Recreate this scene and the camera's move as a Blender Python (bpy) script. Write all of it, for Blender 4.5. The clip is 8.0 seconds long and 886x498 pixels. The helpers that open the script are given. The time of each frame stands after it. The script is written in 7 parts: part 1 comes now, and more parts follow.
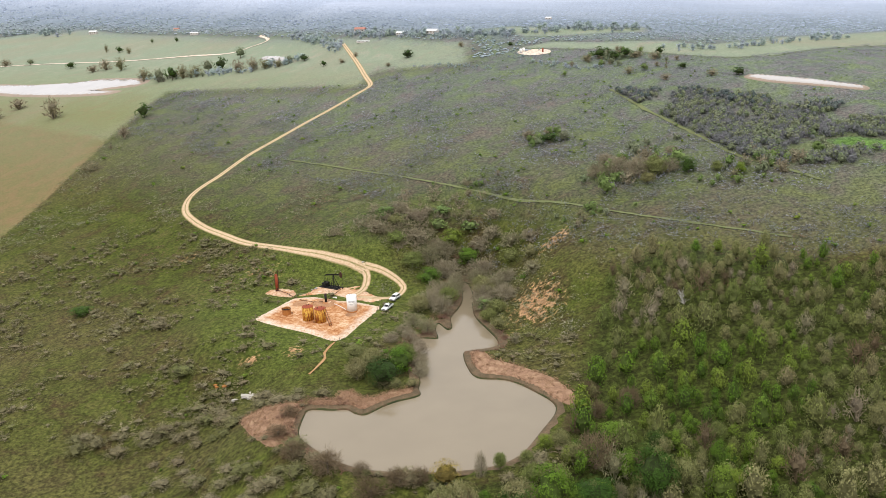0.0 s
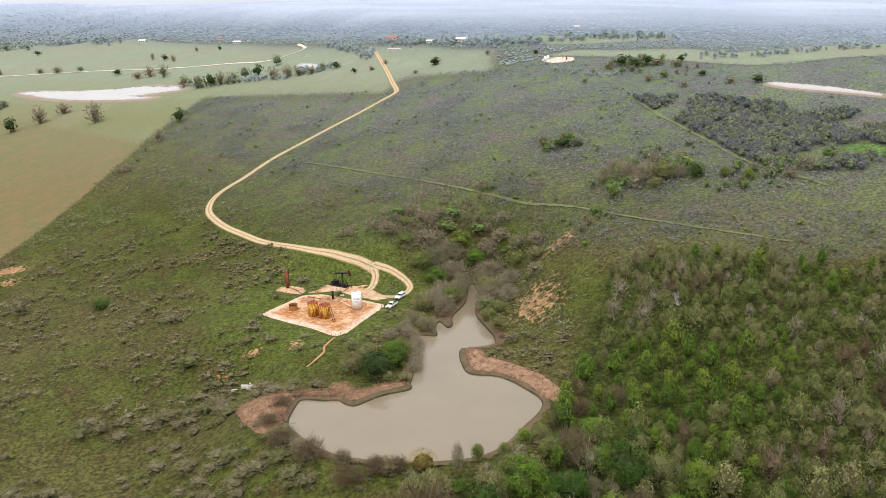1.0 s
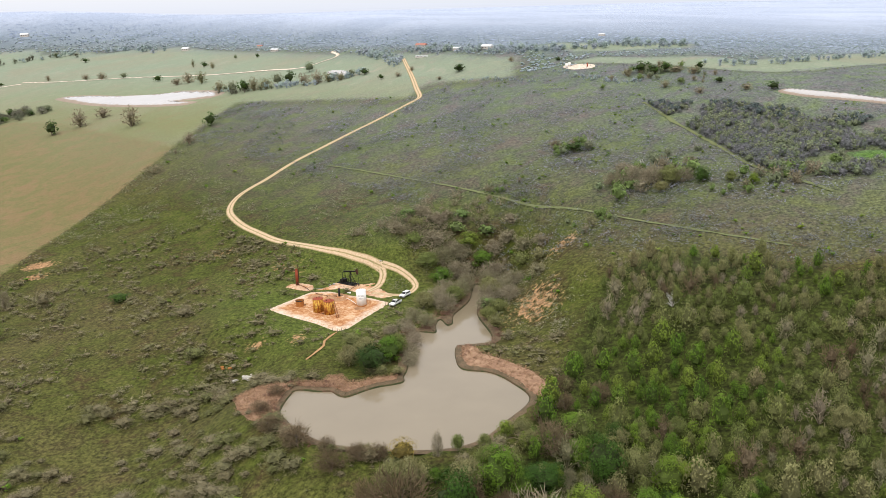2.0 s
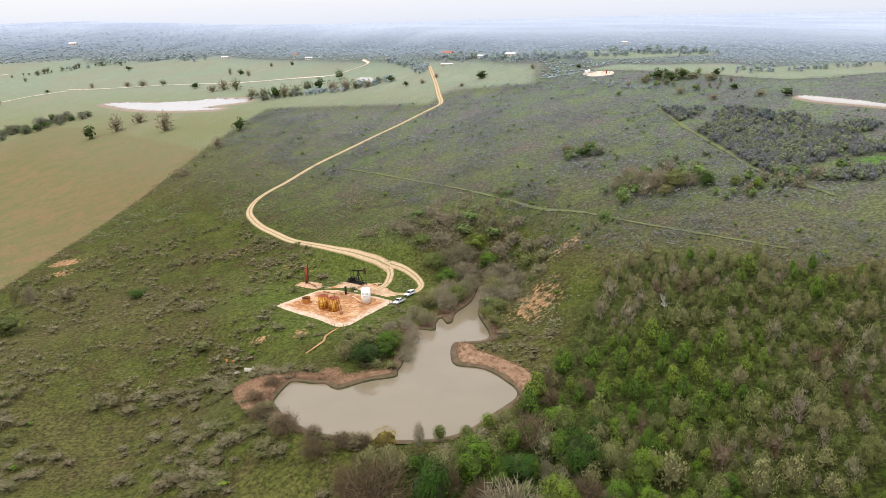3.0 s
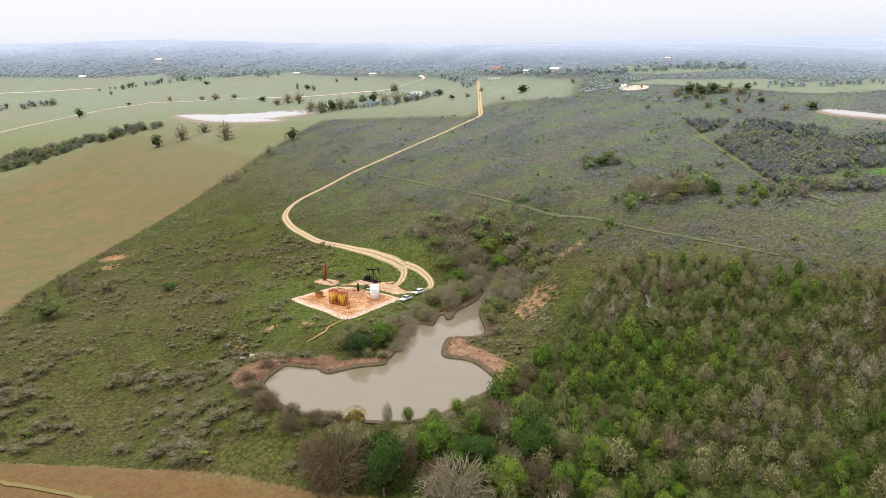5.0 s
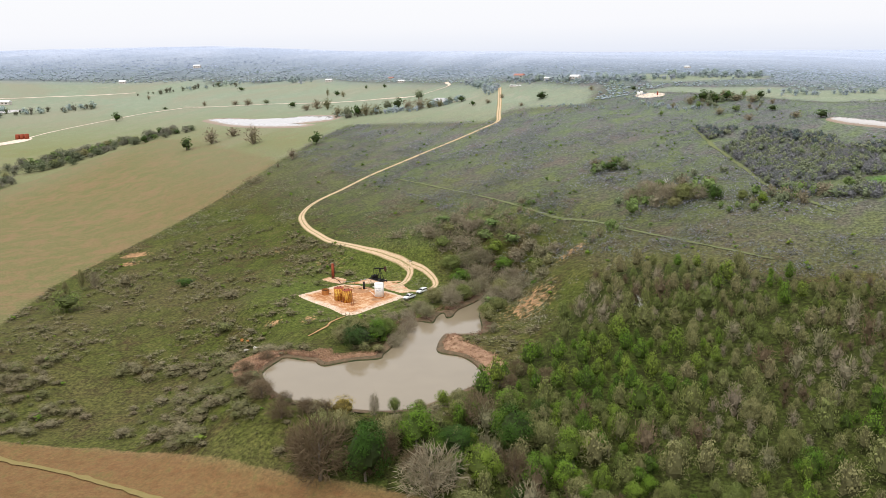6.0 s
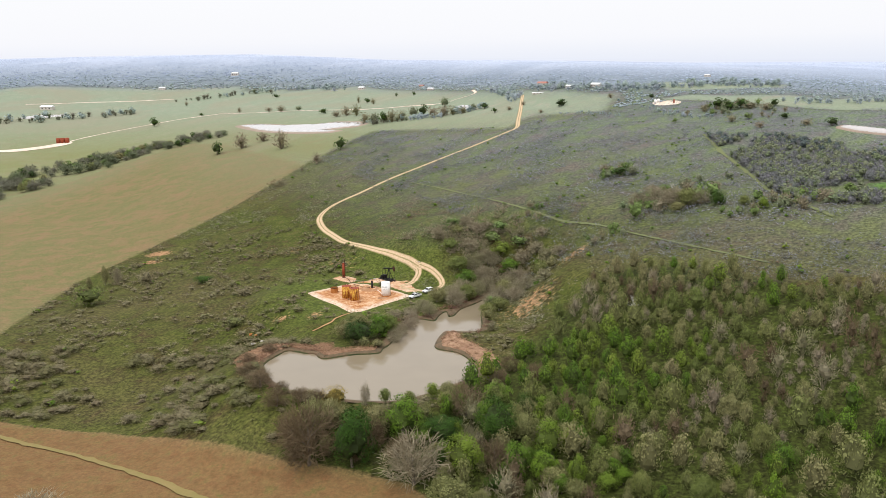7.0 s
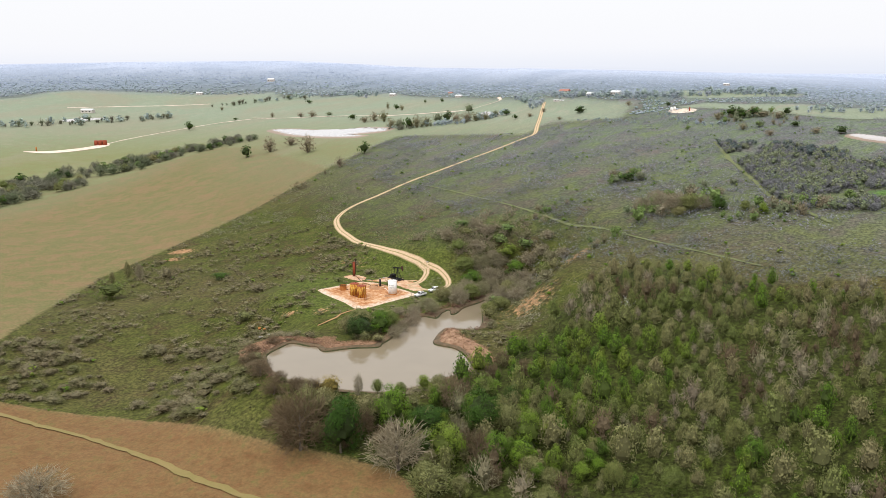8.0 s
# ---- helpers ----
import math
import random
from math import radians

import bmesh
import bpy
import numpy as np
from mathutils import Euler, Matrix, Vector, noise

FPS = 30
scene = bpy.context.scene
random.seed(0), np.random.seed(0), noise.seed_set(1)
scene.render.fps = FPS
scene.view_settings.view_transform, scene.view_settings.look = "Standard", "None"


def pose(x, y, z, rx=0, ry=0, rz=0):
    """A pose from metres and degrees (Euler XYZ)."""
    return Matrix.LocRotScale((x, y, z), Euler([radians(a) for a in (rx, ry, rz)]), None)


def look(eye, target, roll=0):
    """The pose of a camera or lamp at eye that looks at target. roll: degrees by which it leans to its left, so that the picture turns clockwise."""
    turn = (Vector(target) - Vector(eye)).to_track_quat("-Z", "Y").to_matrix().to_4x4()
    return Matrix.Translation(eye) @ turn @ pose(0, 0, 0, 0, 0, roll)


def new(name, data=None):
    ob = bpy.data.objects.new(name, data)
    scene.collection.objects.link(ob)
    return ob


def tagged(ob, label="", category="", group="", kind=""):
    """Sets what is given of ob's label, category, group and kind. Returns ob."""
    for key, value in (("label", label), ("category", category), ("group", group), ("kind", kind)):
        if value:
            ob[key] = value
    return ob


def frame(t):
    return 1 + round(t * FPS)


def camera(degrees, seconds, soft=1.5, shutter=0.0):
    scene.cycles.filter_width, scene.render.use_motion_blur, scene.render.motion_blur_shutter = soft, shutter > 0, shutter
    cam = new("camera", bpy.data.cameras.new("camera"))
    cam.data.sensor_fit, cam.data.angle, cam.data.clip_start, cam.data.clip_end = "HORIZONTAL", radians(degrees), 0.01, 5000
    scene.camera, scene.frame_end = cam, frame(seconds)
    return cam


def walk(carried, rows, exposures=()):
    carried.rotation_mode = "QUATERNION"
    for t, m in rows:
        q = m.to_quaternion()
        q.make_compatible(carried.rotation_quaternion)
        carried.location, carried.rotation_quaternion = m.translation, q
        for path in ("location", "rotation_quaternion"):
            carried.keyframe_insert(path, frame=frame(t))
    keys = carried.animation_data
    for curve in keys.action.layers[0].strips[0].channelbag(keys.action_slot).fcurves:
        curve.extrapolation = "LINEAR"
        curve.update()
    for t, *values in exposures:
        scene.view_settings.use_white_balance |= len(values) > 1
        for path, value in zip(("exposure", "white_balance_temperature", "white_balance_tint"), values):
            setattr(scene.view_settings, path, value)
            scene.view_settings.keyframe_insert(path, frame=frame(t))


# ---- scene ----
cam = camera(51.96, 8.0, soft=0.6)
PATH = [
    (0.0, pose(-3.53, -10.45, 116.43, 72.702, 0, -2.728) @ pose(0, 0, 0, 0, 0, -2.283)),
    (0.5, pose(4.59, -13.91, 114.77, 73.163, 0, -1.061) @ pose(0, 0, 0, 0, 0, -2.260)),
    (1.0, pose(12.39, -17.09, 113.12, 73.598, 0, 0.518) @ pose(0, 0, 0, 0, 0, -2.210)),
    (1.5, pose(19.96, -20.20, 111.59, 74.000, 0, 2.008) @ pose(0, 0, 0, 0, 0, -2.145)),
    (2.0, pose(27.49, -23.23, 110.16, 74.392, 0, 3.450) @ pose(0, 0, 0, 0, 0, -2.105)),
    (2.5, pose(35.02, -26.11, 108.77, 74.783, 0, 4.861) @ pose(0, 0, 0, 0, 0, -2.083)),
    (3.0, pose(42.54, -28.82, 107.35, 75.177, 0, 6.250) @ pose(0, 0, 0, 0, 0, -2.061)),
    (3.5, pose(50.05, -31.30, 105.82, 75.582, 0, 7.628) @ pose(0, 0, 0, 0, 0, -2.031)),
    (4.0, pose(57.56, -33.63, 104.28, 75.981, 0, 8.981) @ pose(0, 0, 0, 0, 0, -1.984)),
    (4.5, pose(65.03, -35.95, 102.94, 76.344, 0, 10.272) @ pose(0, 0, 0, 0, 0, -1.882)),
    (5.0, pose(72.40, -38.31, 101.72, 76.680, 0, 11.497) @ pose(0, 0, 0, 0, 0, -1.702)),
    (5.5, pose(79.70, -40.71, 100.56, 77.005, 0, 12.692) @ pose(0, 0, 0, 0, 0, -1.481)),
    (6.0, pose(87.04, -43.20, 99.50, 77.322, 0, 13.891) @ pose(0, 0, 0, 0, 0, -1.271)),
    (6.5, pose(94.48, -45.78, 98.49, 77.646, 0, 15.123) @ pose(0, 0, 0, 0, 0, -1.107)),
    (7.0, pose(102.05, -48.42, 97.54, 77.969, 0, 16.360) @ pose(0, 0, 0, 0, 0, -0.954)),
    (7.5, pose(109.59, -51.09, 96.69, 78.263, 0, 17.553) @ pose(0, 0, 0, 0, 0, -0.733)),
    (8.0, pose(117.06, -53.81, 95.95, 78.527, 0, 18.715) @ pose(0, 0, 0, 0, 0, -0.452)),
]
walk(cam, PATH)

# ---- world, sun ----
world = bpy.data.worlds.new("overcast_sky")
scene.world = world
world.use_nodes = True
wn, wl = world.node_tree.nodes, world.node_tree.links
wn.clear()
w_out = wn.new("ShaderNodeOutputWorld")
w_bg = wn.new("ShaderNodeBackground")
w_sky = wn.new("ShaderNodeTexSky")
w_sky.sky_type = "NISHITA"
w_sky.sun_disc = False
w_sky.sun_elevation, w_sky.sun_rotation = radians(52), radians(200)
w_sky.air_density, w_sky.dust_density, w_sky.ozone_density = 1.0, 4.0, 1.0
w_scale = wn.new("ShaderNodeVectorMath")
w_scale.operation = "SCALE"
w_scale.inputs["Scale"].default_value = 0.10
w_mix = wn.new("ShaderNodeMix")
w_mix.data_type = "RGBA"
w_mix.inputs["Factor"].default_value = 0.9
w_geo = wn.new("ShaderNodeTexCoord")
w_sep = wn.new("ShaderNodeSeparateXYZ")
w_ramp = wn.new("ShaderNodeValToRGB")
w_ramp.color_ramp.elements[0].position, w_ramp.color_ramp.elements[0].color = 0.470, (0.55, 0.61, 0.74, 1)
w_ramp.color_ramp.elements[1].position, w_ramp.color_ramp.elements[1].color = 0.509, (0.92, 0.925, 0.965, 1)
low = w_ramp.color_ramp.elements.new(0.489)
low.color = (0.74, 0.79, 0.915, 1)
haze = w_ramp.color_ramp.elements.new(0.500)
haze.color = (0.845, 0.87, 0.945, 1)
zenith = w_ramp.color_ramp.elements.new(1.0)
zenith.color = (1.75, 1.75, 1.78, 1)
veil = w_ramp.color_ramp.elements.new(0.64)
veil.color = (0.955, 0.96, 0.985, 1)
top = w_ramp.color_ramp.elements.new(0.520)
top.color = (0.925, 0.93, 0.96, 1)
w_half = wn.new("ShaderNodeMath")
w_half.operation = "MULTIPLY_ADD"
w_half.inputs[1].default_value, w_half.inputs[2].default_value = 0.5, 0.5
wl.new(w_geo.outputs["Generated"], w_sep.inputs[0])
wl.new(w_sep.outputs["Z"], w_half.inputs[0])
wl.new(w_half.outputs[0], w_ramp.inputs[0])
wl.new(w_sky.outputs[0], w_scale.inputs[0])
wl.new(w_scale.outputs[0], w_mix.inputs["A"])
wl.new(w_ramp.outputs[0], w_mix.inputs["B"])
wl.new(w_mix.outputs["Result"], w_bg.inputs["Color"])
w_bg.inputs["Strength"].default_value = 1.13
wl.new(w_bg.outputs[0], w_out.inputs["Surface"])
sun_data = bpy.data.lights.new("sun", "SUN")
sun_data.energy, sun_data.angle, sun_data.color = 1.5, radians(20), (1.0, 0.97, 0.94)
sun = new("sun", sun_data)
sun.matrix_world = look((-60, -120, 300), (0, 60, 0))
scene.view_settings.exposure = 0.0

# ---- materials ----
def nodes_of(name):
    m = bpy.data.materials.new(name)
    m.use_nodes = True
    nt = m.node_tree
    bsdf = nt.nodes["Principled BSDF"]
    bsdf.inputs["Specular IOR Level"].default_value = 0.3
    return m, nt.nodes, nt.links, bsdf


def noise_of(n, l, scale, detail=4.0, rough=0.6, where=None, dist=0.0):
    t = n.new("ShaderNodeTexNoise")
    t.inputs["Scale"].default_value, t.inputs["Detail"].default_value = scale, detail
    t.inputs["Roughness"].default_value, t.inputs["Distortion"].default_value = rough, dist
    if where is None:
        where = n.new("ShaderNodeNewGeometry").outputs["Position"]
    l.new(where, t.inputs["Vector"])
    return t.outputs["Fac"]


def ramp_of(n, l, fac, stops):
    r = n.new("ShaderNodeValToRGB")
    e = r.color_ramp.elements
    while len(e) < len(stops):
        e.new(0.5)
    for k, (p, c) in enumerate(stops):
        e[k].position = p
        e[k].color = (*c, 1) if len(c) == 3 else c
    l.new(fac, r.inputs[0])
    return r.outputs[0]


def mix_of(n, l, fac, a, b, mode="MIX"):
    m = n.new("ShaderNodeMix")
    m.data_type, m.blend_type = "RGBA", mode
    for v, s in ((fac, m.inputs["Factor"]), (a, m.inputs["A"]), (b, m.inputs["B"])):
        if isinstance(v, (int, float)):
            s.default_value = v
        elif isinstance(v, tuple):
            s.default_value = (*v, 1)
        else:
            l.new(v, s)
    return m.outputs["Result"]


def math_of(n, l, op, a, b=0.0, c=0.0):
    m = n.new("ShaderNodeMath")
    m.operation = op
    for v, s in zip((a, b, c), m.inputs):
        if isinstance(v, (int, float)):
            s.default_value = v
        else:
            l.new(v, s)
    return m.outputs[0]


def bump_of(n, l, bsdf, height, strength, distance):
    b = n.new("ShaderNodeBump")
    b.inputs["Strength"].default_value, b.inputs["Distance"].default_value = strength, distance
    l.new(height, b.inputs["Height"])
    l.new(b.outputs[0], bsdf.inputs["Normal"])


def attr_of(n, name, out="Fac"):
    a = n.new("ShaderNodeAttribute")
    a.attribute_name = name
    return a.outputs[out]


def surface(name, stops, scale, rough=0.8, metal=0.0, fine=6.0, bump=0.3, depth=0.02, spec=0.3, local=True):
    """A painted, rusty, earthen or wooden surface: broad stains and fine grain over colour stops."""
    m, n, l, b = nodes_of(name)
    where = n.new("ShaderNodeTexCoord").outputs["Object"] if local else None
    broad = noise_of(n, l, scale, 5.0, 0.65, where)
    grain = noise_of(n, l, scale * fine, 3.0, 0.7, where)
    fac = math_of(n, l, "MULTIPLY_ADD", grain, 0.35, math_of(n, l, "MULTIPLY", broad, 0.65))
    l.new(ramp_of(n, l, fac, stops), b.inputs["Base Color"])
    b.inputs["Roughness"].default_value, b.inputs["Metallic"].default_value = rough, metal
    b.inputs["Specular IOR Level"].default_value = spec
    bump_of(n, l, b, grain, bump, depth)
    return m


def foliage(name, stops, spread=0.5, trans=0.25):
    """Leaves or twigs: one hue per plant, each leaf a little lighter or darker."""
    m, n, l, b = nodes_of(name)
    info = n.new("ShaderNodeObjectInfo").outputs["Random"]
    isl = n.new("ShaderNodeNewGeometry").outputs["Random Per Island"]
    plant = math_of(n, l, "FRACT", math_of(n, l, "ADD", math_of(n, l, "MULTIPLY", info, 1.0), attr_of(n, "tint")))
    col = ramp_of(n, l, plant, stops)
    # inner crown faces go near black: shade between the leaves, put into the colour
    col = mix_of(n, l, attr_of(n, "core_shade"), col, (0.028, 0.025, 0.015))
    lit = math_of(n, l, "MULTIPLY_ADD", isl, spread, 1.0 - spread / 2)
    v = n.new("ShaderNodeVectorMath")
    v.operation = "SCALE"
    l.new(col, v.inputs[0])
    l.new(lit, v.inputs["Scale"])
    l.new(v.outputs[0], b.inputs["Base Color"])
    b.inputs["Roughness"].default_value, b.inputs["Specular IOR Level"].default_value = 0.75, 0.12
    if trans:
        tr = n.new("ShaderNodeBsdfTranslucent")
        l.new(v.outputs[0], tr.inputs["Color"])
        mx = n.new("ShaderNodeMixShader")
        mx.inputs[0].default_value = trans
        l.new(b.outputs[0], mx.inputs[1])
        l.new(tr.outputs[0], mx.inputs[2])
        l.new(mx.outputs[0], n["Material Output"].inputs["Surface"])
    return m


def ground_material():
    m, n, l, b = nodes_of("grassland")
    pos = n.new("ShaderNodeNewGeometry").outputs["Position"]
    big = noise_of(n, l, 0.012, 5.0, 0.6, pos)
    mid = noise_of(n, l, 0.075, 6.0, 0.68, pos, 0.6)
    fine = noise_of(n, l, 0.45, 4.0, 0.7, pos)
    tuft = noise_of(n, l, 2.2, 3.0, 0.7, pos)
    grass = ramp_of(n, l, mid, [(0.28, (0.080, 0.045, 0.024)), (0.38, (0.060, 0.046, 0.017)), (0.48, (0.046, 0.052, 0.011)), (0.58, (0.066, 0.084, 0.013)), (0.74, (0.106, 0.092, 0.032))])
    dead = ramp_of(n, l, fine, [(0.35, (0.070, 0.058, 0.026)), (0.6, (0.130, 0.100, 0.046))])
    brush = mix_of(n, l, ramp_of(n, l, big, [(0.42, (0.05, 0.05, 0.05)), (0.62, (0.65, 0.65, 0.65))]), grass, dead)
    brush = mix_of(n, l, ramp_of(n, l, fine, [(0.42, (0.0, 0.0, 0.0)), (0.72, (0.55, 0.55, 0.55))]), brush, (0.102, 0.110, 0.024))
    tan = ramp_of(n, l, mid, [(0.30, (0.228, 0.146, 0.078)), (0.44, (0.204, 0.150, 0.072)), (0.52, (0.162, 0.148, 0.060)), (0.66, (0.130, 0.142, 0.050))])
    tan = mix_of(n, l, ramp_of(n, l, big, [(0.46, (0.0, 0.0, 0.0)), (0.60, (0.35, 0.35, 0.35))]), tan, (0.142, 0.146, 0.056))
    tan = mix_of(n, l, math_of(n, l, "MULTIPLY", fine, 0.4), tan, (0.240, 0.178, 0.092))
    tan = mix_of(n, l, math_of(n, l, "MULTIPLY", attr_of(n, "warm"), math_of(n, l, "MULTIPLY_ADD", fine, 0.6, 0.55)), tan, ramp_of(n, l, noise_of(n, l, 0.25, 4.0, 0.7, pos), [(0.3, (0.155, 0.075, 0.032)), (0.55, (0.198, 0.113, 0.048)), (0.72, (0.142, 0.115, 0.038))]))
    # far pasture shifts to a paler, bluer ramp, which paints haze over the green
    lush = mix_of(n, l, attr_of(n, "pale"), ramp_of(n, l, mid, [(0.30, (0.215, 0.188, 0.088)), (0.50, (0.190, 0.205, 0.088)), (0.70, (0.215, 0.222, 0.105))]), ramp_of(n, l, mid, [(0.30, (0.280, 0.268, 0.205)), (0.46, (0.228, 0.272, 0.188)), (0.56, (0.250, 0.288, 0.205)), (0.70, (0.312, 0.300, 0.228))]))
    lush = mix_of(n, l, ramp_of(n, l, noise_of(n, l, 0.006, 5.0, 0.6, pos, 1.0), [(0.45, (0.0, 0.0, 0.0)), (0.62, (0.5, 0.5, 0.5))]), lush, (0.275, 0.245, 0.175))
    # woodland floor: its own dark green, darkened further as painted tree shade
    wood = ramp_of(n, l, fine, [(0.3, (0.034, 0.032, 0.012)), (0.5, (0.044, 0.054, 0.012)), (0.75, (0.078, 0.098, 0.020))])
    soil = ramp_of(n, l, fine, [(0.3, (0.28, 0.14, 0.065)), (0.7, (0.42, 0.26, 0.14))])
    vivid = ramp_of(n, l, fine, [(0.3, (0.075, 0.140, 0.030)), (0.7, (0.115, 0.200, 0.045))])
    a = n.new("ShaderNodeSeparateColor")
    l.new(attr_of(n, "cover", "Color"), a.inputs[0])
    c = n.new("ShaderNodeSeparateColor")
    l.new(attr_of(n, "patch", "Color"), c.inputs[0])

    def edge(mask, soft=0.5):
        v = math_of(n, l, "ADD", mask, math_of(n, l, "MULTIPLY", math_of(n, l, "SUBTRACT", fine, 0.5), soft))
        return ramp_of(n, l, v, [(0.40, (0, 0, 0)), (0.60, (1, 1, 1))])
    col = mix_of(n, l, edge(a.outputs[2]), brush, wood)
    col = mix_of(n, l, edge(a.outputs[0]), col, tan)
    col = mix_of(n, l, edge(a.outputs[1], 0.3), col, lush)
    col = mix_of(n, l, attr_of(n, "meadow"), col, ramp_of(n, l, mid, [(0.35, (0.215, 0.185, 0.108)), (0.55, (0.190, 0.195, 0.105)), (0.70, (0.205, 0.210, 0.118))]))
    col = mix_of(n, l, edge(c.outputs[1], 0.3), col, vivid)
    col = mix_of(n, l, math_of(n, l, "MULTIPLY", attr_of(n, "lawn"), math_of(n, l, "MULTIPLY_ADD", mid, 0.8, 0.35)), col, ramp_of(n, l, fine, [(0.3, (0.064, 0.090, 0.016)), (0.7, (0.108, 0.132, 0.026))]))
    col = mix_of(n, l, edge(c.outputs[0], 1.4), col, soil)
    # far ground turned blue-grey: haze painted into its colour
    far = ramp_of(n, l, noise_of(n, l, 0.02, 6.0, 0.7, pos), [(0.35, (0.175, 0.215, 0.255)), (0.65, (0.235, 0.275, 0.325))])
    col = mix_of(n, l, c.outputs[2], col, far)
    # paler and bluer still near the skyline, the same painted haze
    col = mix_of(n, l, attr_of(n, "skyline_haze"), col, ramp_of(n, l, noise_of(n, l, 0.006, 5.0, 0.65, pos), [(0.40, (0.40, 0.455, 0.575)), (0.60, (0.49, 0.54, 0.66))]))
    # rising slope blends to greyer, bluer tones: haze put into the ground colour
    col = mix_of(n, l, attr_of(n, "slope_haze"), col, ramp_of(n, l, mid, [(0.30, (0.195, 0.168, 0.178)), (0.43, (0.175, 0.182, 0.184)), (0.52, (0.160, 0.194, 0.152)), (0.63, (0.172, 0.222, 0.122))]))
    lit = math_of(n, l, "MULTIPLY_ADD", math_of(n, l, "ADD", tuft, math_of(n, l, "MULTIPLY", noise_of(n, l, 0.9, 3.0, 0.6, pos), 1.3)), 1.5, -0.85)
    calm = math_of(n, l, "MULTIPLY", math_of(n, l, "SUBTRACT", 0.9, lit), math_of(n, l, "MULTIPLY", math_of(n, l, "MAXIMUM", a.outputs[0], a.outputs[1]), 0.65))
    lit = math_of(n, l, "ADD", lit, calm)
    v = n.new("ShaderNodeVectorMath")
    v.operation = "SCALE"
    l.new(col, v.inputs[0])
    l.new(lit, v.inputs["Scale"])
    l.new(v.outputs[0], b.inputs["Base Color"])
    b.inputs["Roughness"].default_value, b.inputs["Specular IOR Level"].default_value = 0.95, 0.1
    bump_of(n, l, b, math_of(n, l, "ADD", fine, math_of(n, l, "MULTIPLY", tuft, 0.4)), 0.5, 0.4)
    return m


def water_material(name, deep):
    m, n, l, b = nodes_of(name)
    pos = n.new("ShaderNodeNewGeometry").outputs["Position"]
    l.new(ramp_of(n, l, noise_of(n, l, 0.05, 3.0, 0.5, pos), [(0.3, deep), (0.7, tuple(1.12 * v for v in deep))]), b.inputs["Base Color"])
    b.inputs["Roughness"].default_value, b.inputs["IOR"].default_value = 0.03, 1.45
    b.inputs["Specular IOR Level"].default_value = 0.5
    bump_of(n, l, b, noise_of(n, l, 1.3, 3.0, 0.6, pos), 0.05, 0.02)
    return m


def road_material():
    """Two pale wheel tracks, a grassy crown between them and worn verges."""
    m, n, l, b = nodes_of("caliche_track")
    u = attr_of(n, "across")
    pos = n.new("ShaderNodeNewGeometry").outputs["Position"]
    wob = math_of(n, l, "MULTIPLY_ADD", noise_of(n, l, 0.5, 4.0, 0.7, pos), 0.30, -0.15)
    v = math_of(n, l, "ABSOLUTE", math_of(n, l, "ADD", u, wob))
    wheel = ramp_of(n, l, v, [(0.06, (0.10, 0.10, 0.10)), (0.22, (1, 1, 1)), (0.66, (1, 1, 1)), (0.90, (0, 0, 0))])
    pale = ramp_of(n, l, noise_of(n, l, 0.9, 4.0, 0.7, pos), [(0.3, (0.42, 0.28, 0.16)), (0.6, (0.55, 0.41, 0.27))])
    verge = ramp_of(n, l, noise_of(n, l, 0.6, 4.0, 0.7, pos), [(0.35, (0.14, 0.15, 0.045)), (0.65, (0.30, 0.22, 0.10))])
    l.new(mix_of(n, l, wheel, verge, pale), b.inputs["Base Color"])
    b.inputs["Roughness"].default_value = 0.95
    bump_of(n, l, b, noise_of(n, l, 3.0, 3.0, 0.6, pos), 0.4, 0.08)
    return m


def pad_material():
    m, n, l, b = nodes_of("caliche_pad")
    pos = n.new("ShaderNodeNewGeometry").outputs["Position"]
    broad = noise_of(n, l, 0.11, 5.0, 0.65, pos, 1.0)
    fine = noise_of(n, l, 0.9, 5.0, 0.7, pos, 0.5)
    inner = ramp_of(n, l, math_of(n, l, "MULTIPLY_ADD", fine, 0.5, math_of(n, l, "MULTIPLY", broad, 0.5)), [(0.36, (0.17, 0.062, 0.022)), (0.43, (0.32, 0.125, 0.042)), (0.50, (0.44, 0.215, 0.090)), (0.57, (0.56, 0.36, 0.21)), (0.66, (0.66, 0.50, 0.36))])
    rim = ramp_of(n, l, fine, [(0.32, (0.40, 0.22, 0.12)), (0.46, (0.55, 0.40, 0.28)), (0.62, (0.64, 0.53, 0.43))])
    l.new(mix_of(n, l, attr_of(n, "rim"), inner, rim), b.inputs["Base Color"])
    b.inputs["Roughness"].default_value = 0.95
    bump_of(n, l, b, noise_of(n, l, 2.5, 4.0, 0.65, pos), 0.5, 0.12)
    return m


M_GROUND = ground_material()
M_WATER = water_material("muddy_water", (0.205, 0.166, 0.112))
# base colour paled to stand in for the sky's reflection on far ponds
M_WATER_FAR = water_material("sky_toned_water", (0.40, 0.37, 0.35))
M_ROAD = road_material()
M_PAD = pad_material()
M_BANK = surface("wet_bank", [(0.34, (0.022, 0.030, 0.010)), (0.48, (0.045, 0.050, 0.016)), (0.62, (0.110, 0.062, 0.036))], 0.16, 0.9, local=False)
M_VERGE = surface("weedy_bank", [(0.30, (0.065, 0.050, 0.028)), (0.5, (0.120, 0.085, 0.048)), (0.7, (0.20, 0.125, 0.078))], 0.3, 0.95, fine=8.0, bump=0.8, depth=0.2, local=False)
M_REED = surface("dead_reeds", [(0.30, (0.150, 0.085, 0.050)), (0.48, (0.29, 0.170, 0.105)), (0.68, (0.43, 0.285, 0.175))], 0.35, 0.95, fine=9.0, bump=0.8, depth=0.25, local=False)
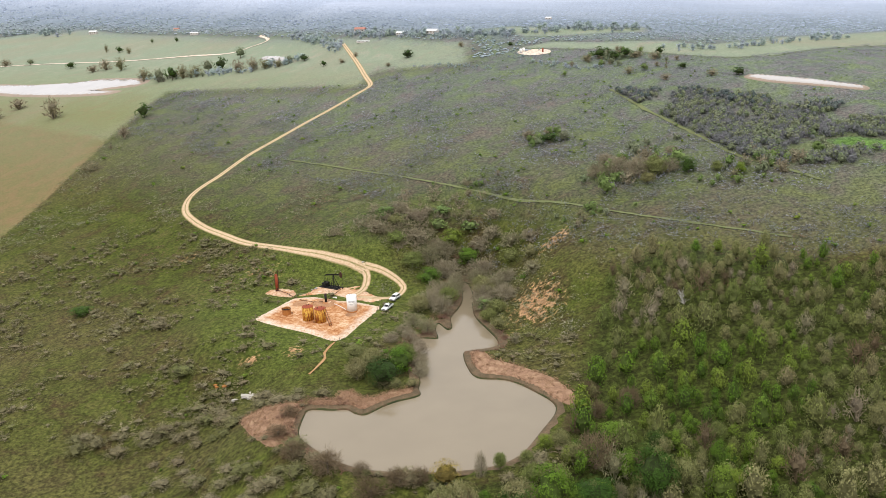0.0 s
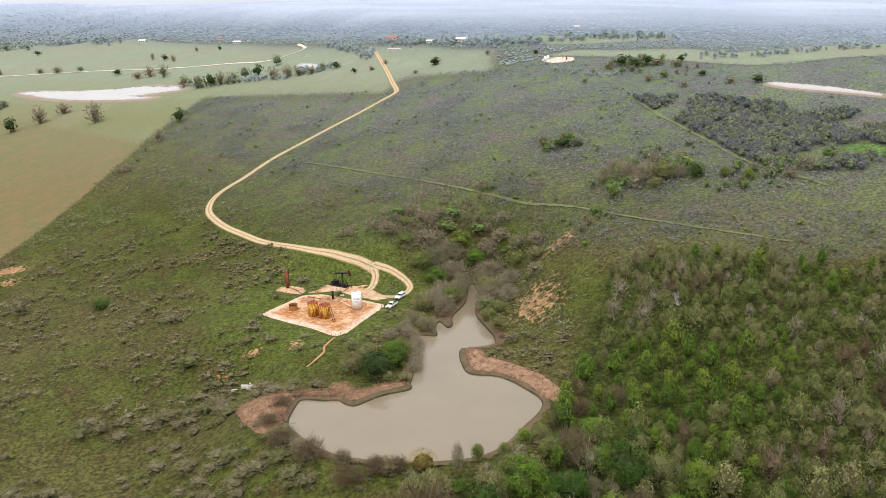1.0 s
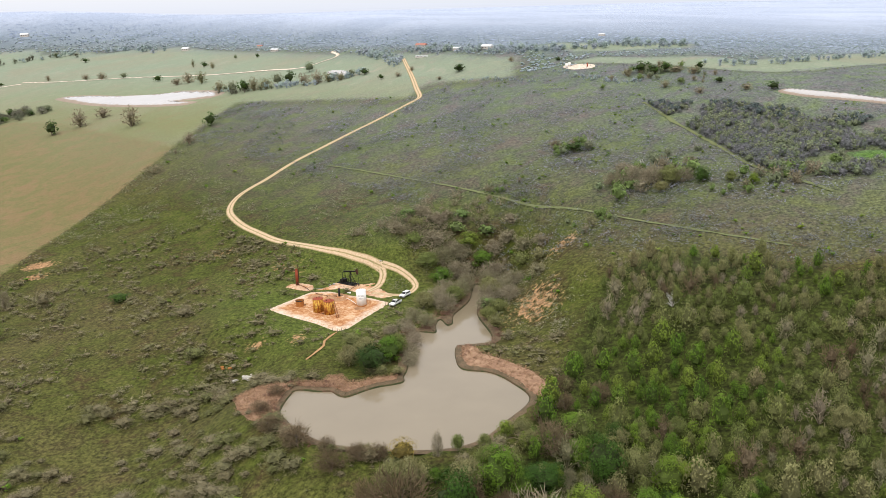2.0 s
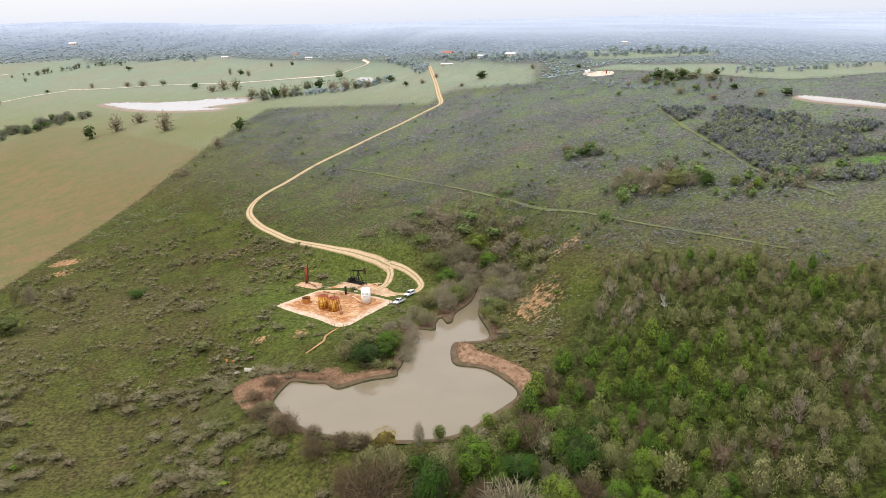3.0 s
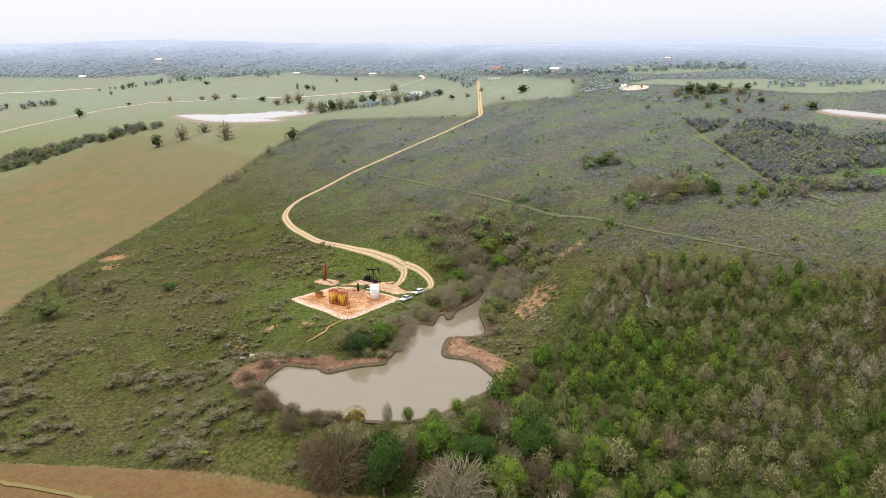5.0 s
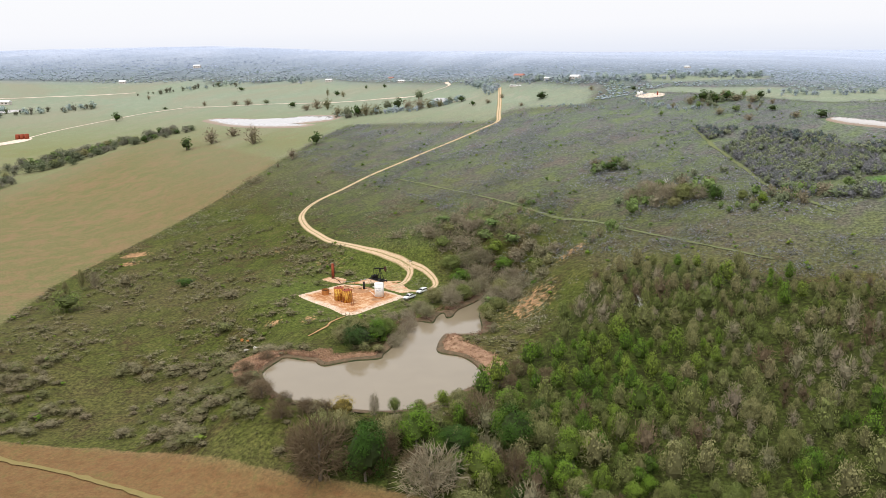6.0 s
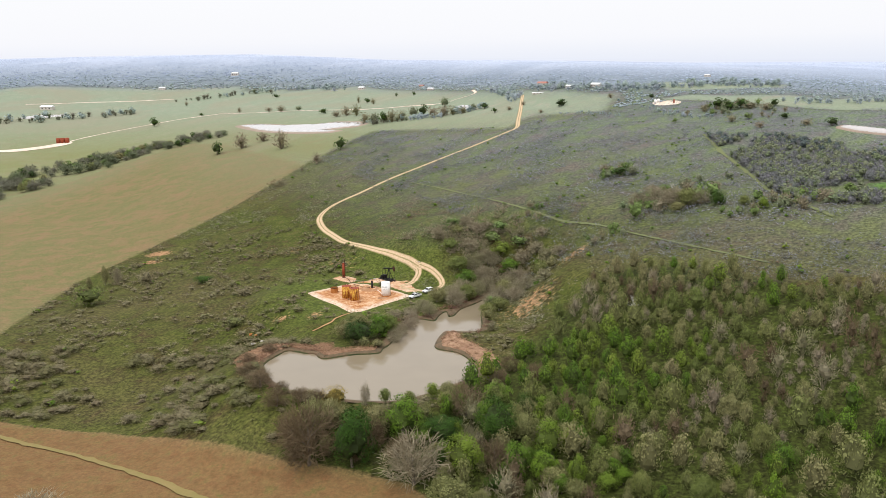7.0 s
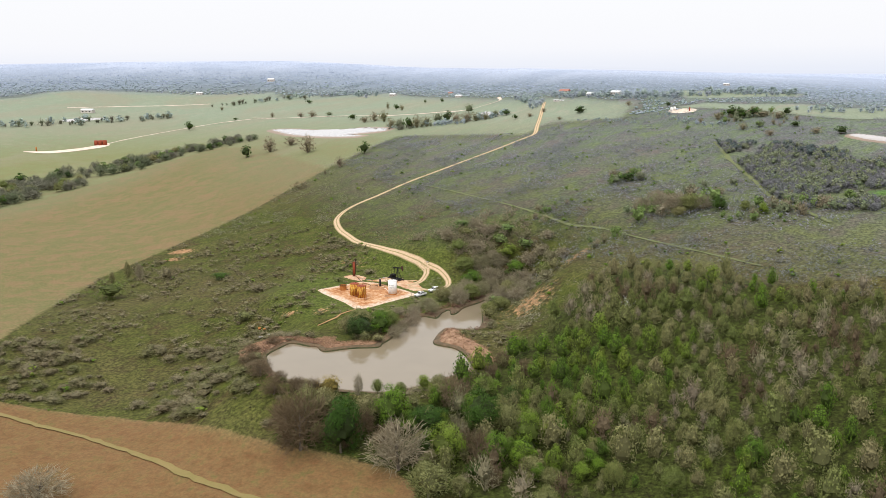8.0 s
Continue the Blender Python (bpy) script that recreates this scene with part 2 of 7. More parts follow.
M_TWIG = foliage("bare_twigs", [(0.0, (0.173, 0.148, 0.078)), (0.35, (0.224, 0.195, 0.113)), (0.6, (0.135, 0.140, 0.050)), (0.8, (0.198, 0.161, 0.096)), (1.0, (0.159, 0.148, 0.071))], 0.8, 0.1)
M_BARE = foliage("grey_bare_twigs", [(0.0, (0.244, 0.210, 0.138)), (0.35, (0.274, 0.235, 0.159)), (0.6, (0.206, 0.197, 0.106)), (0.8, (0.261, 0.215, 0.151)), (1.0, (0.230, 0.206, 0.131))], 0.7, 0.1)
# a step paler than the near twigs, towards the haze-painted ones
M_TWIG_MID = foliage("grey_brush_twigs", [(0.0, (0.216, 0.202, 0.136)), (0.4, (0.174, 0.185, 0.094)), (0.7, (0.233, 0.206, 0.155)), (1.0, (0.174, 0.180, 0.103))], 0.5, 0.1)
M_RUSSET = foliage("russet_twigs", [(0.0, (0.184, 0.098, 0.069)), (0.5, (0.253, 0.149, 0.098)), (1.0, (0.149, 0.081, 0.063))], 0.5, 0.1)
# far copies of twigs and budding leaves, with haze painted into the colour
M_TWIG_FAR = foliage("hazed_bare_twigs", [(0.0, (0.200, 0.198, 0.208)), (0.4, (0.175, 0.186, 0.177)), (0.7, (0.210, 0.202, 0.222)), (1.0, (0.165, 0.184, 0.162))], 0.4, 0.15)
M_TWIG_HAZE = foliage("hazed_grey_twigs", [(0.0, (0.250, 0.250, 0.288)), (0.4, (0.223, 0.238, 0.253)), (0.7, (0.263, 0.255, 0.306)), (1.0, (0.214, 0.238, 0.238))], 0.4, 0.2)
M_OLIVE_HAZE = foliage("hazed_budding_leaves", [(0.0, (0.190, 0.221, 0.122)), (0.5, (0.226, 0.242, 0.153)), (1.0, (0.170, 0.215, 0.112))], 0.5, 0.2)
M_BROWN = foliage("brown_bare_twigs", [(0.0, (0.137, 0.097, 0.057)), (0.5, (0.169, 0.127, 0.076)), (1.0, (0.116, 0.084, 0.048))], 0.5, 0.15)
M_LEAF = foliage("spring_leaves", [(0.0, (0.138, 0.220, 0.022)), (0.25, (0.085, 0.161, 0.018)), (0.5, (0.175, 0.225, 0.034)), (0.75, (0.111, 0.191, 0.020)), (1.0, (0.076, 0.134, 0.018))], 0.35, 0.12)
M_OLIVE = foliage("budding_leaves", [(0.0, (0.168, 0.188, 0.056)), (0.3, (0.224, 0.211, 0.094)), (0.55, (0.137, 0.177, 0.043)), (0.8, (0.230, 0.204, 0.101)), (1.0, (0.162, 0.188, 0.056))], 0.35, 0.12)
M_DARK = foliage("evergreen_leaves", [(0.0, (0.035, 0.078, 0.012)), (0.5, (0.051, 0.098, 0.015)), (1.0, (0.033, 0.063, 0.015))], 0.5, 0.12)
# far copy of the spring leaves, paled by painted haze
M_SPRING_HAZE = foliage("hazed_spring_leaves", [(0.0, (0.165, 0.230, 0.069)), (0.4, (0.120, 0.180, 0.053)), (0.7, (0.185, 0.245, 0.079)), (1.0, (0.129, 0.190, 0.060))], 0.4, 0.12)
M_BLEACH = foliage("bleached_wood", [(0.0, (0.50, 0.48, 0.44)), (1.0, (0.62, 0.60, 0.56))], 0.4, 0.0)
M_HEDGE = foliage("hedge_twigs", [(0.0, (0.170, 0.172, 0.118)), (0.4, (0.190, 0.182, 0.142)), (0.7, (0.140, 0.168, 0.092)), (1.0, (0.172, 0.172, 0.126))], 0.5, 0.1)
M_GOLD = foliage("golden_leaves", [(0.0, (0.26, 0.21, 0.05)), (1.0, (0.30, 0.22, 0.05))], 0.6)
M_CEDAR = foliage("cedar_leaves", [(0.0, (0.091, 0.120, 0.115)), (0.5, (0.111, 0.137, 0.126)), (1.0, (0.081, 0.104, 0.109))], 0.5, 0.1)
# four tree colours with haze painted in, palest and bluest for the farthest
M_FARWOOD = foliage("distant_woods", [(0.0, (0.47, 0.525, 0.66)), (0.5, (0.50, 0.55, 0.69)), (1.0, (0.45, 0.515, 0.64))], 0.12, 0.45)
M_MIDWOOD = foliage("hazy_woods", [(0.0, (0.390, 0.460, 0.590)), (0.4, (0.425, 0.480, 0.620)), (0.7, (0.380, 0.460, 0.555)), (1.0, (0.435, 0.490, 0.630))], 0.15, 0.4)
M_NEARWOOD = foliage("hazed_grey_woods", [(0.0, (0.378, 0.450, 0.474)), (0.3, (0.420, 0.462, 0.528)), (0.6, (0.360, 0.444, 0.438)), (1.0, (0.414, 0.444, 0.516))], 0.25, 0.3)
M_FARLEAF = foliage("hazed_distant_leaves", [(0.0, (0.343, 0.412, 0.371)), (0.5, (0.333, 0.402, 0.394)), (1.0, (0.383, 0.454, 0.383))], 0.35, 0.3)
M_STRAW = foliage("dead_reed_blades", [(0.0, (0.28, 0.165, 0.10)), (0.5, (0.40, 0.26, 0.155)), (1.0, (0.22, 0.125, 0.075))], 0.7, 0.1)
M_BARK = surface("bark", [(0.3, (0.075, 0.058, 0.042)), (0.7, (0.20, 0.17, 0.135))], 1.5, 0.95, local=False)

# ---- the lie of the land ----
POND = [(-33, 205.8), (-32.4, 214.7), (-31, 218.3), (-25.2, 217.2), (-21.1, 217.1), (-18.7, 214.5), (-15.7, 213.4), (-11.1, 217.3), (-7.3, 219.9), (-0.7, 222.9), (-0.6, 227.9), (0, 233.9), (-1.3, 247.9), (-1.5, 258.9), (0.5, 264.4), (6.7, 263.5), (6.5, 270.9), (7.6, 276.1), (10.1, 270.5), (12.1, 272.4), (12.3, 281), (15.3, 289), (17.5, 297), (18.9, 314), (20.9, 314), (21.5, 302), (20.3, 290), (20.6, 278.9), (25.2, 260.9), (24.4, 254.3), (16.6, 252.3), (13.9, 250.7), (14.1, 240.9), (16.6, 232.3), (25.1, 229.3), (31.6, 221.3), (35.9, 210.9), (29.9, 198.6), (20.9, 185.5), (7.9, 181.6), (-12.8, 184.2), (-23.9, 191.6), (-31.4, 201.4)]
PAD = [(-56.1, 287.7), (-50.4, 297.1), (-44.0, 306.9), (-36.6, 307.4), (-28.7, 302.2), (-22.5, 300.2), (-12.1, 292.9), (-19.3, 276.2), (-23.3, 266.8), (-27.1, 264.0), (-36.4, 272.3), (-46.0, 279.1)]
WATER_Z, PAD_Z = 0.5, 1.5


def softplus(v):
    return np.logaddexp(0, v)


BUMPS = [(-85, 200, 45, -7.6), (-190, 320, 60, -6.5), (-120, 330, 50, 0.0), (-170, 560, 90, 7.9), (-250, 690, 90, 5.5), (-340, 720, 90, 6.6), (-400, 880, 110, 9.8), (-480, 1130, 140, 4.3), (-700, 950, 160, -11.3), (-800, 1250, 220, -14.0), (0, 560, 70, -0.2), (-100, 430, 60, 2.2), (0, 330, 30, 2.1), (100, 420, 50, 1.6), (140, 160, 40, -3.1), (60, 340, 40, -0.4), (-20, 620, 60, 0.3)]


def ridge(x, y):
    """The skyline, set to fit the camera's view: how high the far plain stands in each direction, falling away behind
    it.
    """
    far = np.hypot(x - 60, y + 32)
    bearing = np.degrees(np.arctan2(x - 60, np.maximum(y + 32, 1)))
    crest = np.interp(bearing, [-60, -35, -27, -20, -14, -7, 0, 7, 12, 17, 24, 40], [109, 110, 107, 96, 91, 87, 82, 78, 73, 67, 61, 55])
    reach = np.interp(bearing, [-60, -27, -18, -10, 40], [2500, 2400, 1500, 1330, 1330])
    return crest + np.where(far < reach, 0.004, 0.012) * (reach - far)


def rolling(x, y):
    """The wide slope, bent to fit the camera's view: low by the pond, rising to a plain at the skyline."""
    xs = 287.5 * np.tanh(x / 287.5)
    z = 6.832 * softplus((0.2030 * xs + 0.1793 * y - 40.670) / 6.832) - 0.0695 * 34.5 * softplus((308.0 - np.maximum(y, 60)) / 34.5)
    z = z + 0.0200 * xs + 0.00148 * (y - 250) + 2.5655e-04 * np.minimum(xs, 0) * (y - 250) + -7.9508e-05 * xs**2
    for bx, by, wide, rise in BUMPS:
        z = z + rise * np.exp(-((x - bx) ** 2 + (y - by) ** 2) / (2 * wide**2))
    return -5 * np.logaddexp(-z / 5, -ridge(x, y) / 5)


def sink(x, y):
    """How far below the skyline a spot of ground lies, in thousandths of a radian, from the middle of the flight."""
    far = np.hypot(x - 60, y + 32)
    bearing = np.degrees(np.arctan2(x - 60, np.maximum(y + 32, 1)))
    reach = np.interp(bearing, [-60, -27, -18, -10, 40], [2500, 2400, 1500, 1330, 1330])
    top = ridge(60 + reach * np.sin(np.radians(bearing)), -32 + reach * np.cos(np.radians(bearing)))
    return 1000 * ((top - 104) / reach - (rolling(x, y) - 104) / np.maximum(far, 1))


def smooth_loop(pts, steps):
    """A closed Catmull-Rom curve through the corners."""
    p = np.array(pts, float)
    a, b, c, d = np.roll(p, 1, 0), p, np.roll(p, -1, 0), np.roll(p, -2, 0)
    out = []
    for t in np.linspace(0, 1, steps, endpoint=False):
        out.append(0.5 * ((2 * b) + (c - a) * t + (2 * a - 5 * b + 4 * c - d) * t**2 + (3 * b - a - 3 * c + d) * t**3))
    return np.stack(out, 1).reshape(-1, 2)


def smooth_line(pts, gap):
    p = np.array(pts, float)
    p = np.vstack([2 * p[0] - p[1], p, 2 * p[-1] - p[-2]])
    out = []
    for a, b, c, d in zip(p, p[1:], p[2:], p[3:]):
        for t in np.linspace(0, 1, max(2, int(np.hypot(*(c - b)) / gap)), endpoint=False):
            out.append(0.5 * ((2 * b) + (c - a) * t + (2 * a - 5 * b + 4 * c - d) * t**2 + (3 * b - a - 3 * c + d) * t**3))
    return np.vstack([out, p[-2]])


def signed(x, y, poly):
    """Distance to a closed outline, negative inside."""
    x, y = np.asarray(x, float), np.asarray(y, float)
    q = np.array(poly, float)
    best, inside = np.full(x.shape, 1e9), np.zeros(x.shape, bool)
    for (ax, ay), (bx, by) in zip(q, np.roll(q, -1, 0)):
        ex, ey = bx - ax, by - ay
        t = np.clip(((x - ax) * ex + (y - ay) * ey) / (ex * ex + ey * ey + 1e-12), 0, 1)
        best = np.minimum(best, np.hypot(x - ax - t * ex, y - ay - t * ey))
        if ay != by:
            inside ^= ((ay > y) != (by > y)) & (x < ex * (y - ay) / ey + ax)
    return np.where(inside, -best, best)


SHORE = smooth_loop(POND, 4)
PADLINE = smooth_loop(PAD, 4)


def land(x, y):
    """Height of the ground, levelled round the pond and the pad, with the pond's bed cut in."""
    x, y = np.asarray(x, float), np.asarray(y, float)
    z = rolling(x, y)
    near = (x > -130) & (x < 110) & (y > 110) & (y < 400)
    if near.any():
        xn, yn, zn = x[near], y[near], z[near]
        d = signed(xn, yn, POND)
        dp = signed(xn, yn, PAD)
        w = np.exp(-(np.maximum(d - 3, 0) / 22) ** 2)
        zn = zn * (1 - w) + (WATER_Z + 0.75) * w
        w = np.exp(-(np.maximum(dp - 12, 0) / 14) ** 2)
        zn = zn * (1 - w) + PAD_Z * w
        zn = zn - 3.0 * np.clip((2.2 - d) / 2.0, 0, 1)
        z = z.copy()
        z[near] = zn
    return z


def height(x, y):
    return float(land(np.array([x]), np.array([y]))[0])


def mesh_of(name, verts, faces, mat=None, smooth=False):
    me = bpy.data.meshes.new(name)
    me.from_pydata([tuple(v) for v in verts], [], [tuple(f) for f in faces])
    if smooth:
        me.polygons.foreach_set("use_smooth", [True] * len(me.polygons))
    if mat:
        me.materials.append(mat)
    me.update()
    return me


def step_axis(lo, hi, a, b, fine, grow):
    """Grid lines: fine between a and b, widening outwards to lo and hi."""
    mid = list(np.arange(a, b + 0.01, fine))
    s, v = fine, a
    left = []
    while v > lo:
        s *= grow
        v -= s
        left.append(max(v, lo))
    s, v = fine, b
    right = []
    while v < hi:
        s *= grow
        v += s
        right.append(min(v, hi))
    return np.array(left[::-1] + mid + right)


TAN_FIELD = [(-140, 171), (-160, 200), (-169, 226), (-199, 300), (-212, 342), (-213, 372), (-209, 418), (-204, 440), (-196, 480), (-192, 510), (-187, 540), (-184, 568), (-250, 665), (-345, 765), (-410, 815), (-472, 745), (-492, 670), (-512, 615), (-524, 560), (-545, 480), (-575, 300), (-467, 174)]
NEAR_FIELD = [(-240, 165), (-153, 171.5), (-120, 175.5), (-75, 177), (-56, 171.9), (-17.6, 158.9), (-2, 155.5), (17.5, 153.6), (33, 151.5), (41, 146), (45.6, 136.7), (62, -100), (-300, -100)]
FAR_FIELD = [(-24, 533), (-71, 576), (-121, 624), (-168, 668), (-178, 605), (-185, 568), (-250, 640), (-345, 735), (-410, 782), (-446, 734), (-463, 668), (-485, 615), (-497, 558), (-520, 480), (-590, 300), (-864.2, 371.9), (-1500, 863.7), (-1290, 1180), (-1215, 1245), (-1135, 1395), (-1044, 1410), (-879.9, 1390), (-691.4, 1385.2), (-393.3, 1213.6), (-204, 943.3), (-80.1, 732.5), (-41.6, 674.4), (-4.3, 621.2), (18.9, 588.6), (44.5, 564.2), (39.4, 520.9), (10.2, 537.3), (-13.9, 551.7)]
EAST_FIELD = [(69.6, 526.5), (89.3, 523.2), (114.9, 500.7), (146.3, 482.4), (159.8, 463.7), (186.5, 469.7), (220.7, 507), (341.9, 596.3), (373.8, 566.2), (279.9, 488.8), (202.4, 442.5), (184.2, 431.3), (165.6, 434), (153.8, 441), (130.3, 465.2), (113.1, 485.1), (89.4, 508.3)]
EAST_POND = [(158.6, 401.8), (166.5, 391), (179.7, 380), (189.1, 372), (196, 366), (197, 369.5), (191.1, 376), (182.2, 386), (171.2, 396), (162.6, 403.3)]
RIDGE_FIELD = [(58.6, 584.2), (74.6, 577.9), (97.1, 555.8), (120.6, 538.9), (144.9, 526.4), (141.2, 511.7), (99.7, 530.5), (77.2, 548.1)]
GREEN_FIELD = [(160.3, 324.8), (170.5, 323.4), (181.2, 313.5), (192, 300), (178.8, 306.4), (167.5, 313.5), (161.4, 318.1)]
WOOD_LAND = [(40.4, 200), (44.5, 222.8), (51.3, 239.1), (58.7, 255.6), (64.8, 270.3), (76.4, 274.2), (94.7, 271.1), (110.7, 259.7), (126, 251.3), (145.9, 242.2), (174.7, 225.6), (260, 190), (260, 100), (141.7, 110), (60, 140), (38.8, 150), (30, 175.4)]
HILL_BRUSH = [(-44.1, 427.4), (-18, 524.1), (10.2, 538.7), (42.7, 522.9), (64.5, 519.6), (90.2, 506.1), (113.2, 483.5), (130.3, 463.5), (165.6, 432.2), (202.2, 439.7), (286.1, 501.6), (386, 465.4), (288.1, 342.2), (163.3, 308.8), (97.1, 297.3)]
FAR_WOOD = [(101.1, 417.2), (120.1, 407.6), (135.7, 396), (153.2, 377.2), (179.6, 353), (201, 336), (250, 310), (230, 275), (192.4, 289.2), (163.9, 301.9), (139.5, 309.2), (127.4, 328.2), (119.2, 354.9), (109.5, 385.3)]
DAM_BELT = [(-6.7, 158), (5.3, 151.4), (26.6, 149.1), (44.7, 142.3), (79, 146.1), (85.1, 168.7), (60, 190.1), (37.6, 180.9), (9.8, 174.5)]


def make_ground():
    xs = step_axis(-4700, 4700, -430, 230, 3.0, 1.13)
    ys = step_axis(-900, 4750, 105, 840, 3.0, 1.13)
    gx, gy = np.meshgrid(xs, ys)
    z = land(gx, gy)
    nx, ny = len(xs), len(ys)
    i = np.arange(nx * ny).reshape(ny, nx)
    quads = np.stack([i[:-1, :-1], i[:-1, 1:], i[1:, 1:], i[1:, :-1]], -1).reshape(-1, 4)
    me = bpy.data.meshes.new("ground")
    me.vertices.add(nx * ny)
    me.vertices.foreach_set("co", np.stack([gx, gy, z], -1).ravel())
    me.loops.add(quads.size)
    me.loops.foreach_set("vertex_index", quads.ravel().astype(np.int32))
    me.polygons.add(len(quads))
    me.polygons.foreach_set("loop_start", np.arange(0, quads.size, 4, dtype=np.int32))
    me.polygons.foreach_set("use_smooth", np.ones(len(quads), bool))
    me.update(calc_edges=True)
    x, y, zz = gx.ravel(), gy.ravel(), z.ravel()

    def mask(poly, soft):
        return np.clip(0.5 - signed(x, y, poly) / (2 * soft), 0, 1)
    tan = np.maximum(mask(TAN_FIELD, 6), mask(NEAR_FIELD, 2))
    lush = np.maximum.reduce([mask(FAR_FIELD, 18), mask(EAST_FIELD, 4), mask(RIDGE_FIELD, 4)])
    wood = np.maximum(mask(WOOD_LAND, 14), mask(DAM_BELT, 5))
    soil = np.zeros_like(x)
    for cx, cy, rx, ry, k in ((-196, 392.1, 11, 6.6, 0.75), (-190.5, 377.1, 8.9, 5.6, 0.7), (40.2, 275.2, 12.5, 17, 0.58), (52.2, 304.8, 9.4, 5.7, 0.55), (-53.9, 258.9, 6.1, 3.1, 0.6), (-40.1, 258, 5, 6, 0.55), (-93.4, 360.6, 13.8, 5.9, 0.45), (29.9, 261.9, 7, 5, 0.4), (-57.5, 331.7, 15.6, 7.8, 0.4), (97.9, 119.2, 10.8, 4.3, 0.6)):
        soil = np.maximum(soil, k * np.exp(-((x - cx) / rx) ** 2 - ((y - cy) / ry) ** 2))
    vivid = mask(GREEN_FIELD, 3)
    meadow = 0.55 * np.exp(-(signed(x, y, FAR_FIELD) / 55) ** 2) * np.maximum(mask(TAN_FIELD, 6), mask(FAR_FIELD, 6)) * np.clip((-175 - x) / 25, 0, 1) * np.clip((900 - y) / 80, 0, 1) * (signed(x, y, TAN_FIELD) < 60)
    me.attributes.new("meadow", "FLOAT", "POINT").data.foreach_set("value", meadow.astype(np.float32))
    # depth below the skyline drives the haze tints of the ground colour
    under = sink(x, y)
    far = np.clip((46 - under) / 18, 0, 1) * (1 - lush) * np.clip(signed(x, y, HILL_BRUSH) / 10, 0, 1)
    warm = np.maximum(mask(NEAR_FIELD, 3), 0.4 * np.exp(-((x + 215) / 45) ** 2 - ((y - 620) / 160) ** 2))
    # how strongly pasture is paled for haze, more towards the skyline
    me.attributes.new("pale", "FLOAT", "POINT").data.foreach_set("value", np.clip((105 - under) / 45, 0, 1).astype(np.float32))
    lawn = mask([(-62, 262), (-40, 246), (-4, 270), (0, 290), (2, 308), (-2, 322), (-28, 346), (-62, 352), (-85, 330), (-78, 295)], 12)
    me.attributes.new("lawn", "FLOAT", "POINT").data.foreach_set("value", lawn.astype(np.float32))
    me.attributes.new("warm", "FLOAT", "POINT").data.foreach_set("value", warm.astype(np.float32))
    # painted haze grows with the height of the slope
    slope_haze = np.clip((zz - np.interp(x, [-60, 60], [7, 18])) / 52, 0, 1) * 0.85 * (1 - np.maximum.reduce([lush, tan, far, vivid, 0.6 * mask(WOOD_LAND, 14)])) * (y > 250)
    me.attributes.new("slope_haze", "FLOAT", "POINT").data.foreach_set("value", slope_haze.astype(np.float32))
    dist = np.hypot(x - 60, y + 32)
    skyline_haze = np.clip(1 - under / 22, 0, 1) * np.clip((dist - 450) / 250, 0, 1) * (1 - lush)
    me.attributes.new("skyline_haze", "FLOAT", "POINT").data.foreach_set("value", skyline_haze.astype(np.float32))
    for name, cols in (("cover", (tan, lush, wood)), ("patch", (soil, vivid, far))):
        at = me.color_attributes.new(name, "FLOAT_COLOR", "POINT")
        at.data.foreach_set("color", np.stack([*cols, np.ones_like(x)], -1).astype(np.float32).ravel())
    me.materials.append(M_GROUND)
    return tagged(new("ground", me), "rolling grassland of olive brush, tan pasture and far green fields", "ground", kind="structure")


make_ground()


def offset_loop(loop, d):
    nxt, prv = np.roll(loop, -1, 0), np.roll(loop, 1, 0)
    t = nxt - prv
    t /= np.linalg.norm(t, axis=1, keepdims=True) + 1e-9
    area = np.sum(loop[:, 0] * nxt[:, 1] - nxt[:, 0] * loop[:, 1])
    nrm = np.stack([t[:, 1], -t[:, 0]], -1) * (1 if area > 0 else -1)
    return loop + nrm * np.reshape(d, (-1, 1))


def flat_sheet(name, loop, z, mat):
    bm = bmesh.new()
    f = bm.faces.new([bm.verts.new((px, py, z)) for px, py in loop])
    bmesh.ops.triangulate(bm, faces=[f])
    for g in bm.faces:
        if g.normal.z < 0:
            g.normal_flip()
    me = bpy.data.meshes.new(name)
    bm.to_mesh(me)
    bm.free()
    me.materials.append(mat)
    return new(name, me)


tagged(flat_sheet("water", offset_loop(SHORE, 0.15), WATER_Z, M_WATER), "still muddy brown stock pond mirroring the pale sky", "pond", kind="structure")


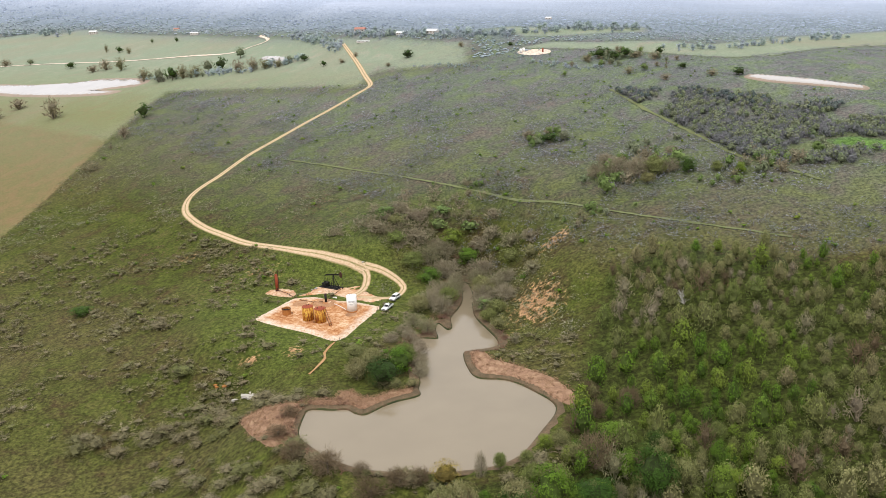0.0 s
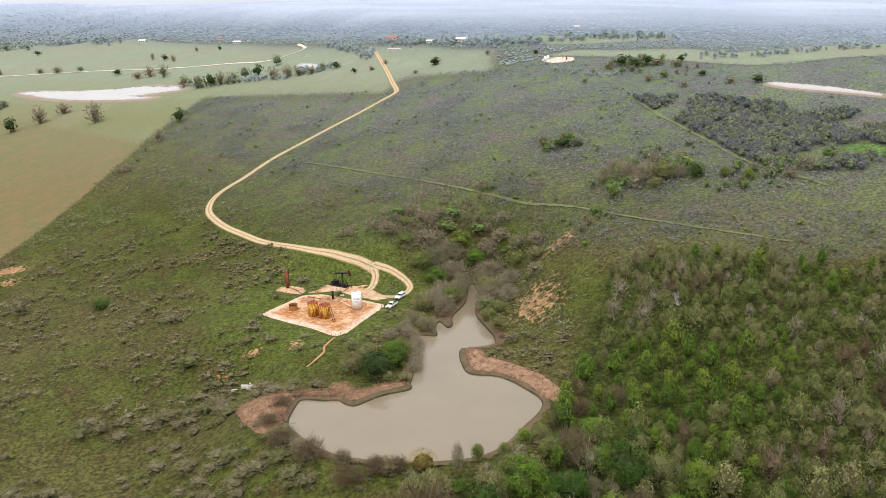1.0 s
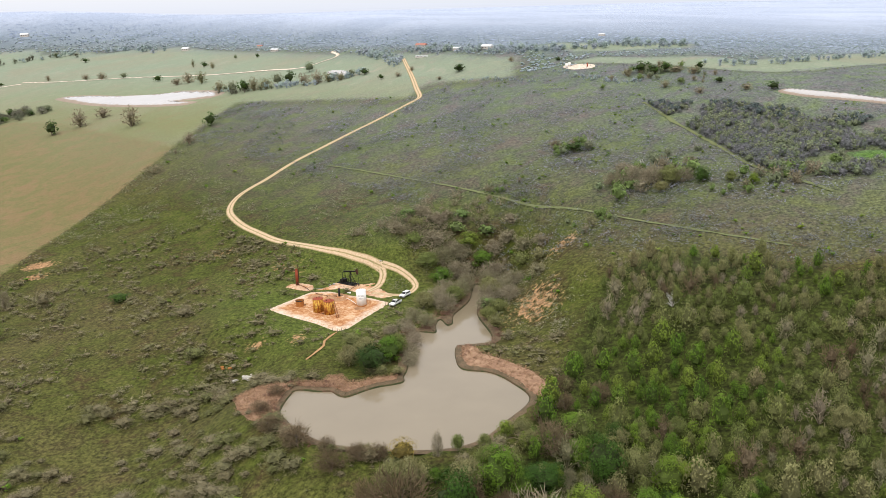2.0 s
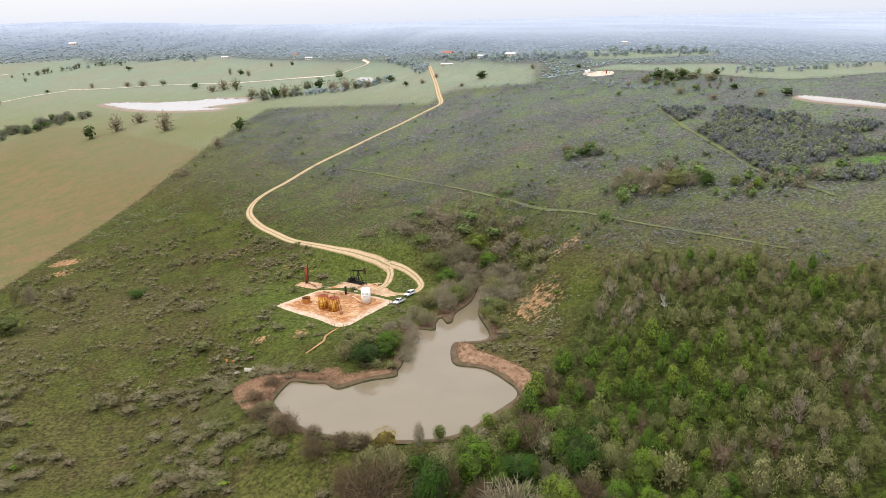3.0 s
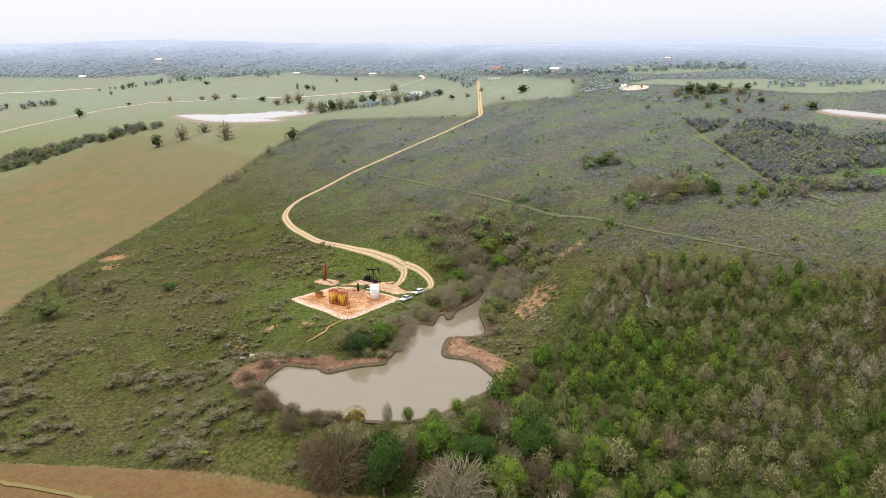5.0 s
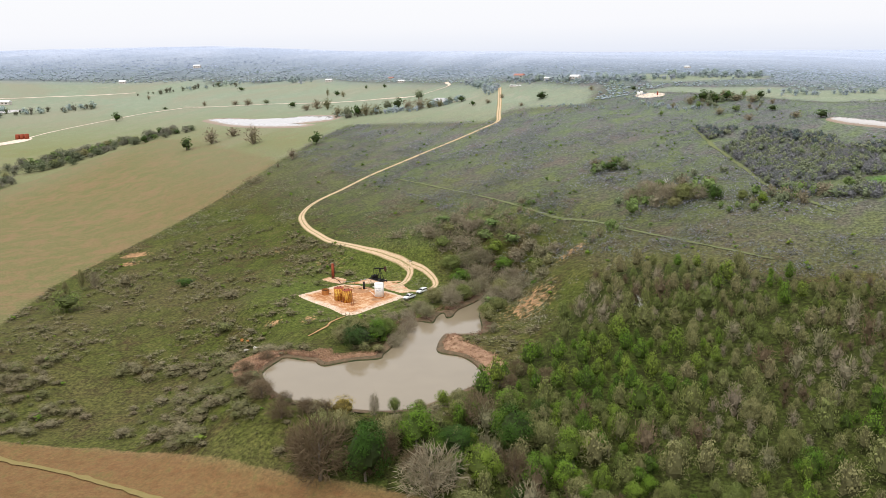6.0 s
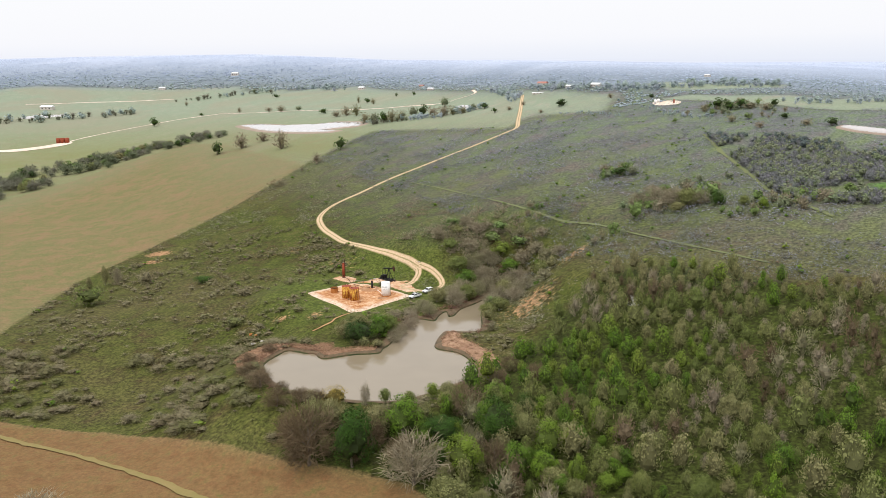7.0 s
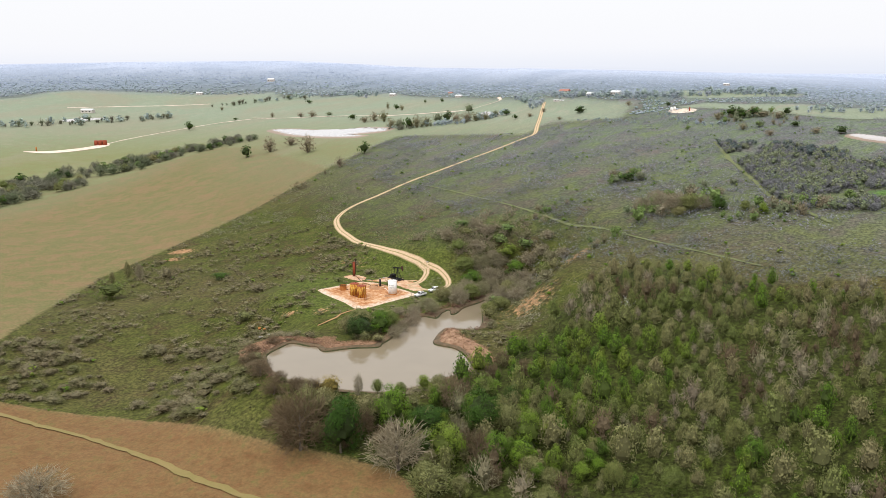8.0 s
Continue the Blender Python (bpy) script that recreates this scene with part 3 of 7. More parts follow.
def make_bank():
    """The dark cut bank and the trampled margin behind it, round the pond."""
    loop = smooth_loop(POND, 8)
    n = len(loop)
    rnd = np.random.RandomState(4)
    wob = np.convolve(np.tile(rnd.rand(n), 3), np.ones(5) / 5, "same")[n:2 * n]
    rows = [(loop, WATER_Z - 0.5), (offset_loop(loop, 0.05 + 0.12 * wob), WATER_Z + 0.08), (offset_loop(loop, 0.10 + 0.55 * wob), WATER_Z + 0.40)]
    rows.append((offset_loop(loop, 1.3 + 0.6 * wob), WATER_Z + 0.75))
    outer = offset_loop(loop, 2.6 + wob)
    rows.append((outer, None))
    verts, faces = [], []
    for pts, z in rows:
        zz = land(pts[:, 0], pts[:, 1]) - 0.10 if z is None else np.full(n, z) + 0.25 * (wob - 0.5) * (z > WATER_Z)
        verts += [(a, b, c) for (a, b), c in zip(pts, zz)]
    for r in range(len(rows) - 1):
        for k in range(n):
            a, b = r * n + k, r * n + (k + 1) % n
            faces.append((a, b, b + n, a + n))
    me = mesh_of("bank", verts, faces, M_BANK, True)
    me.materials.append(M_VERGE)
    ids = [0 if k < 2 * n else 1 for k in range(len(faces))]
    me.polygons.foreach_set("material_index", ids)
    return tagged(new("bank", me), "low eroded dark mud bank edging the pond", "bank", kind="structure")


make_bank()


def draped(name, poly, mat, lift, rim=0.0, step=1.6):
    """A sheet laid over the land inside an outline; with rim, a low berm along its edge."""
    loop = smooth_loop(poly, 6)
    bm = bmesh.new()
    f = bm.faces.new([bm.verts.new((px, py, 0)) for px, py in loop])
    bmesh.ops.triangulate(bm, faces=[f])
    lo, hi = loop.min(0), loop.max(0)
    for axis in (0, 1):
        for v in np.arange(lo[axis] + step / 2, hi[axis], step):
            co, no = [0, 0, 0], [0, 0, 0]
            co[axis], no[axis] = v, 1
            bmesh.ops.bisect_plane(bm, geom=bm.verts[:] + bm.edges[:] + bm.faces[:], plane_co=co, plane_no=no)
    xy = np.array([v.co[:2] for v in bm.verts])
    d = -signed(xy[:, 0], xy[:, 1], poly)
    z = land(xy[:, 0], xy[:, 1])
    berm = rim * np.exp(-((d - 2.3) / 1.2) ** 2)
    for v, zz, b, dd in zip(bm.verts, z, berm, d):
        v.co.z = zz + lift * min(1, max(0, dd) / 0.6) - 0.05 * (dd < 0.1) + b * (0.8 + 0.4 * noise.noise((v.co.x * 0.3, v.co.y * 0.3, 0)))
    bm.normal_update()
    for g in bm.faces:
        if g.normal.z < 0:
            g.normal_flip()
    me = bpy.data.meshes.new(name)
    bm.to_mesh(me)
    bm.free()
    me.materials.append(mat)
    me.polygons.foreach_set("use_smooth", [True] * len(me.polygons))
    at = me.attributes.new("rim", "FLOAT", "POINT")
    wob = np.array([0.8 * noise.noise((v.co.x * 0.25, v.co.y * 0.25, 3)) for v in me.vertices])
    xy = np.array([v.co[:2] for v in me.vertices])
    d = -signed(xy[:, 0], xy[:, 1], poly)
    at.data.foreach_set("value", np.clip((3.6 + 2.6 * wob - d) / 2.2, 0, 1).astype(np.float32) if rim else np.clip(0.35 + 0.7 * wob, 0, 1).astype(np.float32))
    return new(name, me)


tagged(draped("well_pad", PAD, M_PAD, 0.12, 0.55, 1.2), "orange and cream caliche tank pad with low berm", "well pad", kind="structure")
PUMP_PAD = [(-43.5, 309.0), (-38.5, 313.5), (-37.0, 318.2), (-33.4, 321.0), (-28.5, 318.5), (-24.5, 315.6), (-20.3, 316.2), (-16.6, 309.0), (-11.0, 300.6), (-15.5, 298.0), (-24.7, 304.2), (-31.5, 310.0), (-38.0, 309.5)]
LOBE = [(-55.7, 313.6), (-54.4, 317.9), (-49.6, 318.8), (-44.4, 315.6), (-43.6, 311.0), (-44.6, 308.0), (-46.5, 308.5), (-49.8, 309.8)]
tagged(draped("pump_pad", PUMP_PAD, M_PAD, 0.09), "pale caliche yard around the pump and turnout", "well pad", kind="structure")
tagged(draped("vessel_pad", LOBE, M_PAD, 0.10), "small orange caliche apron beside the tank pad", "well pad", kind="structure")


def make_road(name, pts, width, label, gap=2.0, taper=None):
    line = smooth_line(pts, gap)
    t = np.gradient(line, axis=0)
    t /= np.linalg.norm(t, axis=1, keepdims=True)
    nrm = np.stack([-t[:, 1], t[:, 0]], -1)
    us = np.linspace(-1, 1, 9)
    w = np.interp(np.linspace(0, 1, len(line)), np.linspace(0, 1, len(taper)), taper) if taper else np.ones(len(line))
    verts, across = [], []
    for k, (p, q) in enumerate(zip(line, nrm)):
        for u in us:
            e = p + q * u * width / 2 * w[k]
            verts.append((e[0], e[1], 0.0))
            across.append(u)
    v = np.array(verts)
    v[:, 2] = land(v[:, 0], v[:, 1]) + 0.16 - 0.05 * (np.abs(np.abs(across) - 0.45) < 0.2) - 0.12 * (np.abs(across) > 0.95)
    m = len(us)
    faces = [(k * m + j, k * m + j + 1, (k + 1) * m + j + 1, (k + 1) * m + j) for k in range(len(line) - 1) for j in range(m - 1)]
    me = mesh_of(name, v, faces, M_ROAD, True)
    me.attributes.new("across", "FLOAT", "POINT").data.foreach_set("value", np.array(across, np.float32))
    return tagged(new(name, me), label, "road", kind="structure")


make_road("road", [(-18, 322.4), (-20.2, 324.2), (-25.6, 329.1), (-34.2, 334.4), (-45.4, 340.2), (-58.7, 350.6), (-69.6, 360.7), (-80.9, 374.6), (-90.1, 386.2), (-97.9, 398.3), (-104.1, 410.7), (-106.1, 422.3), (-104.4, 432.2), (-99.6, 439.9), (-93.8, 446.5), (-81.2, 465.3), (-67.3, 478.9), (-52.6, 492.9), (-37.7, 505.8), (-23.1, 519.6), (-18, 524.1), (-16.6, 530.2), (-19.8, 548.8), (-25.5, 584.3), (-32.9, 626.4), (-36.8, 649.4)], 3.7, "winding two-track caliche ranch road through brush", taper=[1, 1, 1, 0.9, 0.85, 0.7])
make_road("road_loop", [(-20, 304.8), (-15, 303), (-10, 301.6), (-6.6, 302.8), (-4.2, 306.5), (-3.6, 309.7), (-6.3, 314.5), (-11.8, 320.1), (-18.1, 323.6)], 2.7, "two-track turnaround loop beside the well pad")
make_road("road_branch", [(-22, 306.5), (-19, 311.8), (-17.4, 317.1), (-17.7, 320.8), (-21.7, 325.2)], 3.2, "short caliche drive into the well pad")

REEDS_EAST = [(14.4, 250.8), (15.1, 240.3), (17.3, 233.9), (25.3, 230.6), (31.9, 222.7), (36.3, 213.1), (40.4, 210.4), (42.4, 217.1), (37.9, 227.9), (29.9, 236.9), (22.9, 242.4), (20.4, 248.9)]
REEDS_NORTH = [(-31.6, 219.5), (-25.3, 218.3), (-20.7, 218.4), (-18.3, 215.9), (-15.6, 214.8), (-10.8, 218.4), (-7.1, 221), (-1.5, 224.3), (-2.2, 226.8), (-8.1, 226.1), (-13.1, 222.6), (-17.2, 223), (-20.2, 229), (-23.2, 229.1), (-24.1, 222.7), (-31.1, 222.8)]
REEDS_WEST = [(-34.1, 199.9), (-33.6, 214.8), (-32.1, 219.5), (-35.2, 222.3), (-44.9, 226.1), (-52.1, 226.2), (-46.5, 209.7), (-39.7, 199.4)]
for poly_ in (REEDS_EAST, REEDS_NORTH, REEDS_WEST):
    tagged(draped("reed_bank", poly_, M_REED, 0.35, step=1.2), "flattened red-brown dead reeds along the pond bank", "reed bank", kind="structure")

# ---- plants ----
CORE_SHADES = {}


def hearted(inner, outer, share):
    """Joins a crown's inner mass to its leaves or twigs, and notes how many faces take painted shade and how dark."""
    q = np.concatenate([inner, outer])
    CORE_SHADES[id(q)] = (len(inner), share, q)
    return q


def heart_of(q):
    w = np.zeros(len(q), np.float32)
    if id(q) in CORE_SHADES:
        w[:CORE_SHADES[id(q)][0]] = CORE_SHADES[id(q)][1]
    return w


def quad_mesh(name, quads, mat, tint=None, core_shade=None):
    """A mesh of separate four-cornered leaves or twigs."""
    q = np.asarray(quads, np.float32)
    n = len(q)
    me = bpy.data.meshes.new(name)
    me.vertices.add(4 * n)
    me.vertices.foreach_set("co", q.reshape(-1))
    me.loops.add(4 * n)
    me.loops.foreach_set("vertex_index", np.arange(4 * n, dtype=np.int32))
    me.polygons.add(n)
    me.polygons.foreach_set("loop_start", np.arange(0, 4 * n, 4, dtype=np.int32))
    me.update(calc_edges=True)
    if tint is not None:
        me.attributes.new("tint", "FLOAT", "POINT").data.foreach_set("value", np.repeat(np.asarray(tint, np.float32), 4))
    core_shade = heart_of(quads) if core_shade is None else core_shade
    me.attributes.new("core_shade", "FLOAT", "POINT").data.foreach_set("value", np.repeat(core_shade, 4))
    me.materials.append(mat)
    return me


def unit(v):
    return v / (np.linalg.norm(v, axis=-1, keepdims=True) + 1e-9)


def egg(rs, n, tall):
    """Points on an upright egg of unit height, widest below the middle, with their outward directions."""
    d = unit(rs.normal(size=(n, 3)))
    d[:, 2] = np.where((d[:, 2] < -0.3) & (rs.rand(n) < 0.4), -d[:, 2], d[:, 2])
    u = 0.5 + 0.5 * d[:, 2]
    ring = 0.5 * np.sqrt(np.clip(1 - (2 * u - 1) ** 2, 0, 1)) * (1.16 - tall * u)
    a = np.arctan2(d[:, 1], d[:, 0])
    return np.stack([ring * np.cos(a), ring * np.sin(a), u], -1), d


def quads_at(rs, p, nrm, size, slim=0.6):
    n = len(p)
    a = unit(np.cross(nrm, rs.normal(size=(n, 3))))
    b = np.cross(nrm, a)
    s = size * (0.65 + 0.7 * rs.rand(n))[:, None]
    t = slim * (0.8 + 0.4 * rs.rand(n, 1))
    return np.stack([p - a * s, p - b * s * t, p + a * s, p + b * s * t], 1)


def foliage_mass(rs, rows, cols, tall, scale, rough=0.13, lumps=12):
    """The closed body of a crown: a lumpy, jagged egg of small facets."""
    k = unit(rs.normal(size=(lumps, 3)))
    grid = np.zeros((rows + 1, cols, 3))
    for i in range(rows + 1):
        th = math.pi * (0.02 + 0.96 * i / rows)
        az = 2 * np.pi * (np.arange(cols) + 0.5 * (i % 2)) / cols + 0.25 * (rs.rand(cols) - 0.5)
        d = np.stack([math.sin(th) * np.cos(az), math.sin(th) * np.sin(az), np.full(cols, math.cos(th))], -1)
        u = 0.5 + 0.5 * d[:, 2]
        swell = 0.70 + 0.40 * np.exp(((d @ k.T) - 1) * 11).max(1) + rough * (rs.rand(cols) - 0.5)
        ring = (1.16 - tall * u) * 0.5
        grid[i] = np.stack([d[:, 0] * ring, d[:, 1] * ring, 0.5 * d[:, 2]], -1) * (swell * scale)[:, None]
    grid[..., 2] = np.maximum(grid[..., 2] + 0.5, 0.02)
    nxt = np.roll(grid, -1, 1)
    return np.stack([grid[1:], nxt[1:], nxt[:-1], grid[:-1]], 2).reshape(-1, 4, 3)


def full_crown(rs, rows, cols, n, size, tall=0.42, low=0.03, scale=1.0, lumps=14, rough=0.3, lump=0.16, core_shade=0.62):
    """A dense leafy crown: an inner mass painted dark for shade, behind boughs of small leaves."""
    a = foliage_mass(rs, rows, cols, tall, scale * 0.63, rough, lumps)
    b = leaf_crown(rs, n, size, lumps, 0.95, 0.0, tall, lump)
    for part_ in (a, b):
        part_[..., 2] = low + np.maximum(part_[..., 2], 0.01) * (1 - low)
    return hearted(a, b, core_shade)


def leaf_crown(rs, n, size, lumps, flat=0.9, low=0.05, tall=0.42, lump=0.15):
    """A crown of many small boughs, each a tuft of outward-facing leaves, to go round a mass darkened for shade."""
    c, d = egg(rs, lumps, tall)
    c = np.array([0, 0, 0.5]) + (c - np.array([0, 0, 0.5])) * (0.62 + 0.22 * rs.rand(lumps, 1))
    rl = lump * (0.65 + 0.75 * rs.rand(lumps))
    k = rs.randint(lumps, size=n)
    u = unit(rs.normal(size=(n, 3)) + 0.75 * d[k] + np.array([0, 0, 0.2]))
    p = c[k] + u * (rl[k] * (0.75 + 0.35 * rs.rand(n)))[:, None]
    nrm = unit(u + 0.55 * d[k] + 0.30 * rs.normal(size=(n, 3)))
    q = quads_at(rs, p, nrm, size)
    q[..., 2] = low + (q[..., 2]) * (1 - low) * (0.98 if flat > 0.9 else flat)
    q[..., 2] = np.maximum(q[..., 2], 0.01)
    return q


def fine_twigs(rs, n, thick, tall, rise=0.8, low=0.05, length=0.085):
    """Fine upswept twigs filling the outer part of an egg."""
    p, d = egg(rs, n, tall)
    lean = unit(rs.normal(size=(16, 3)))
    swell = 0.66 + 0.46 * np.exp(((d @ lean.T) - 1) * 6).max(1)
    mid = np.array([0, 0, 0.42])
    p = mid + (p - mid) * (swell * (0.50 + 0.45 * rs.rand(n) ** 0.6))[:, None]
    p[:, 2] = low + (1 - low) * np.maximum(p[:, 2], 0.02) * 0.95
    dr = unit(d + np.array([0, 0, rise]) + 0.55 * rs.normal(size=(n, 3)))
    ln = length * (0.6 + 0.9 * rs.rand(n, 1))
    a = unit(np.cross(dr, rs.normal(size=(n, 3))))
    th = thick * (0.6 + 0.8 * rs.rand(n, 1))
    e = p + dr * ln
    return np.stack([p - a * th, p + a * th, e + a * th * 0.4, e - a * th * 0.4], 1)


def limb_quads(rs, limbs, thick, low, wide):
    out = []
    for j in range(limbs):
        az, up = 2 * np.pi * (j * 0.618 + 0.2 * rs.rand()), 0.35 + 0.55 * rs.rand()
        tip = np.array([wide * math.cos(az) * (1.1 - up), wide * math.sin(az) * (1.1 - up), up])
        prev = np.array([0, 0, low * 0.3])
        for u in (0.45, 1.0):
            q = tip * u + np.array([0, 0, 0.06]) * math.sin(math.pi * u)
            w = unit(np.cross(unit(q - prev), rs.normal(size=3))) * thick * (1.3 - u)
            out.append([prev - w, prev + w, q + w * 0.6, q - w * 0.6])
            prev = q
    return np.array(out)


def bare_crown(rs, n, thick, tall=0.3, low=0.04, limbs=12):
    """A leafless crown: limbs and a mass painted dark for shade inside, a haze of fine twigs outside."""
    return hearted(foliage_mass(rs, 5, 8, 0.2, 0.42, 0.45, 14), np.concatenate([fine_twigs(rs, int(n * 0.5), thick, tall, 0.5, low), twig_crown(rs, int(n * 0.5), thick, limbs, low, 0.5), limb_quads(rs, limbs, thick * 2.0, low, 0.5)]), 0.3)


def branching_crown(rs, limbs=17, thick=0.010, tips=3):
    """A leafless crown: crooked limbs fork four times into a dome of fine twigs."""
    out = []

    def grow(p, d, length, th, level):
        mid = p + d * length * 0.55 + rs.normal(size=3) * length * 0.07
        q = mid + unit(d + rs.normal(size=3) * 0.30 + np.array([0, 0, 0.06])) * length * 0.55
        bends = ((p, mid, th, th * 0.85), (mid, q, th * 0.85, th * 0.65)) if level < 4 else ((p, q, th, th * 0.5),)
        for a, b, t0, t1 in bends:
            w = unit(np.cross(b - a, rs.normal(size=3)))
            out.append([a - w * t0, a + w * t0, b + w * t1, b - w * t1])
        if level == 4:
            return
        for _ in range(3 if level < 3 else tips + 2):
            e = unit(d * 0.75 + rs.normal(size=3) * np.array([0.62, 0.62, 0.50]) + np.array([0, 0, 0.05]))
            s = mid if rs.rand() < 0.4 else q
            grow(s, e, length * (0.62 + 0.18 * rs.rand()), th * 0.60, level + 1)

    for j in range(limbs):
        az, up = 2 * np.pi * (j * 0.618 + 0.15 * rs.rand()), 0.10 + 0.85 * (j + 0.5) / limbs
        ring = math.sqrt(max(0.0, 1 - up * up))
        grow(np.array([0, 0, 0.05 + 0.10 * rs.rand()]), unit(np.array([ring * math.cos(az), ring * math.sin(az), up * 1.25])), 0.20 + 0.06 * up, thick, 1)
    q = np.array(out)
    wide = np.percentile(np.abs(q[..., :2]), 98)
    q[..., :2] *= 0.5 / wide
    q[..., 2] = np.maximum(q[..., 2] / np.percentile(q[..., 2], 99.5), 0.01)
    return np.concatenate([q, fine_twigs(rs, 620, 0.0058, 0.05, 0.25, 0.02, 0.13), twig_crown(rs, 420, 0.0055, 12, 0.02, 0.5)])


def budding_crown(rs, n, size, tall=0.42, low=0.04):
    """A thin crown just coming into leaf: small loose leaves among twigs, round a mass darkened like shade."""
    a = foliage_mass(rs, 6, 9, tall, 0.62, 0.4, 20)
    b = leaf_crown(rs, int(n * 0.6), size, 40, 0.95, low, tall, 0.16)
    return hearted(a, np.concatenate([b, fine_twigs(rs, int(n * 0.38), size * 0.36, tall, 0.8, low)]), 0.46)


def twig_crown(rs, n, thick, limbs=7, low=0.12, wide=0.5, droop=0.0):
    """Bare branches: limbs reach a rounded, uneven dome, and fine twigs leave them on all sides."""
    limbs = limbs * 2
    az = 2 * np.pi * (np.arange(limbs) * 0.618 + 0.25 * rs.rand(limbs))
    up = (np.arange(limbs) + 0.7 * rs.rand(limbs)) / limbs
    reach = 0.78 + 0.22 * rs.rand(limbs)
    ring = np.sqrt(np.clip(1 - up**2, 0, 1)) * reach
    tip = np.stack([wide * ring * np.cos(az), wide * ring * np.sin(az), low + (0.95 - low) * up * reach + 0.10], -1)
    k = rs.randint(limbs, size=n)
    s = 0.30 + 0.70 * rs.rand(n, 1) ** 0.6
    root = np.array([0, 0, low * 0.6])
    p = root * (1 - s) + tip[k] * s + 0.05 * rs.normal(size=(n, 3)) * s
    p[:, 2] = np.maximum(p[:, 2], 0.02)
    d = unit(unit(tip[k] - root) * 0.7 + rs.normal(size=(n, 3)) * np.array([0.75, 0.75, 0.6]) + np.array([0, 0, 0.1 - droop]))
    ln = 0.08 + 0.14 * rs.rand(n, 1)
    a = unit(np.cross(d, rs.normal(size=(n, 3))))
    th = thick * (0.6 + 0.8 * rs.rand(n, 1))
    e = p + d * ln
    twigs = np.stack([p - a * th, p + a * th, e + a * th * 0.35, e - a * th * 0.35], 1)
    big = []
    for j in range(0, limbs, 2):
        prev = np.array([0, 0, 0.0])
        for u in (0.45, 0.95):
            q = root * (1 - u) + tip[j] * u + np.array([0, 0, 0.05]) * np.sin(np.pi * u)
            dd = unit(q - prev)
            w = unit(np.cross(dd, rs.normal(size=3))) * thick * 2.2 * (1.25 - u)
            big.append([prev - w, prev + w, q + w * 0.6, q - w * 0.6])
            prev = q
    return np.concatenate([twigs, np.array(big)])


def trunk_mesh(name, rs, h, r, limbs):
    """A tapered, slightly leaning trunk with limbs."""
    verts, faces = [], []

    def tube(p0, p1, r0, r1, sides=6):
        p0, p1 = Vector(p0), Vector(p1)
        ax = (p1 - p0).normalized()
        u = ax.orthogonal().normalized()
        v = ax.cross(u)
        base = len(verts)
        for p, rr in ((p0, r0), (p1, r1)):
            for k in range(sides):
                a = 2 * math.pi * k / sides
                verts.append(p + u * math.cos(a) * rr + v * math.sin(a) * rr)
        for k in range(sides):
            faces.append((base + k, base + (k + 1) % sides, base + sides + (k + 1) % sides, base + sides + k))
    lean = (rs.rand(2) - 0.5) * 0.12 * h
    mid = (lean[0], lean[1], 0.45 * h)
    tube((0, 0, -0.04 * h), mid, r * 1.3, r * 0.8)
    tube(mid, (lean[0] * 1.6, lean[1] * 1.2, 0.8 * h), r * 0.8, r * 0.25)
    for k in range(limbs):
        a = 2 * math.pi * (k + rs.rand()) / limbs
        z = (0.3 + 0.3 * rs.rand()) * h
        s = (0.2 + 0.15 * rs.rand()) * h
        tube((lean[0] * z / h * 2, lean[1] * z / h * 2, z), (s * math.cos(a), s * math.sin(a), z + 0.28 * h), r * 0.5, r * 0.12, 5)
    return mesh_of(name, verts, faces, M_BARK, True)


RS = np.random.RandomState(11)
CROWNS, TRUNKS = {}, {}
FAR_MAT = {"spring": M_SPRING_HAZE, "dark": M_DARK, "gold": M_GOLD, "bush": M_OLIVE}
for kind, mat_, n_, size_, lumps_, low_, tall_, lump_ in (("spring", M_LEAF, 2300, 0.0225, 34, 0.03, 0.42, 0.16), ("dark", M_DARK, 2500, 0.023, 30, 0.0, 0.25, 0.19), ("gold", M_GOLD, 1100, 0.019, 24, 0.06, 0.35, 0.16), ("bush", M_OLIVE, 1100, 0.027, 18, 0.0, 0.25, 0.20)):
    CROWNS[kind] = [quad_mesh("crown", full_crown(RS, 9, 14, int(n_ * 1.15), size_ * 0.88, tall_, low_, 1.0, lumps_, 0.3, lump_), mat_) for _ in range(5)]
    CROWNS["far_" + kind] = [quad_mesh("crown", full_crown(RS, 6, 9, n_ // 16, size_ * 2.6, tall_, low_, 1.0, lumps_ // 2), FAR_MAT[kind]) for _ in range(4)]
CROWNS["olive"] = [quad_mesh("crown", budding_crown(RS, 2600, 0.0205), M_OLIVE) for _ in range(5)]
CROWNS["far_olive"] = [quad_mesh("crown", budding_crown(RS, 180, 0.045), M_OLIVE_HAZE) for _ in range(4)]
for kind, mat_ in (("bare", M_BARE), ("brown", M_BROWN)):
    CROWNS[kind] = [quad_mesh("crown", branching_crown(RS), mat_) for _ in range(5)]
    CROWNS["far_" + kind] = [quad_mesh("crown", bare_crown(RS, 200, 0.021), mat_) for _ in range(4)]
CROWNS["shrub"] = [quad_mesh("crown", hearted(foliage_mass(RS, 5, 9, 0.1, 0.62, 0.5, 12), np.concatenate([fine_twigs(RS, 130, 0.0095, 0.1, 0.1, 0.02, 0.12), twig_crown(RS, 330, 0.0090, 14, 0.02, 0.54)]), 0.35), M_TWIG) for _ in range(6)]
CROWNS["far_shrub"] = [quad_mesh("crown", twig_crown(RS, 200, 0.016, 10, 0.02, 0.54), M_TWIG) for _ in range(3)]
TRUNKS = [trunk_mesh("trunk", RS, 0.75, 0.028, 4) for _ in range(4)]
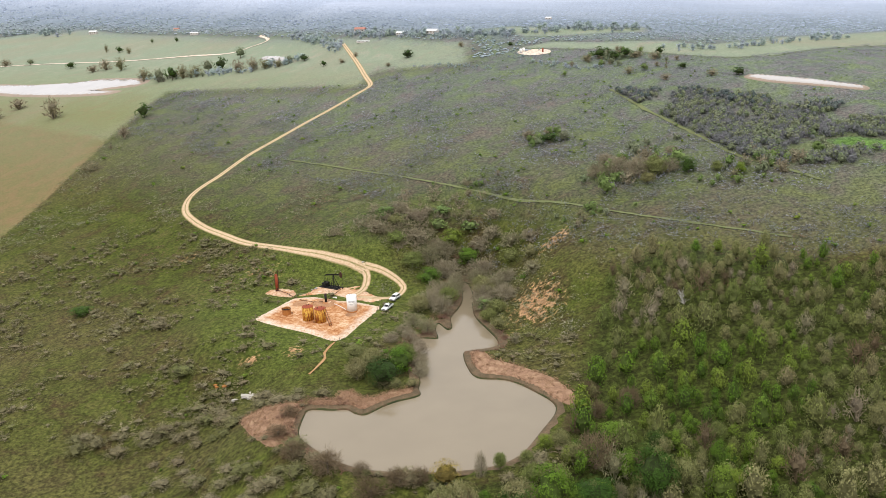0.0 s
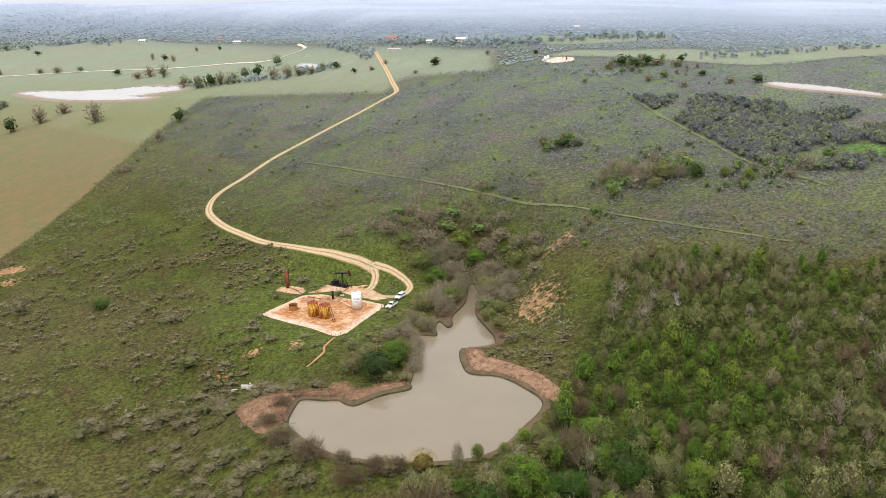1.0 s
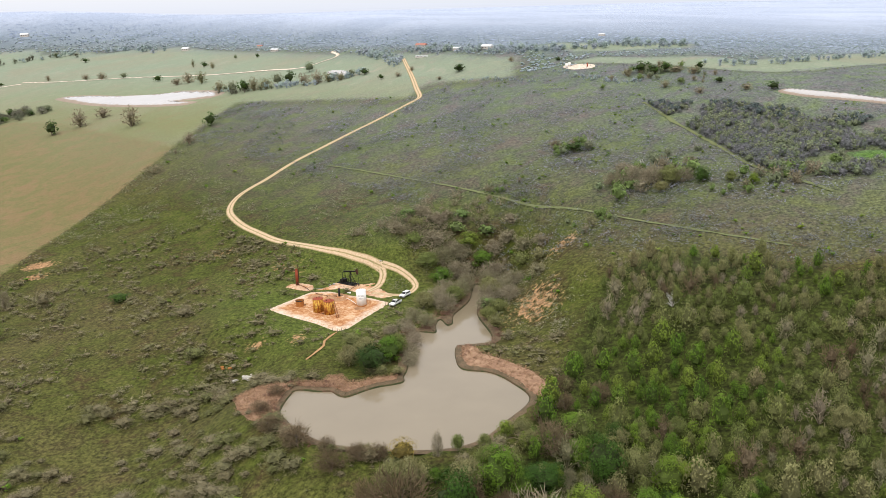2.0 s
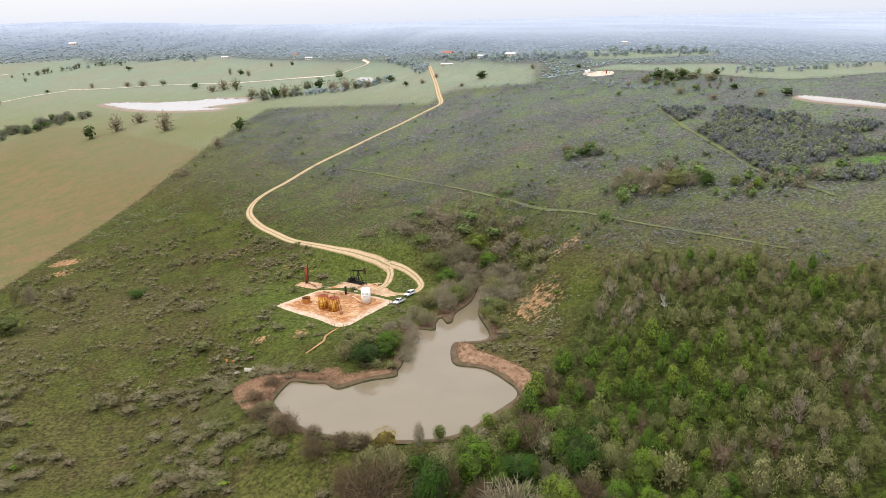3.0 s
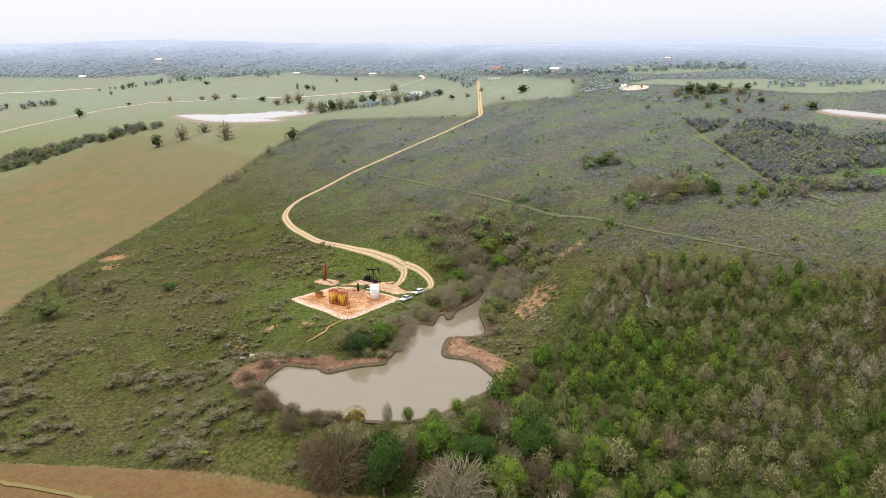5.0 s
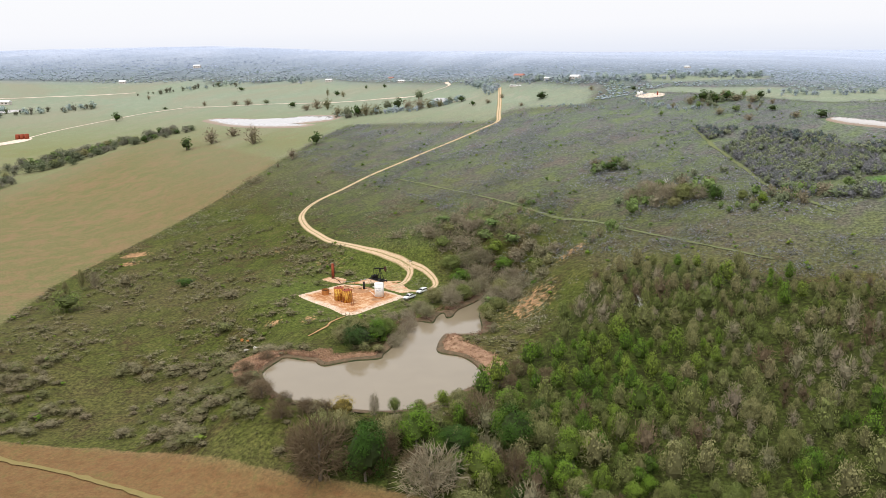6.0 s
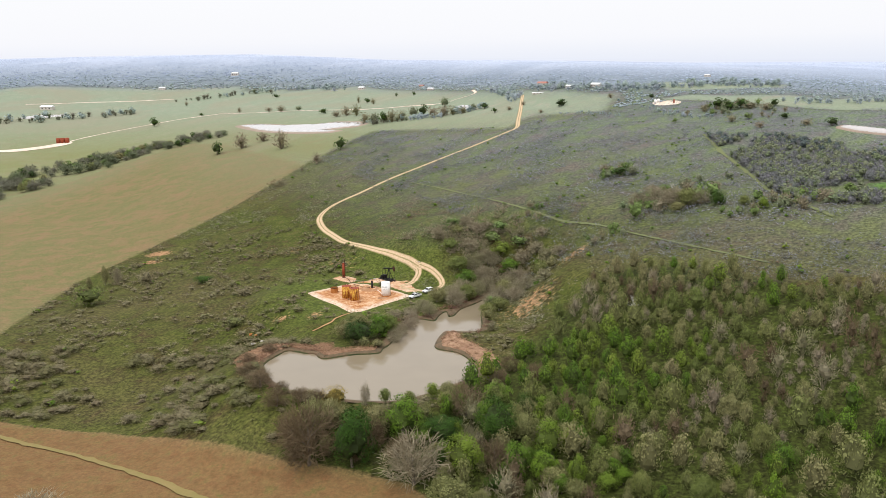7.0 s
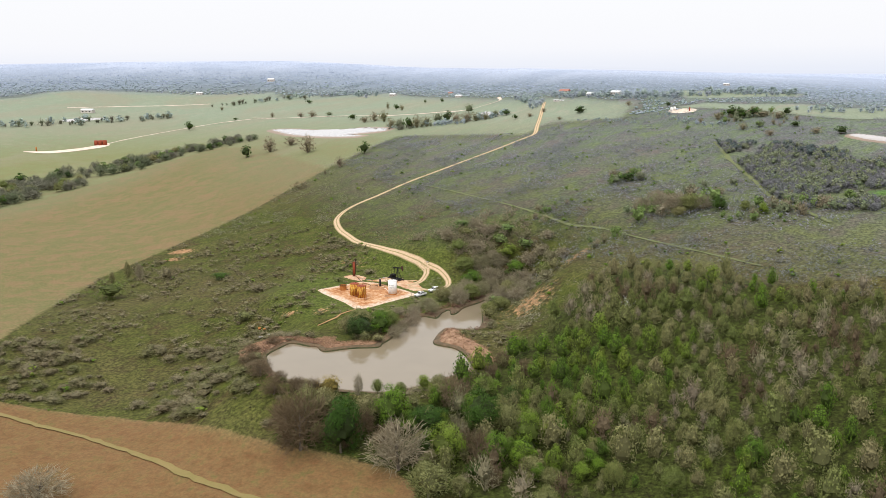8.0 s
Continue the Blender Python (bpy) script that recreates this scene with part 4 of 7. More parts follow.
LABELS = {"spring": "young tree in bright spring leaf on the brushy slope", "olive": "thin tree just budding in olive green", "dark": "dense dark evergreen oak", "gold": "small tree with golden new leaves by the pond", "bush": "low leafy green bush in grass", "bare": "leafless grey tree with fine twigs", "brown": "leafless brown tree with tangled branches", "shrub": "low leafless grey thorn shrub in grass"}


def make_plant(kind, x, y, h, w, rs, label=""):
    """One plant: an Empty at its foot with trunk and crown."""
    shrub = kind in ("shrub", "bush")
    ob = new("shrub" if shrub else "tree")
    ob.empty_display_size = 0.2
    ob.matrix_basis = pose(x, y, height(x, y) - 0.05, 0, 0, 360 * rs.rand())
    ob.scale = (w, w, h)
    # far spring and olive crowns take the leaf copies with painted haze
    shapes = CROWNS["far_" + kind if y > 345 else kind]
    c = new("crown", shapes[rs.randint(len(shapes))])
    c.parent = ob
    if not shrub:
        t = new("trunk", TRUNKS[rs.randint(4)])
        t.parent = ob
    return tagged(ob, label or LABELS[kind], "shrub" if shrub else "tree", "shrubs in the brush" if shrub else "trees of the woodland")


def many(name, shapes, x, y, h, w, rs, label, category, mat, lift=-0.05):
    """Countless plants in one mesh."""
    z = land(x, y) + lift
    parts, tints, core_shades = [], [], []
    for k in range(len(x)):
        s = shapes[rs.randint(len(shapes))]
        a = 2 * np.pi * rs.rand()
        ca, sa = math.cos(a), math.sin(a)
        q = np.empty_like(s)
        q[..., 0] = (s[..., 0] * ca - s[..., 1] * sa) * w[k] + x[k]
        q[..., 1] = (s[..., 0] * sa + s[..., 1] * ca) * w[k] + y[k]
        q[..., 2] = s[..., 2] * h[k] + z[k]
        parts.append(q)
        tints.append(np.full(len(s), rs.rand()))
        core_shades.append(heart_of(s))
    me = quad_mesh(name, np.concatenate(parts), mat, np.concatenate(tints), np.concatenate(core_shades))
    return tagged(new(name, me), label, category, kind="stuff")


def inside(x, y, poly):
    return signed(x, y, poly) < 0


def clumps(x, y, scale, seed):
    return np.array([noise.noise((a * scale, b * scale, seed)) for a, b in zip(x, y)])


def shrink(x, y):
    """How much smaller plants are made on the raised slope, so that they fit the camera's view."""
    return np.clip(1 - rolling(x, y) / 103, 0.08, 1)


ROAD_LINE = smooth_line([(-12, 299), (-3, 302), (-4.7, 310.5), (-20.2, 324.2), (-45.4, 340.2), (-80.9, 374.6), (-97.9, 398.3), (-106.1, 422.3), (-104.4, 432.2), (-93.8, 446.5), (-81.2, 465.3), (-52.6, 492.9), (-23.1, 519.6), (-17, 529.5), (-25.5, 584.3), (-36.8, 649.4)], 6)


LOOP_LINE = smooth_line([(-22, 306.5), (-19, 311.8), (-17.8, 319.6), (-18.8, 326.5), (-23.5, 334), (-20, 333), (-13, 327), (-7, 319), (-3.9, 312), (-4.2, 306.5), (-10, 301.6), (-20, 304.8)], 3)


def clear_of(x, y, road=4.0):
    """Away from road, pad and pond."""
    d = np.full(len(x), 1e9)
    for p in np.vstack([ROAD_LINE, LOOP_LINE]):
        d = np.minimum(d, np.hypot(x - p[0], y - p[1]))
    ok = d > road
    for poly, gap in ((POND, 2.5), (PAD, 1.5), (PUMP_PAD, 2.0), (LOBE, 2.0), (REEDS_EAST, 0.3), (REEDS_NORTH, 0.3)):
        ok &= signed(x, y, poly) > gap
    return ok


BRUSH = [(-140, 172), (-75, 178), (-17, 160), (0, 157), (28, 172), (40.4, 200), (44.5, 222.8), (51.3, 239.1), (58.7, 255.6), (64.8, 270.3), (76.4, 274.2), (94.7, 271.1), (110.7, 259.7), (126, 251.3), (145.9, 242.2), (174.7, 225.6), (250, 200), (255, 265), (192.4, 289.2), (163.9, 301.9), (139.5, 309.2), (125.9, 328.2), (117.7, 354.9), (108, 385.3), (101.1, 419), (120.1, 409), (135.7, 398), (153.2, 379), (179.6, 355), (201, 338), (250, 312), (288.1, 342.2), (386, 465.4), (286.1, 501.6), (202.2, 439.7), (165.6, 432.2), (130.3, 463.5), (113.2, 483.5), (90.2, 506.1), (62.8, 519.3), (41, 519.8), (10.1, 535.9), (-24, 532), (-71, 575), (-121, 622), (-167, 665), (-177, 605), (-183, 568), (-186, 540), (-195, 480), (-203, 440), (-212, 372), (-211, 342), (-198, 300), (-168, 226)]

RUSSET = [(-40, 377, 15, 10, 130), (-54, 346, 13, 8, 90), (-70, 325, 12, 6, 60), (-107, 368, 14, 9, 80), (111, 259, 12, 7, 70)]


def make_brush():
    rs = np.random.RandomState(21)
    n = 215000
    x, y = rs.uniform(-240, 370, n), rs.uniform(150, 690, n)
    s = shrink(x, y)
    keep = inside(x, y, BRUSH)
    c = clumps(x, y, 0.04, 5.0)
    dens = 0.042 / s**2 * np.interp(s, [0.4, 0.7, 0.9, 1.0], [2.6, 1.7, 1.2, 1.1]) * np.clip(0.7 + 2.6 * c, 0.06, 2.2)
    keep &= (rs.rand(n) < dens / 0.48) & (signed(x, y, EAST_POND) > 5) & (np.hypot(x - 168, y - 386) > 12)
    x, y, s = x[keep], y[keep], s[keep]
    ok = clear_of(x, y)
    x, y, s = x[ok], y[ok], s[ok]
    size = s * (1.5 + 4.6 * rs.rand(len(x)) ** 2.0)
    near = (y < 300) & (x < 30)
    idx = np.flatnonzero(near & (size > 2.2))
    idx = idx[np.argsort(y[idx])][:270]
    for k in idx:
        make_plant("shrub", x[k], y[k], size[k] * (0.46 + 0.18 * rs.rand()), size[k] * 1.22, rs)
    rest = np.ones(len(x), bool)
    rest[idx] = False
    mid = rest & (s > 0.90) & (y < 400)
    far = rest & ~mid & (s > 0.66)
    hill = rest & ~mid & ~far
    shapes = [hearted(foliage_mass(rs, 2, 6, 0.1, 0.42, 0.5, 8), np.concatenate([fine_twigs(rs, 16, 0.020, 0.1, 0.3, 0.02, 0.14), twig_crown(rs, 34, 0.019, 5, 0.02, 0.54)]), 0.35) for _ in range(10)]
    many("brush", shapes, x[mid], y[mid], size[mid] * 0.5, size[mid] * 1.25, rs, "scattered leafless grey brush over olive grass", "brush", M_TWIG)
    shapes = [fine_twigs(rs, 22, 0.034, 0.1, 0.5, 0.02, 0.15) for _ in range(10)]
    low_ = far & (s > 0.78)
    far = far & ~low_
    # higher brush steps through the twig copies that have haze in their colour
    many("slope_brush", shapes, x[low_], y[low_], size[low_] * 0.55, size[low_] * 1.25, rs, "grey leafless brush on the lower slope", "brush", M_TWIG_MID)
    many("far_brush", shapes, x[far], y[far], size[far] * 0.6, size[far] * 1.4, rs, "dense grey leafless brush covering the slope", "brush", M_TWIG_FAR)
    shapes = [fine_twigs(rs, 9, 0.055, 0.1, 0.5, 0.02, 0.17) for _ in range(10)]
    many("hill_brush", shapes, x[hill], y[hill], size[hill] * 0.6, size[hill] * 1.4, rs, "haze-tinted grey leafless brush on the upper slope", "brush", M_TWIG_HAZE)
    pick = rs.rand(len(x)) < 0.035
    shapes = [full_crown(rs, 3, 6, 14, 0.13, 0.2, 0.0, core_shade=0.2) for _ in range(6)]
    many("green_scrub", shapes, x[pick] + 1.5, y[pick], size[pick] * 0.5, size[pick] * 0.8, rs, "scattered low green bushes among grey brush", "brush", M_LEAF)
    print("brush", len(idx), mid.sum(), far.sum())


make_brush()


def make_russet_brush():
    """Patches of red-brown dead brush on the lower slope."""
    rs = np.random.RandomState(23)
    xs, ys = [], []
    for cx, cy, rx, ry, k in RUSSET:
        xs.append(cx + rx * rs.normal(size=k)), ys.append(cy + ry * rs.normal(size=k))
    x, y = np.concatenate(xs), np.concatenate(ys)
    ok = clear_of(x, y)
    x, y = x[ok], y[ok]
    size = 1.2 + 2.0 * rs.rand(len(x))
    shapes = [fine_twigs(rs, 26, 0.022, 0.1, 0.4, 0.02, 0.14) for _ in range(8)]
    many("russet_brush", shapes, x, y, size * 0.5, size * 1.4, rs, "red-brown dead brush in patches on the slope", "brush", M_RUSSET)


make_russet_brush()


def spaced(x, y, gap):
    """Keeps points that stand clear of those before them."""
    taken, keep = {}, np.zeros(len(x), bool)
    for k in range(len(x)):
        i, j = int(x[k] // 10), int(y[k] // 10)
        if all((x[k] - a) ** 2 + (y[k] - b) ** 2 > (0.5 * (gap[k] + g)) ** 2 for u in (-1, 0, 1) for v in (-1, 0, 1) for a, b, g in taken.get((i + u, j + v), ())):
            taken.setdefault((i, j), []).append((x[k], y[k], gap[k]))
            keep[k] = True
    return keep


def make_woodland():
    rs = np.random.RandomState(33)
    n = 22000
    x, y = rs.uniform(30, 260, n), rs.uniform(100, 280, n)
    s = shrink(x, y)
    c = clumps(x, y, 0.03, 2.0)
    edge = np.clip(-signed(x, y, WOOD_LAND) / 12, 0, 1)
    glade = signed(x, y, [(54.1, 71.8), (76.1, 133), (92.4, 149.8), (108.9, 146.9), (108.9, 111.2), (300, 60)]) < 0
    keep = (edge > 0) & (rs.rand(n) < (0.25 + 0.75 * edge) * np.clip(0.85 + 1.5 * c, 0.1, 1.0)) & ~glade
    x, y, s = x[keep], y[keep], s[keep]
    ok = clear_of(x, y)
    x, y, s = x[ok], y[ok], s[ok]
    h = s * (4.2 + 8.2 * rs.rand(len(x)) ** 1.5)
    w = h * (0.54 + 0.26 * rs.rand(len(x)))
    ok = spaced(x, y, w * 0.96)
    x, y, s, h, w = x[ok], y[ok], s[ok], h[ok], w[ok]
    g = clumps(x, y, 0.022, 9.0) + 0.75 * (rs.rand(len(x)) - 0.5) - 0.0012 * (y - 200)
    kinds = np.where(g > 0.24, "spring", np.where(g > -0.24, "olive", np.where(rs.rand(len(x)) < 0.72, "bare", "brown")))
    order = np.argsort(y + 0.2 * np.abs(x - 80))
    first = 72
    for k in order[:first]:
        make_plant(str(kinds[k]), x[k], y[k], h[k], w[k], rs)
    rest = order[first:]
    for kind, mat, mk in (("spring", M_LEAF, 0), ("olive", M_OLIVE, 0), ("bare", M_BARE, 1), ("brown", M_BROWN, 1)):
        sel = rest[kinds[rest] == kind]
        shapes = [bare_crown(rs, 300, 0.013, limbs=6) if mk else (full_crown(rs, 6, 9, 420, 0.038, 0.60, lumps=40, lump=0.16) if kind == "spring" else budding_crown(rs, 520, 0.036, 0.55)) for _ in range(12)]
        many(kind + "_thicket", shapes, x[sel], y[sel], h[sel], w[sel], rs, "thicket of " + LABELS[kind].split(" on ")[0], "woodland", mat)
    print("wood", len(x))


make_woodland()

DAM_TREES = [(5.1, 154, 17.6, 16), (16.9, 154.8, 16.7, 11.3), (34.8, 151.4, 14, 15.2), (46.1, 157.1, 11.1, 10.7), (53.6, 161.5, 7.1, 7.7), (59.6, 156.7, 10, 8.5), (52.1, 170.9, 13.7, 10.7), (66.1, 165.9, 11.2, 8.7), (66.6, 156.9, 8.1, 7.7), (70.1, 153.3, 5.9, 7.9), (75, 155, 8.4, 5.1), (46.6, 141.8, 9.2, 12), (54.3, 143, 5.9, 5), (27.1, 166.5, 12.2, 10.9), (37.2, 168.4, 7.2, 11.1), (33.1, 166.2, 6.4, 6.4), (3.9, 175.3, 6.1, 8.5), (2.6, 163.6, 11, 9.2), (6.6, 166.5, 8.3, 9.9), (-2.7, 160, 10, 8.2), (40.4, 181, 9.5, 10.2), (47, 190.2, 6.1, 10.5), (45.3, 203, 5, 5.6), (68.9, 176.1, 9.1, 5.4), (73.5, 170.4, 6.8, 4.8), (77.2, 177.2, 9.7, 5.7), (79.3, 170.7, 3.7, 3.1), (83.6, 160.9, 5.9, 3.3), (67, 191.5, 4.7, 4.7), (12.3, 177.4, 7.1, 3), (17.1, 180.1, 4.8, 3.7), (23.8, 181.8, 4, 3.7), (29, 187.4, 4.8, 4.4), (19.9, 161.9, 8, 8), (27.6, 159.4, 5.7, 6.9), (19.4, 167.1, 8.2, 9.7), (59, 172, 9.5, 7.9), (57.3, 184.8, 5.9, 6.6), (46.7, 178, 7.6, 8.1), (90.4, 150.3, 7.9, 5.4), (104.3, 149.6, 7.8, 6.2), (117.5, 167.6, 9.1, 6), (121.6, 161.2, 8.1, 7.3), (110, 181.6, 7.9, 6.9)]
DAM_KINDS = "brown dark bare spring brown spring dark spring spring olive spring olive olive spring dark spring gold olive olive brown brown spring brown spring spring spring spring olive spring bare olive olive spring brown brown olive olive olive spring olive olive olive spring olive".split()
SHORE_TREES = [(-13.6, 173.6, 5.3, 8.1), (-24.2, 184.4, 6, 8.4), (-7.2, 176.4, 4, 6), (-33.3, 192.6, 4.5, 6), (-38.2, 203.3, 3.5, 6), (-36.1, 214, 3.2, 5.5), (54.9, 206.6, 5.5, 6.5), (45.9, 214.2, 5, 6)]
SHORE_KINDS = "brown brown brown brown brown brown brown brown".split()
CREEK_A = [(-1, 274, 4.2, 7), (1, 286, 6.4, 8.4), (5.9, 289.7, 6.6, 9), (9, 297.4, 7, 8.7), (6.3, 311.1, 6.3, 9), (12.1, 318.5, 7.6, 10.3), (0.2, 320.1, 6.1, 10.4), (6.8, 325.4, 6.5, 10.5), (11.7, 328.8, 6.9, 10.5), (22.2, 326, 7.1, 10.5), (27, 318.8, 7.4, 10.3), (25.9, 297.8, 7, 9.1), (30, 299, 6.3, 8.6), (34.2, 303.6, 5.5, 8.8), (16.8, 333.4, 6.3, 9.5)]
CREEK_B = [(27.3, 329.4, 6.5, 9.4), (37.3, 315.1, 5.9, 9), (42.5, 294.1, 5.3, 7.2), (23.9, 336, 5.8, 8.5), (32.5, 331.2, 5.8, 8.4), (-5.6, 329.6, 5.9, 9.5), (3.1, 331.8, 6.1, 9.5), (11.9, 337.6, 5.9, 8.6), (-12.8, 336.6, 5.5, 8.2), (-5.3, 339.4, 5, 8.2), (4.3, 341.9, 5.1, 8.2), (14, 343.5, 5, 8.2), (33.9, 337.4, 4.5, 7.1), (26.9, 265.9, 5.7, 6.7), (30.9, 253.8, 4, 4.9), (23.9, 283.9, 5.5, 7), (38.5, 323, 6.4, 9.2), (43.5, 306, 5.6, 8), (45, 317, 5, 7.4), (-9.5, 346, 5.2, 8.4)]
CLUMP = [(-18.9, 237.9, 6.7, 8.3), (-10.3, 230.9, 8.6, 10.7), (-6.1, 238, 8.4, 9.1), (-4.1, 243.9, 7, 7.5), (-19.2, 249.3, 5, 7.6), (-7.1, 227.2, 3.6, 4.9), (-2.5, 263, 3.0, 5.5), (-8.5, 261.5, 3.0, 5.5), (-14.4, 242, 7, 8), (-2.6, 227.9, 3.2, 4.4)]
WEST = [(-326, 687.1, 12.1, 13.3), (-307.3, 698.1, 14.9, 15.3), (-250.3, 663.8, 16.5, 16.2), (-296.2, 719.9, 9, 14.6), (-171.8, 561.1, 8.6, 8.8), (-168.2, 599.1, 10, 10.9), (-175.8, 544.3, 3.8, 3.1), (-180.7, 513.4, 6.5, 12.8), (-190.2, 335.2, 11.1, 4), (-184.8, 338.1, 9.2, 4.6), (-166, 335.1, 7.8, 7.8), (-192.5, 325.4, 7.9, 3.9), (-172, 297.8, 9.6, 15.7), (-129, 327.9, 3.4, 9.4), (-76, 262, 4.2, 8.5), (-92, 300, 3.6, 9), (-53, 119, 8.5, 15.5)]
WEST_KINDS = "dark bare bare bare bare dark bare shrub olive bare shrub olive bush dark bush shrub bare".split()
MIDDLE = [(63.1, 377.4, 5.6, 8), (69.3, 375.6, 5.5, 7.1), (55.2, 387, 4.7, 6.8), (82.5, 332.9, 7.7, 9), (89, 328, 8.2, 9.6), (94.6, 325.2, 7.9, 9.6), (79.6, 343, 5.8, 7.9), (100.1, 325.5, 6.3, 7.4), (106.7, 322.1, 6.1, 6.5), (105.3, 340, 3.6, 5), (93.1, 351.8, 3.3, 6.1), (91, 321.3, 4.3, 6.5), (123, 312.3, 4.6, 5.4), (116.2, 318.1, 4.3, 5.1), (74.2, 335.5, 5.5, 7.3), (85.1, 338.9, 5.9, 7.3)]
MIDDLE_KINDS = "dark olive bare bare bare olive bare bare dark bare olive olive spring olive bare spring".split()


def place_trees(rows, kinds, seed):
    rs = np.random.RandomState(seed)
    for (tx, ty, th, tw), kind in zip(rows, kinds):
        make_plant(kind, tx, ty, th, tw, rs)


def place_joined(name, rows, kinds, seed, label, grey):
    """Trees too far off or too tangled to tell apart."""
    rs = np.random.RandomState(seed)
    makers = {"bare": (lambda: bare_crown(rs, 640, 0.013), grey), "brown": (lambda: bare_crown(rs, 420, 0.020), M_BROWN), "olive": (lambda: budding_crown(rs, 420, 0.036), M_OLIVE), "dark": (lambda: full_crown(rs, 5, 8, 260, 0.055), M_DARK), "spring": (lambda: full_crown(rs, 5, 8, 260, 0.055, 0.5), M_SPRING_HAZE), "shrub": (lambda: twig_crown(rs, 200, 0.016, 10, 0.02, 0.54), M_TWIG)}
    for kind in sorted(set(kinds)):
        q = np.array([r for r, k in zip(rows, kinds) if k == kind])
        make, mat = makers[kind]
        many(name, [make() for _ in range(4)], q[:, 0], q[:, 1], q[:, 2], q[:, 3], rs, label, "trees", mat)


place_trees(DAM_TREES, DAM_KINDS, 1)
place_trees(SHORE_TREES, SHORE_KINDS, 2)
place_trees(CREEK_A, ["bare", "olive", "bare", "bare", "spring"] * 3, 3)
place_joined("creek_thicket", CREEK_B, ["bare", "olive", "bare", "spring"] * 5, 4, "tangled grey and olive trees along the upper creek", M_BARE)
CREEK_C = [(3.4, 267.9, 5, 6.5), (9.4, 283.9, 6.5, 8), (11.9, 291.9, 7, 8.5), (13.9, 299.9, 6.5, 8), (15.9, 308, 6.5, 7.5), (24.4, 273.9, 5, 6.5), (23.9, 283.9, 6, 7.5), (24.4, 291.9, 7, 8), (24.9, 303, 7, 8.5), (24.4, 312, 6.5, 8), (-4, 268, 3.2, 5.5), (27.9, 279.4, 5.5, 7.5), (32.2, 288.4, 5.9, 7.9)]
place_trees(CREEK_C, ["bare", "bare", "olive"] * 5, 41)
place_trees(CLUMP, "olive dark spring olive olive bush bare bare olive bush".split(), 5)
place_trees(WEST, WEST_KINDS, 6)


HEDGE_LINE = [(-505, 545), (-497, 606), (-477, 664), (-457, 728), (-418, 782), (-375, 800)]


def make_hedge():
    """The broad wooded hedge between the tan field and the far pastures, thinning towards the stock pond."""
    rs = np.random.RandomState(7)
    line = smooth_line(HEDGE_LINE, 3)
    rows, kinds = [], []
    for k in range(150):
        u = rs.rand() ** 1.15
        a = line[int(u * (len(line) - 1))]
        depth = np.interp(u, [0, 0.5, 0.8, 1.0], [135, 85, 42, 14]) * rs.rand() ** 1.3
        h = np.interp(u, [0, 1], [11.0, 7.0]) * (0.55 + 0.75 * rs.rand())
        rows.append((a[0] - 0.62 * depth + 5 * rs.normal(), a[1] + 0.78 * depth + 5 * rs.normal(), h, h * (1.2 + 0.4 * rs.rand())))
        kinds.append(str(rs.choice(["bare", "olive", "spring", "dark"], p=[0.64, 0.18, 0.11, 0.07])))
    place_joined("hedge_thicket", rows, kinds, 7, "grey leafless and green trees massed in the field hedge", M_HEDGE)


make_hedge()
place_trees(MIDDLE, MIDDLE_KINDS, 8)


def make_creek_thicket():
    """Red-brown undergrowth and grey scrub along the creek."""
    rs = np.random.RandomState(51)
    line = smooth_line([(19.9, 312), (16.3, 326.5), (9.4, 333.3), (3.3, 336.9), (-4.3, 340.1), (10.2, 351.8)], 3)
    k = rs.randint(len(line), size=200)
    spread = np.interp(k, [0, len(line)], [5, 17])
    x, y = line[k, 0] + rs.normal(size=200) * spread, line[k, 1] + rs.normal(size=200) * 6
    ok = clear_of(x, y)
    x, y = x[ok], y[ok]
    h = 1.6 + 3.2 * rs.rand(len(x))
    red = (y < 335) & (rs.rand(len(x)) < 0.12)
    shapes = [twig_crown(rs, 130, 0.018, 9, 0.04, 0.6) for _ in range(8)]
    many("creek_undergrowth", shapes, x[red], y[red], h[red] * 0.7, h[red] * 1.2, rs, "red-brown dead undergrowth lining the creek", "undergrowth", M_RUSSET)
    many("creek_scrub", shapes, x[~red], y[~red], h[~red], h[~red] * 1.3, rs, "grey leafless scrub massed along the creek", "undergrowth", M_BARE)
    n = 260
    k = rs.randint(len(SHORE), size=n)
    p = offset_loop(SHORE, 3.0)[k] + rs.normal(size=(n, 2)) * 1.3
    sel = (signed(p[:, 0], p[:, 1], POND) > 1.4) & ((p[:, 0] < -20) | (p[:, 1] > 240))
    p = p[sel]
    many("shore_scrub", shapes, p[:, 0], p[:, 1], 0.7 + rs.rand(len(p)), 1.6 + 1.6 * rs.rand(len(p)), rs, "low russet weeds and twigs on the pond bank", "undergrowth", M_RUSSET)


make_creek_thicket()


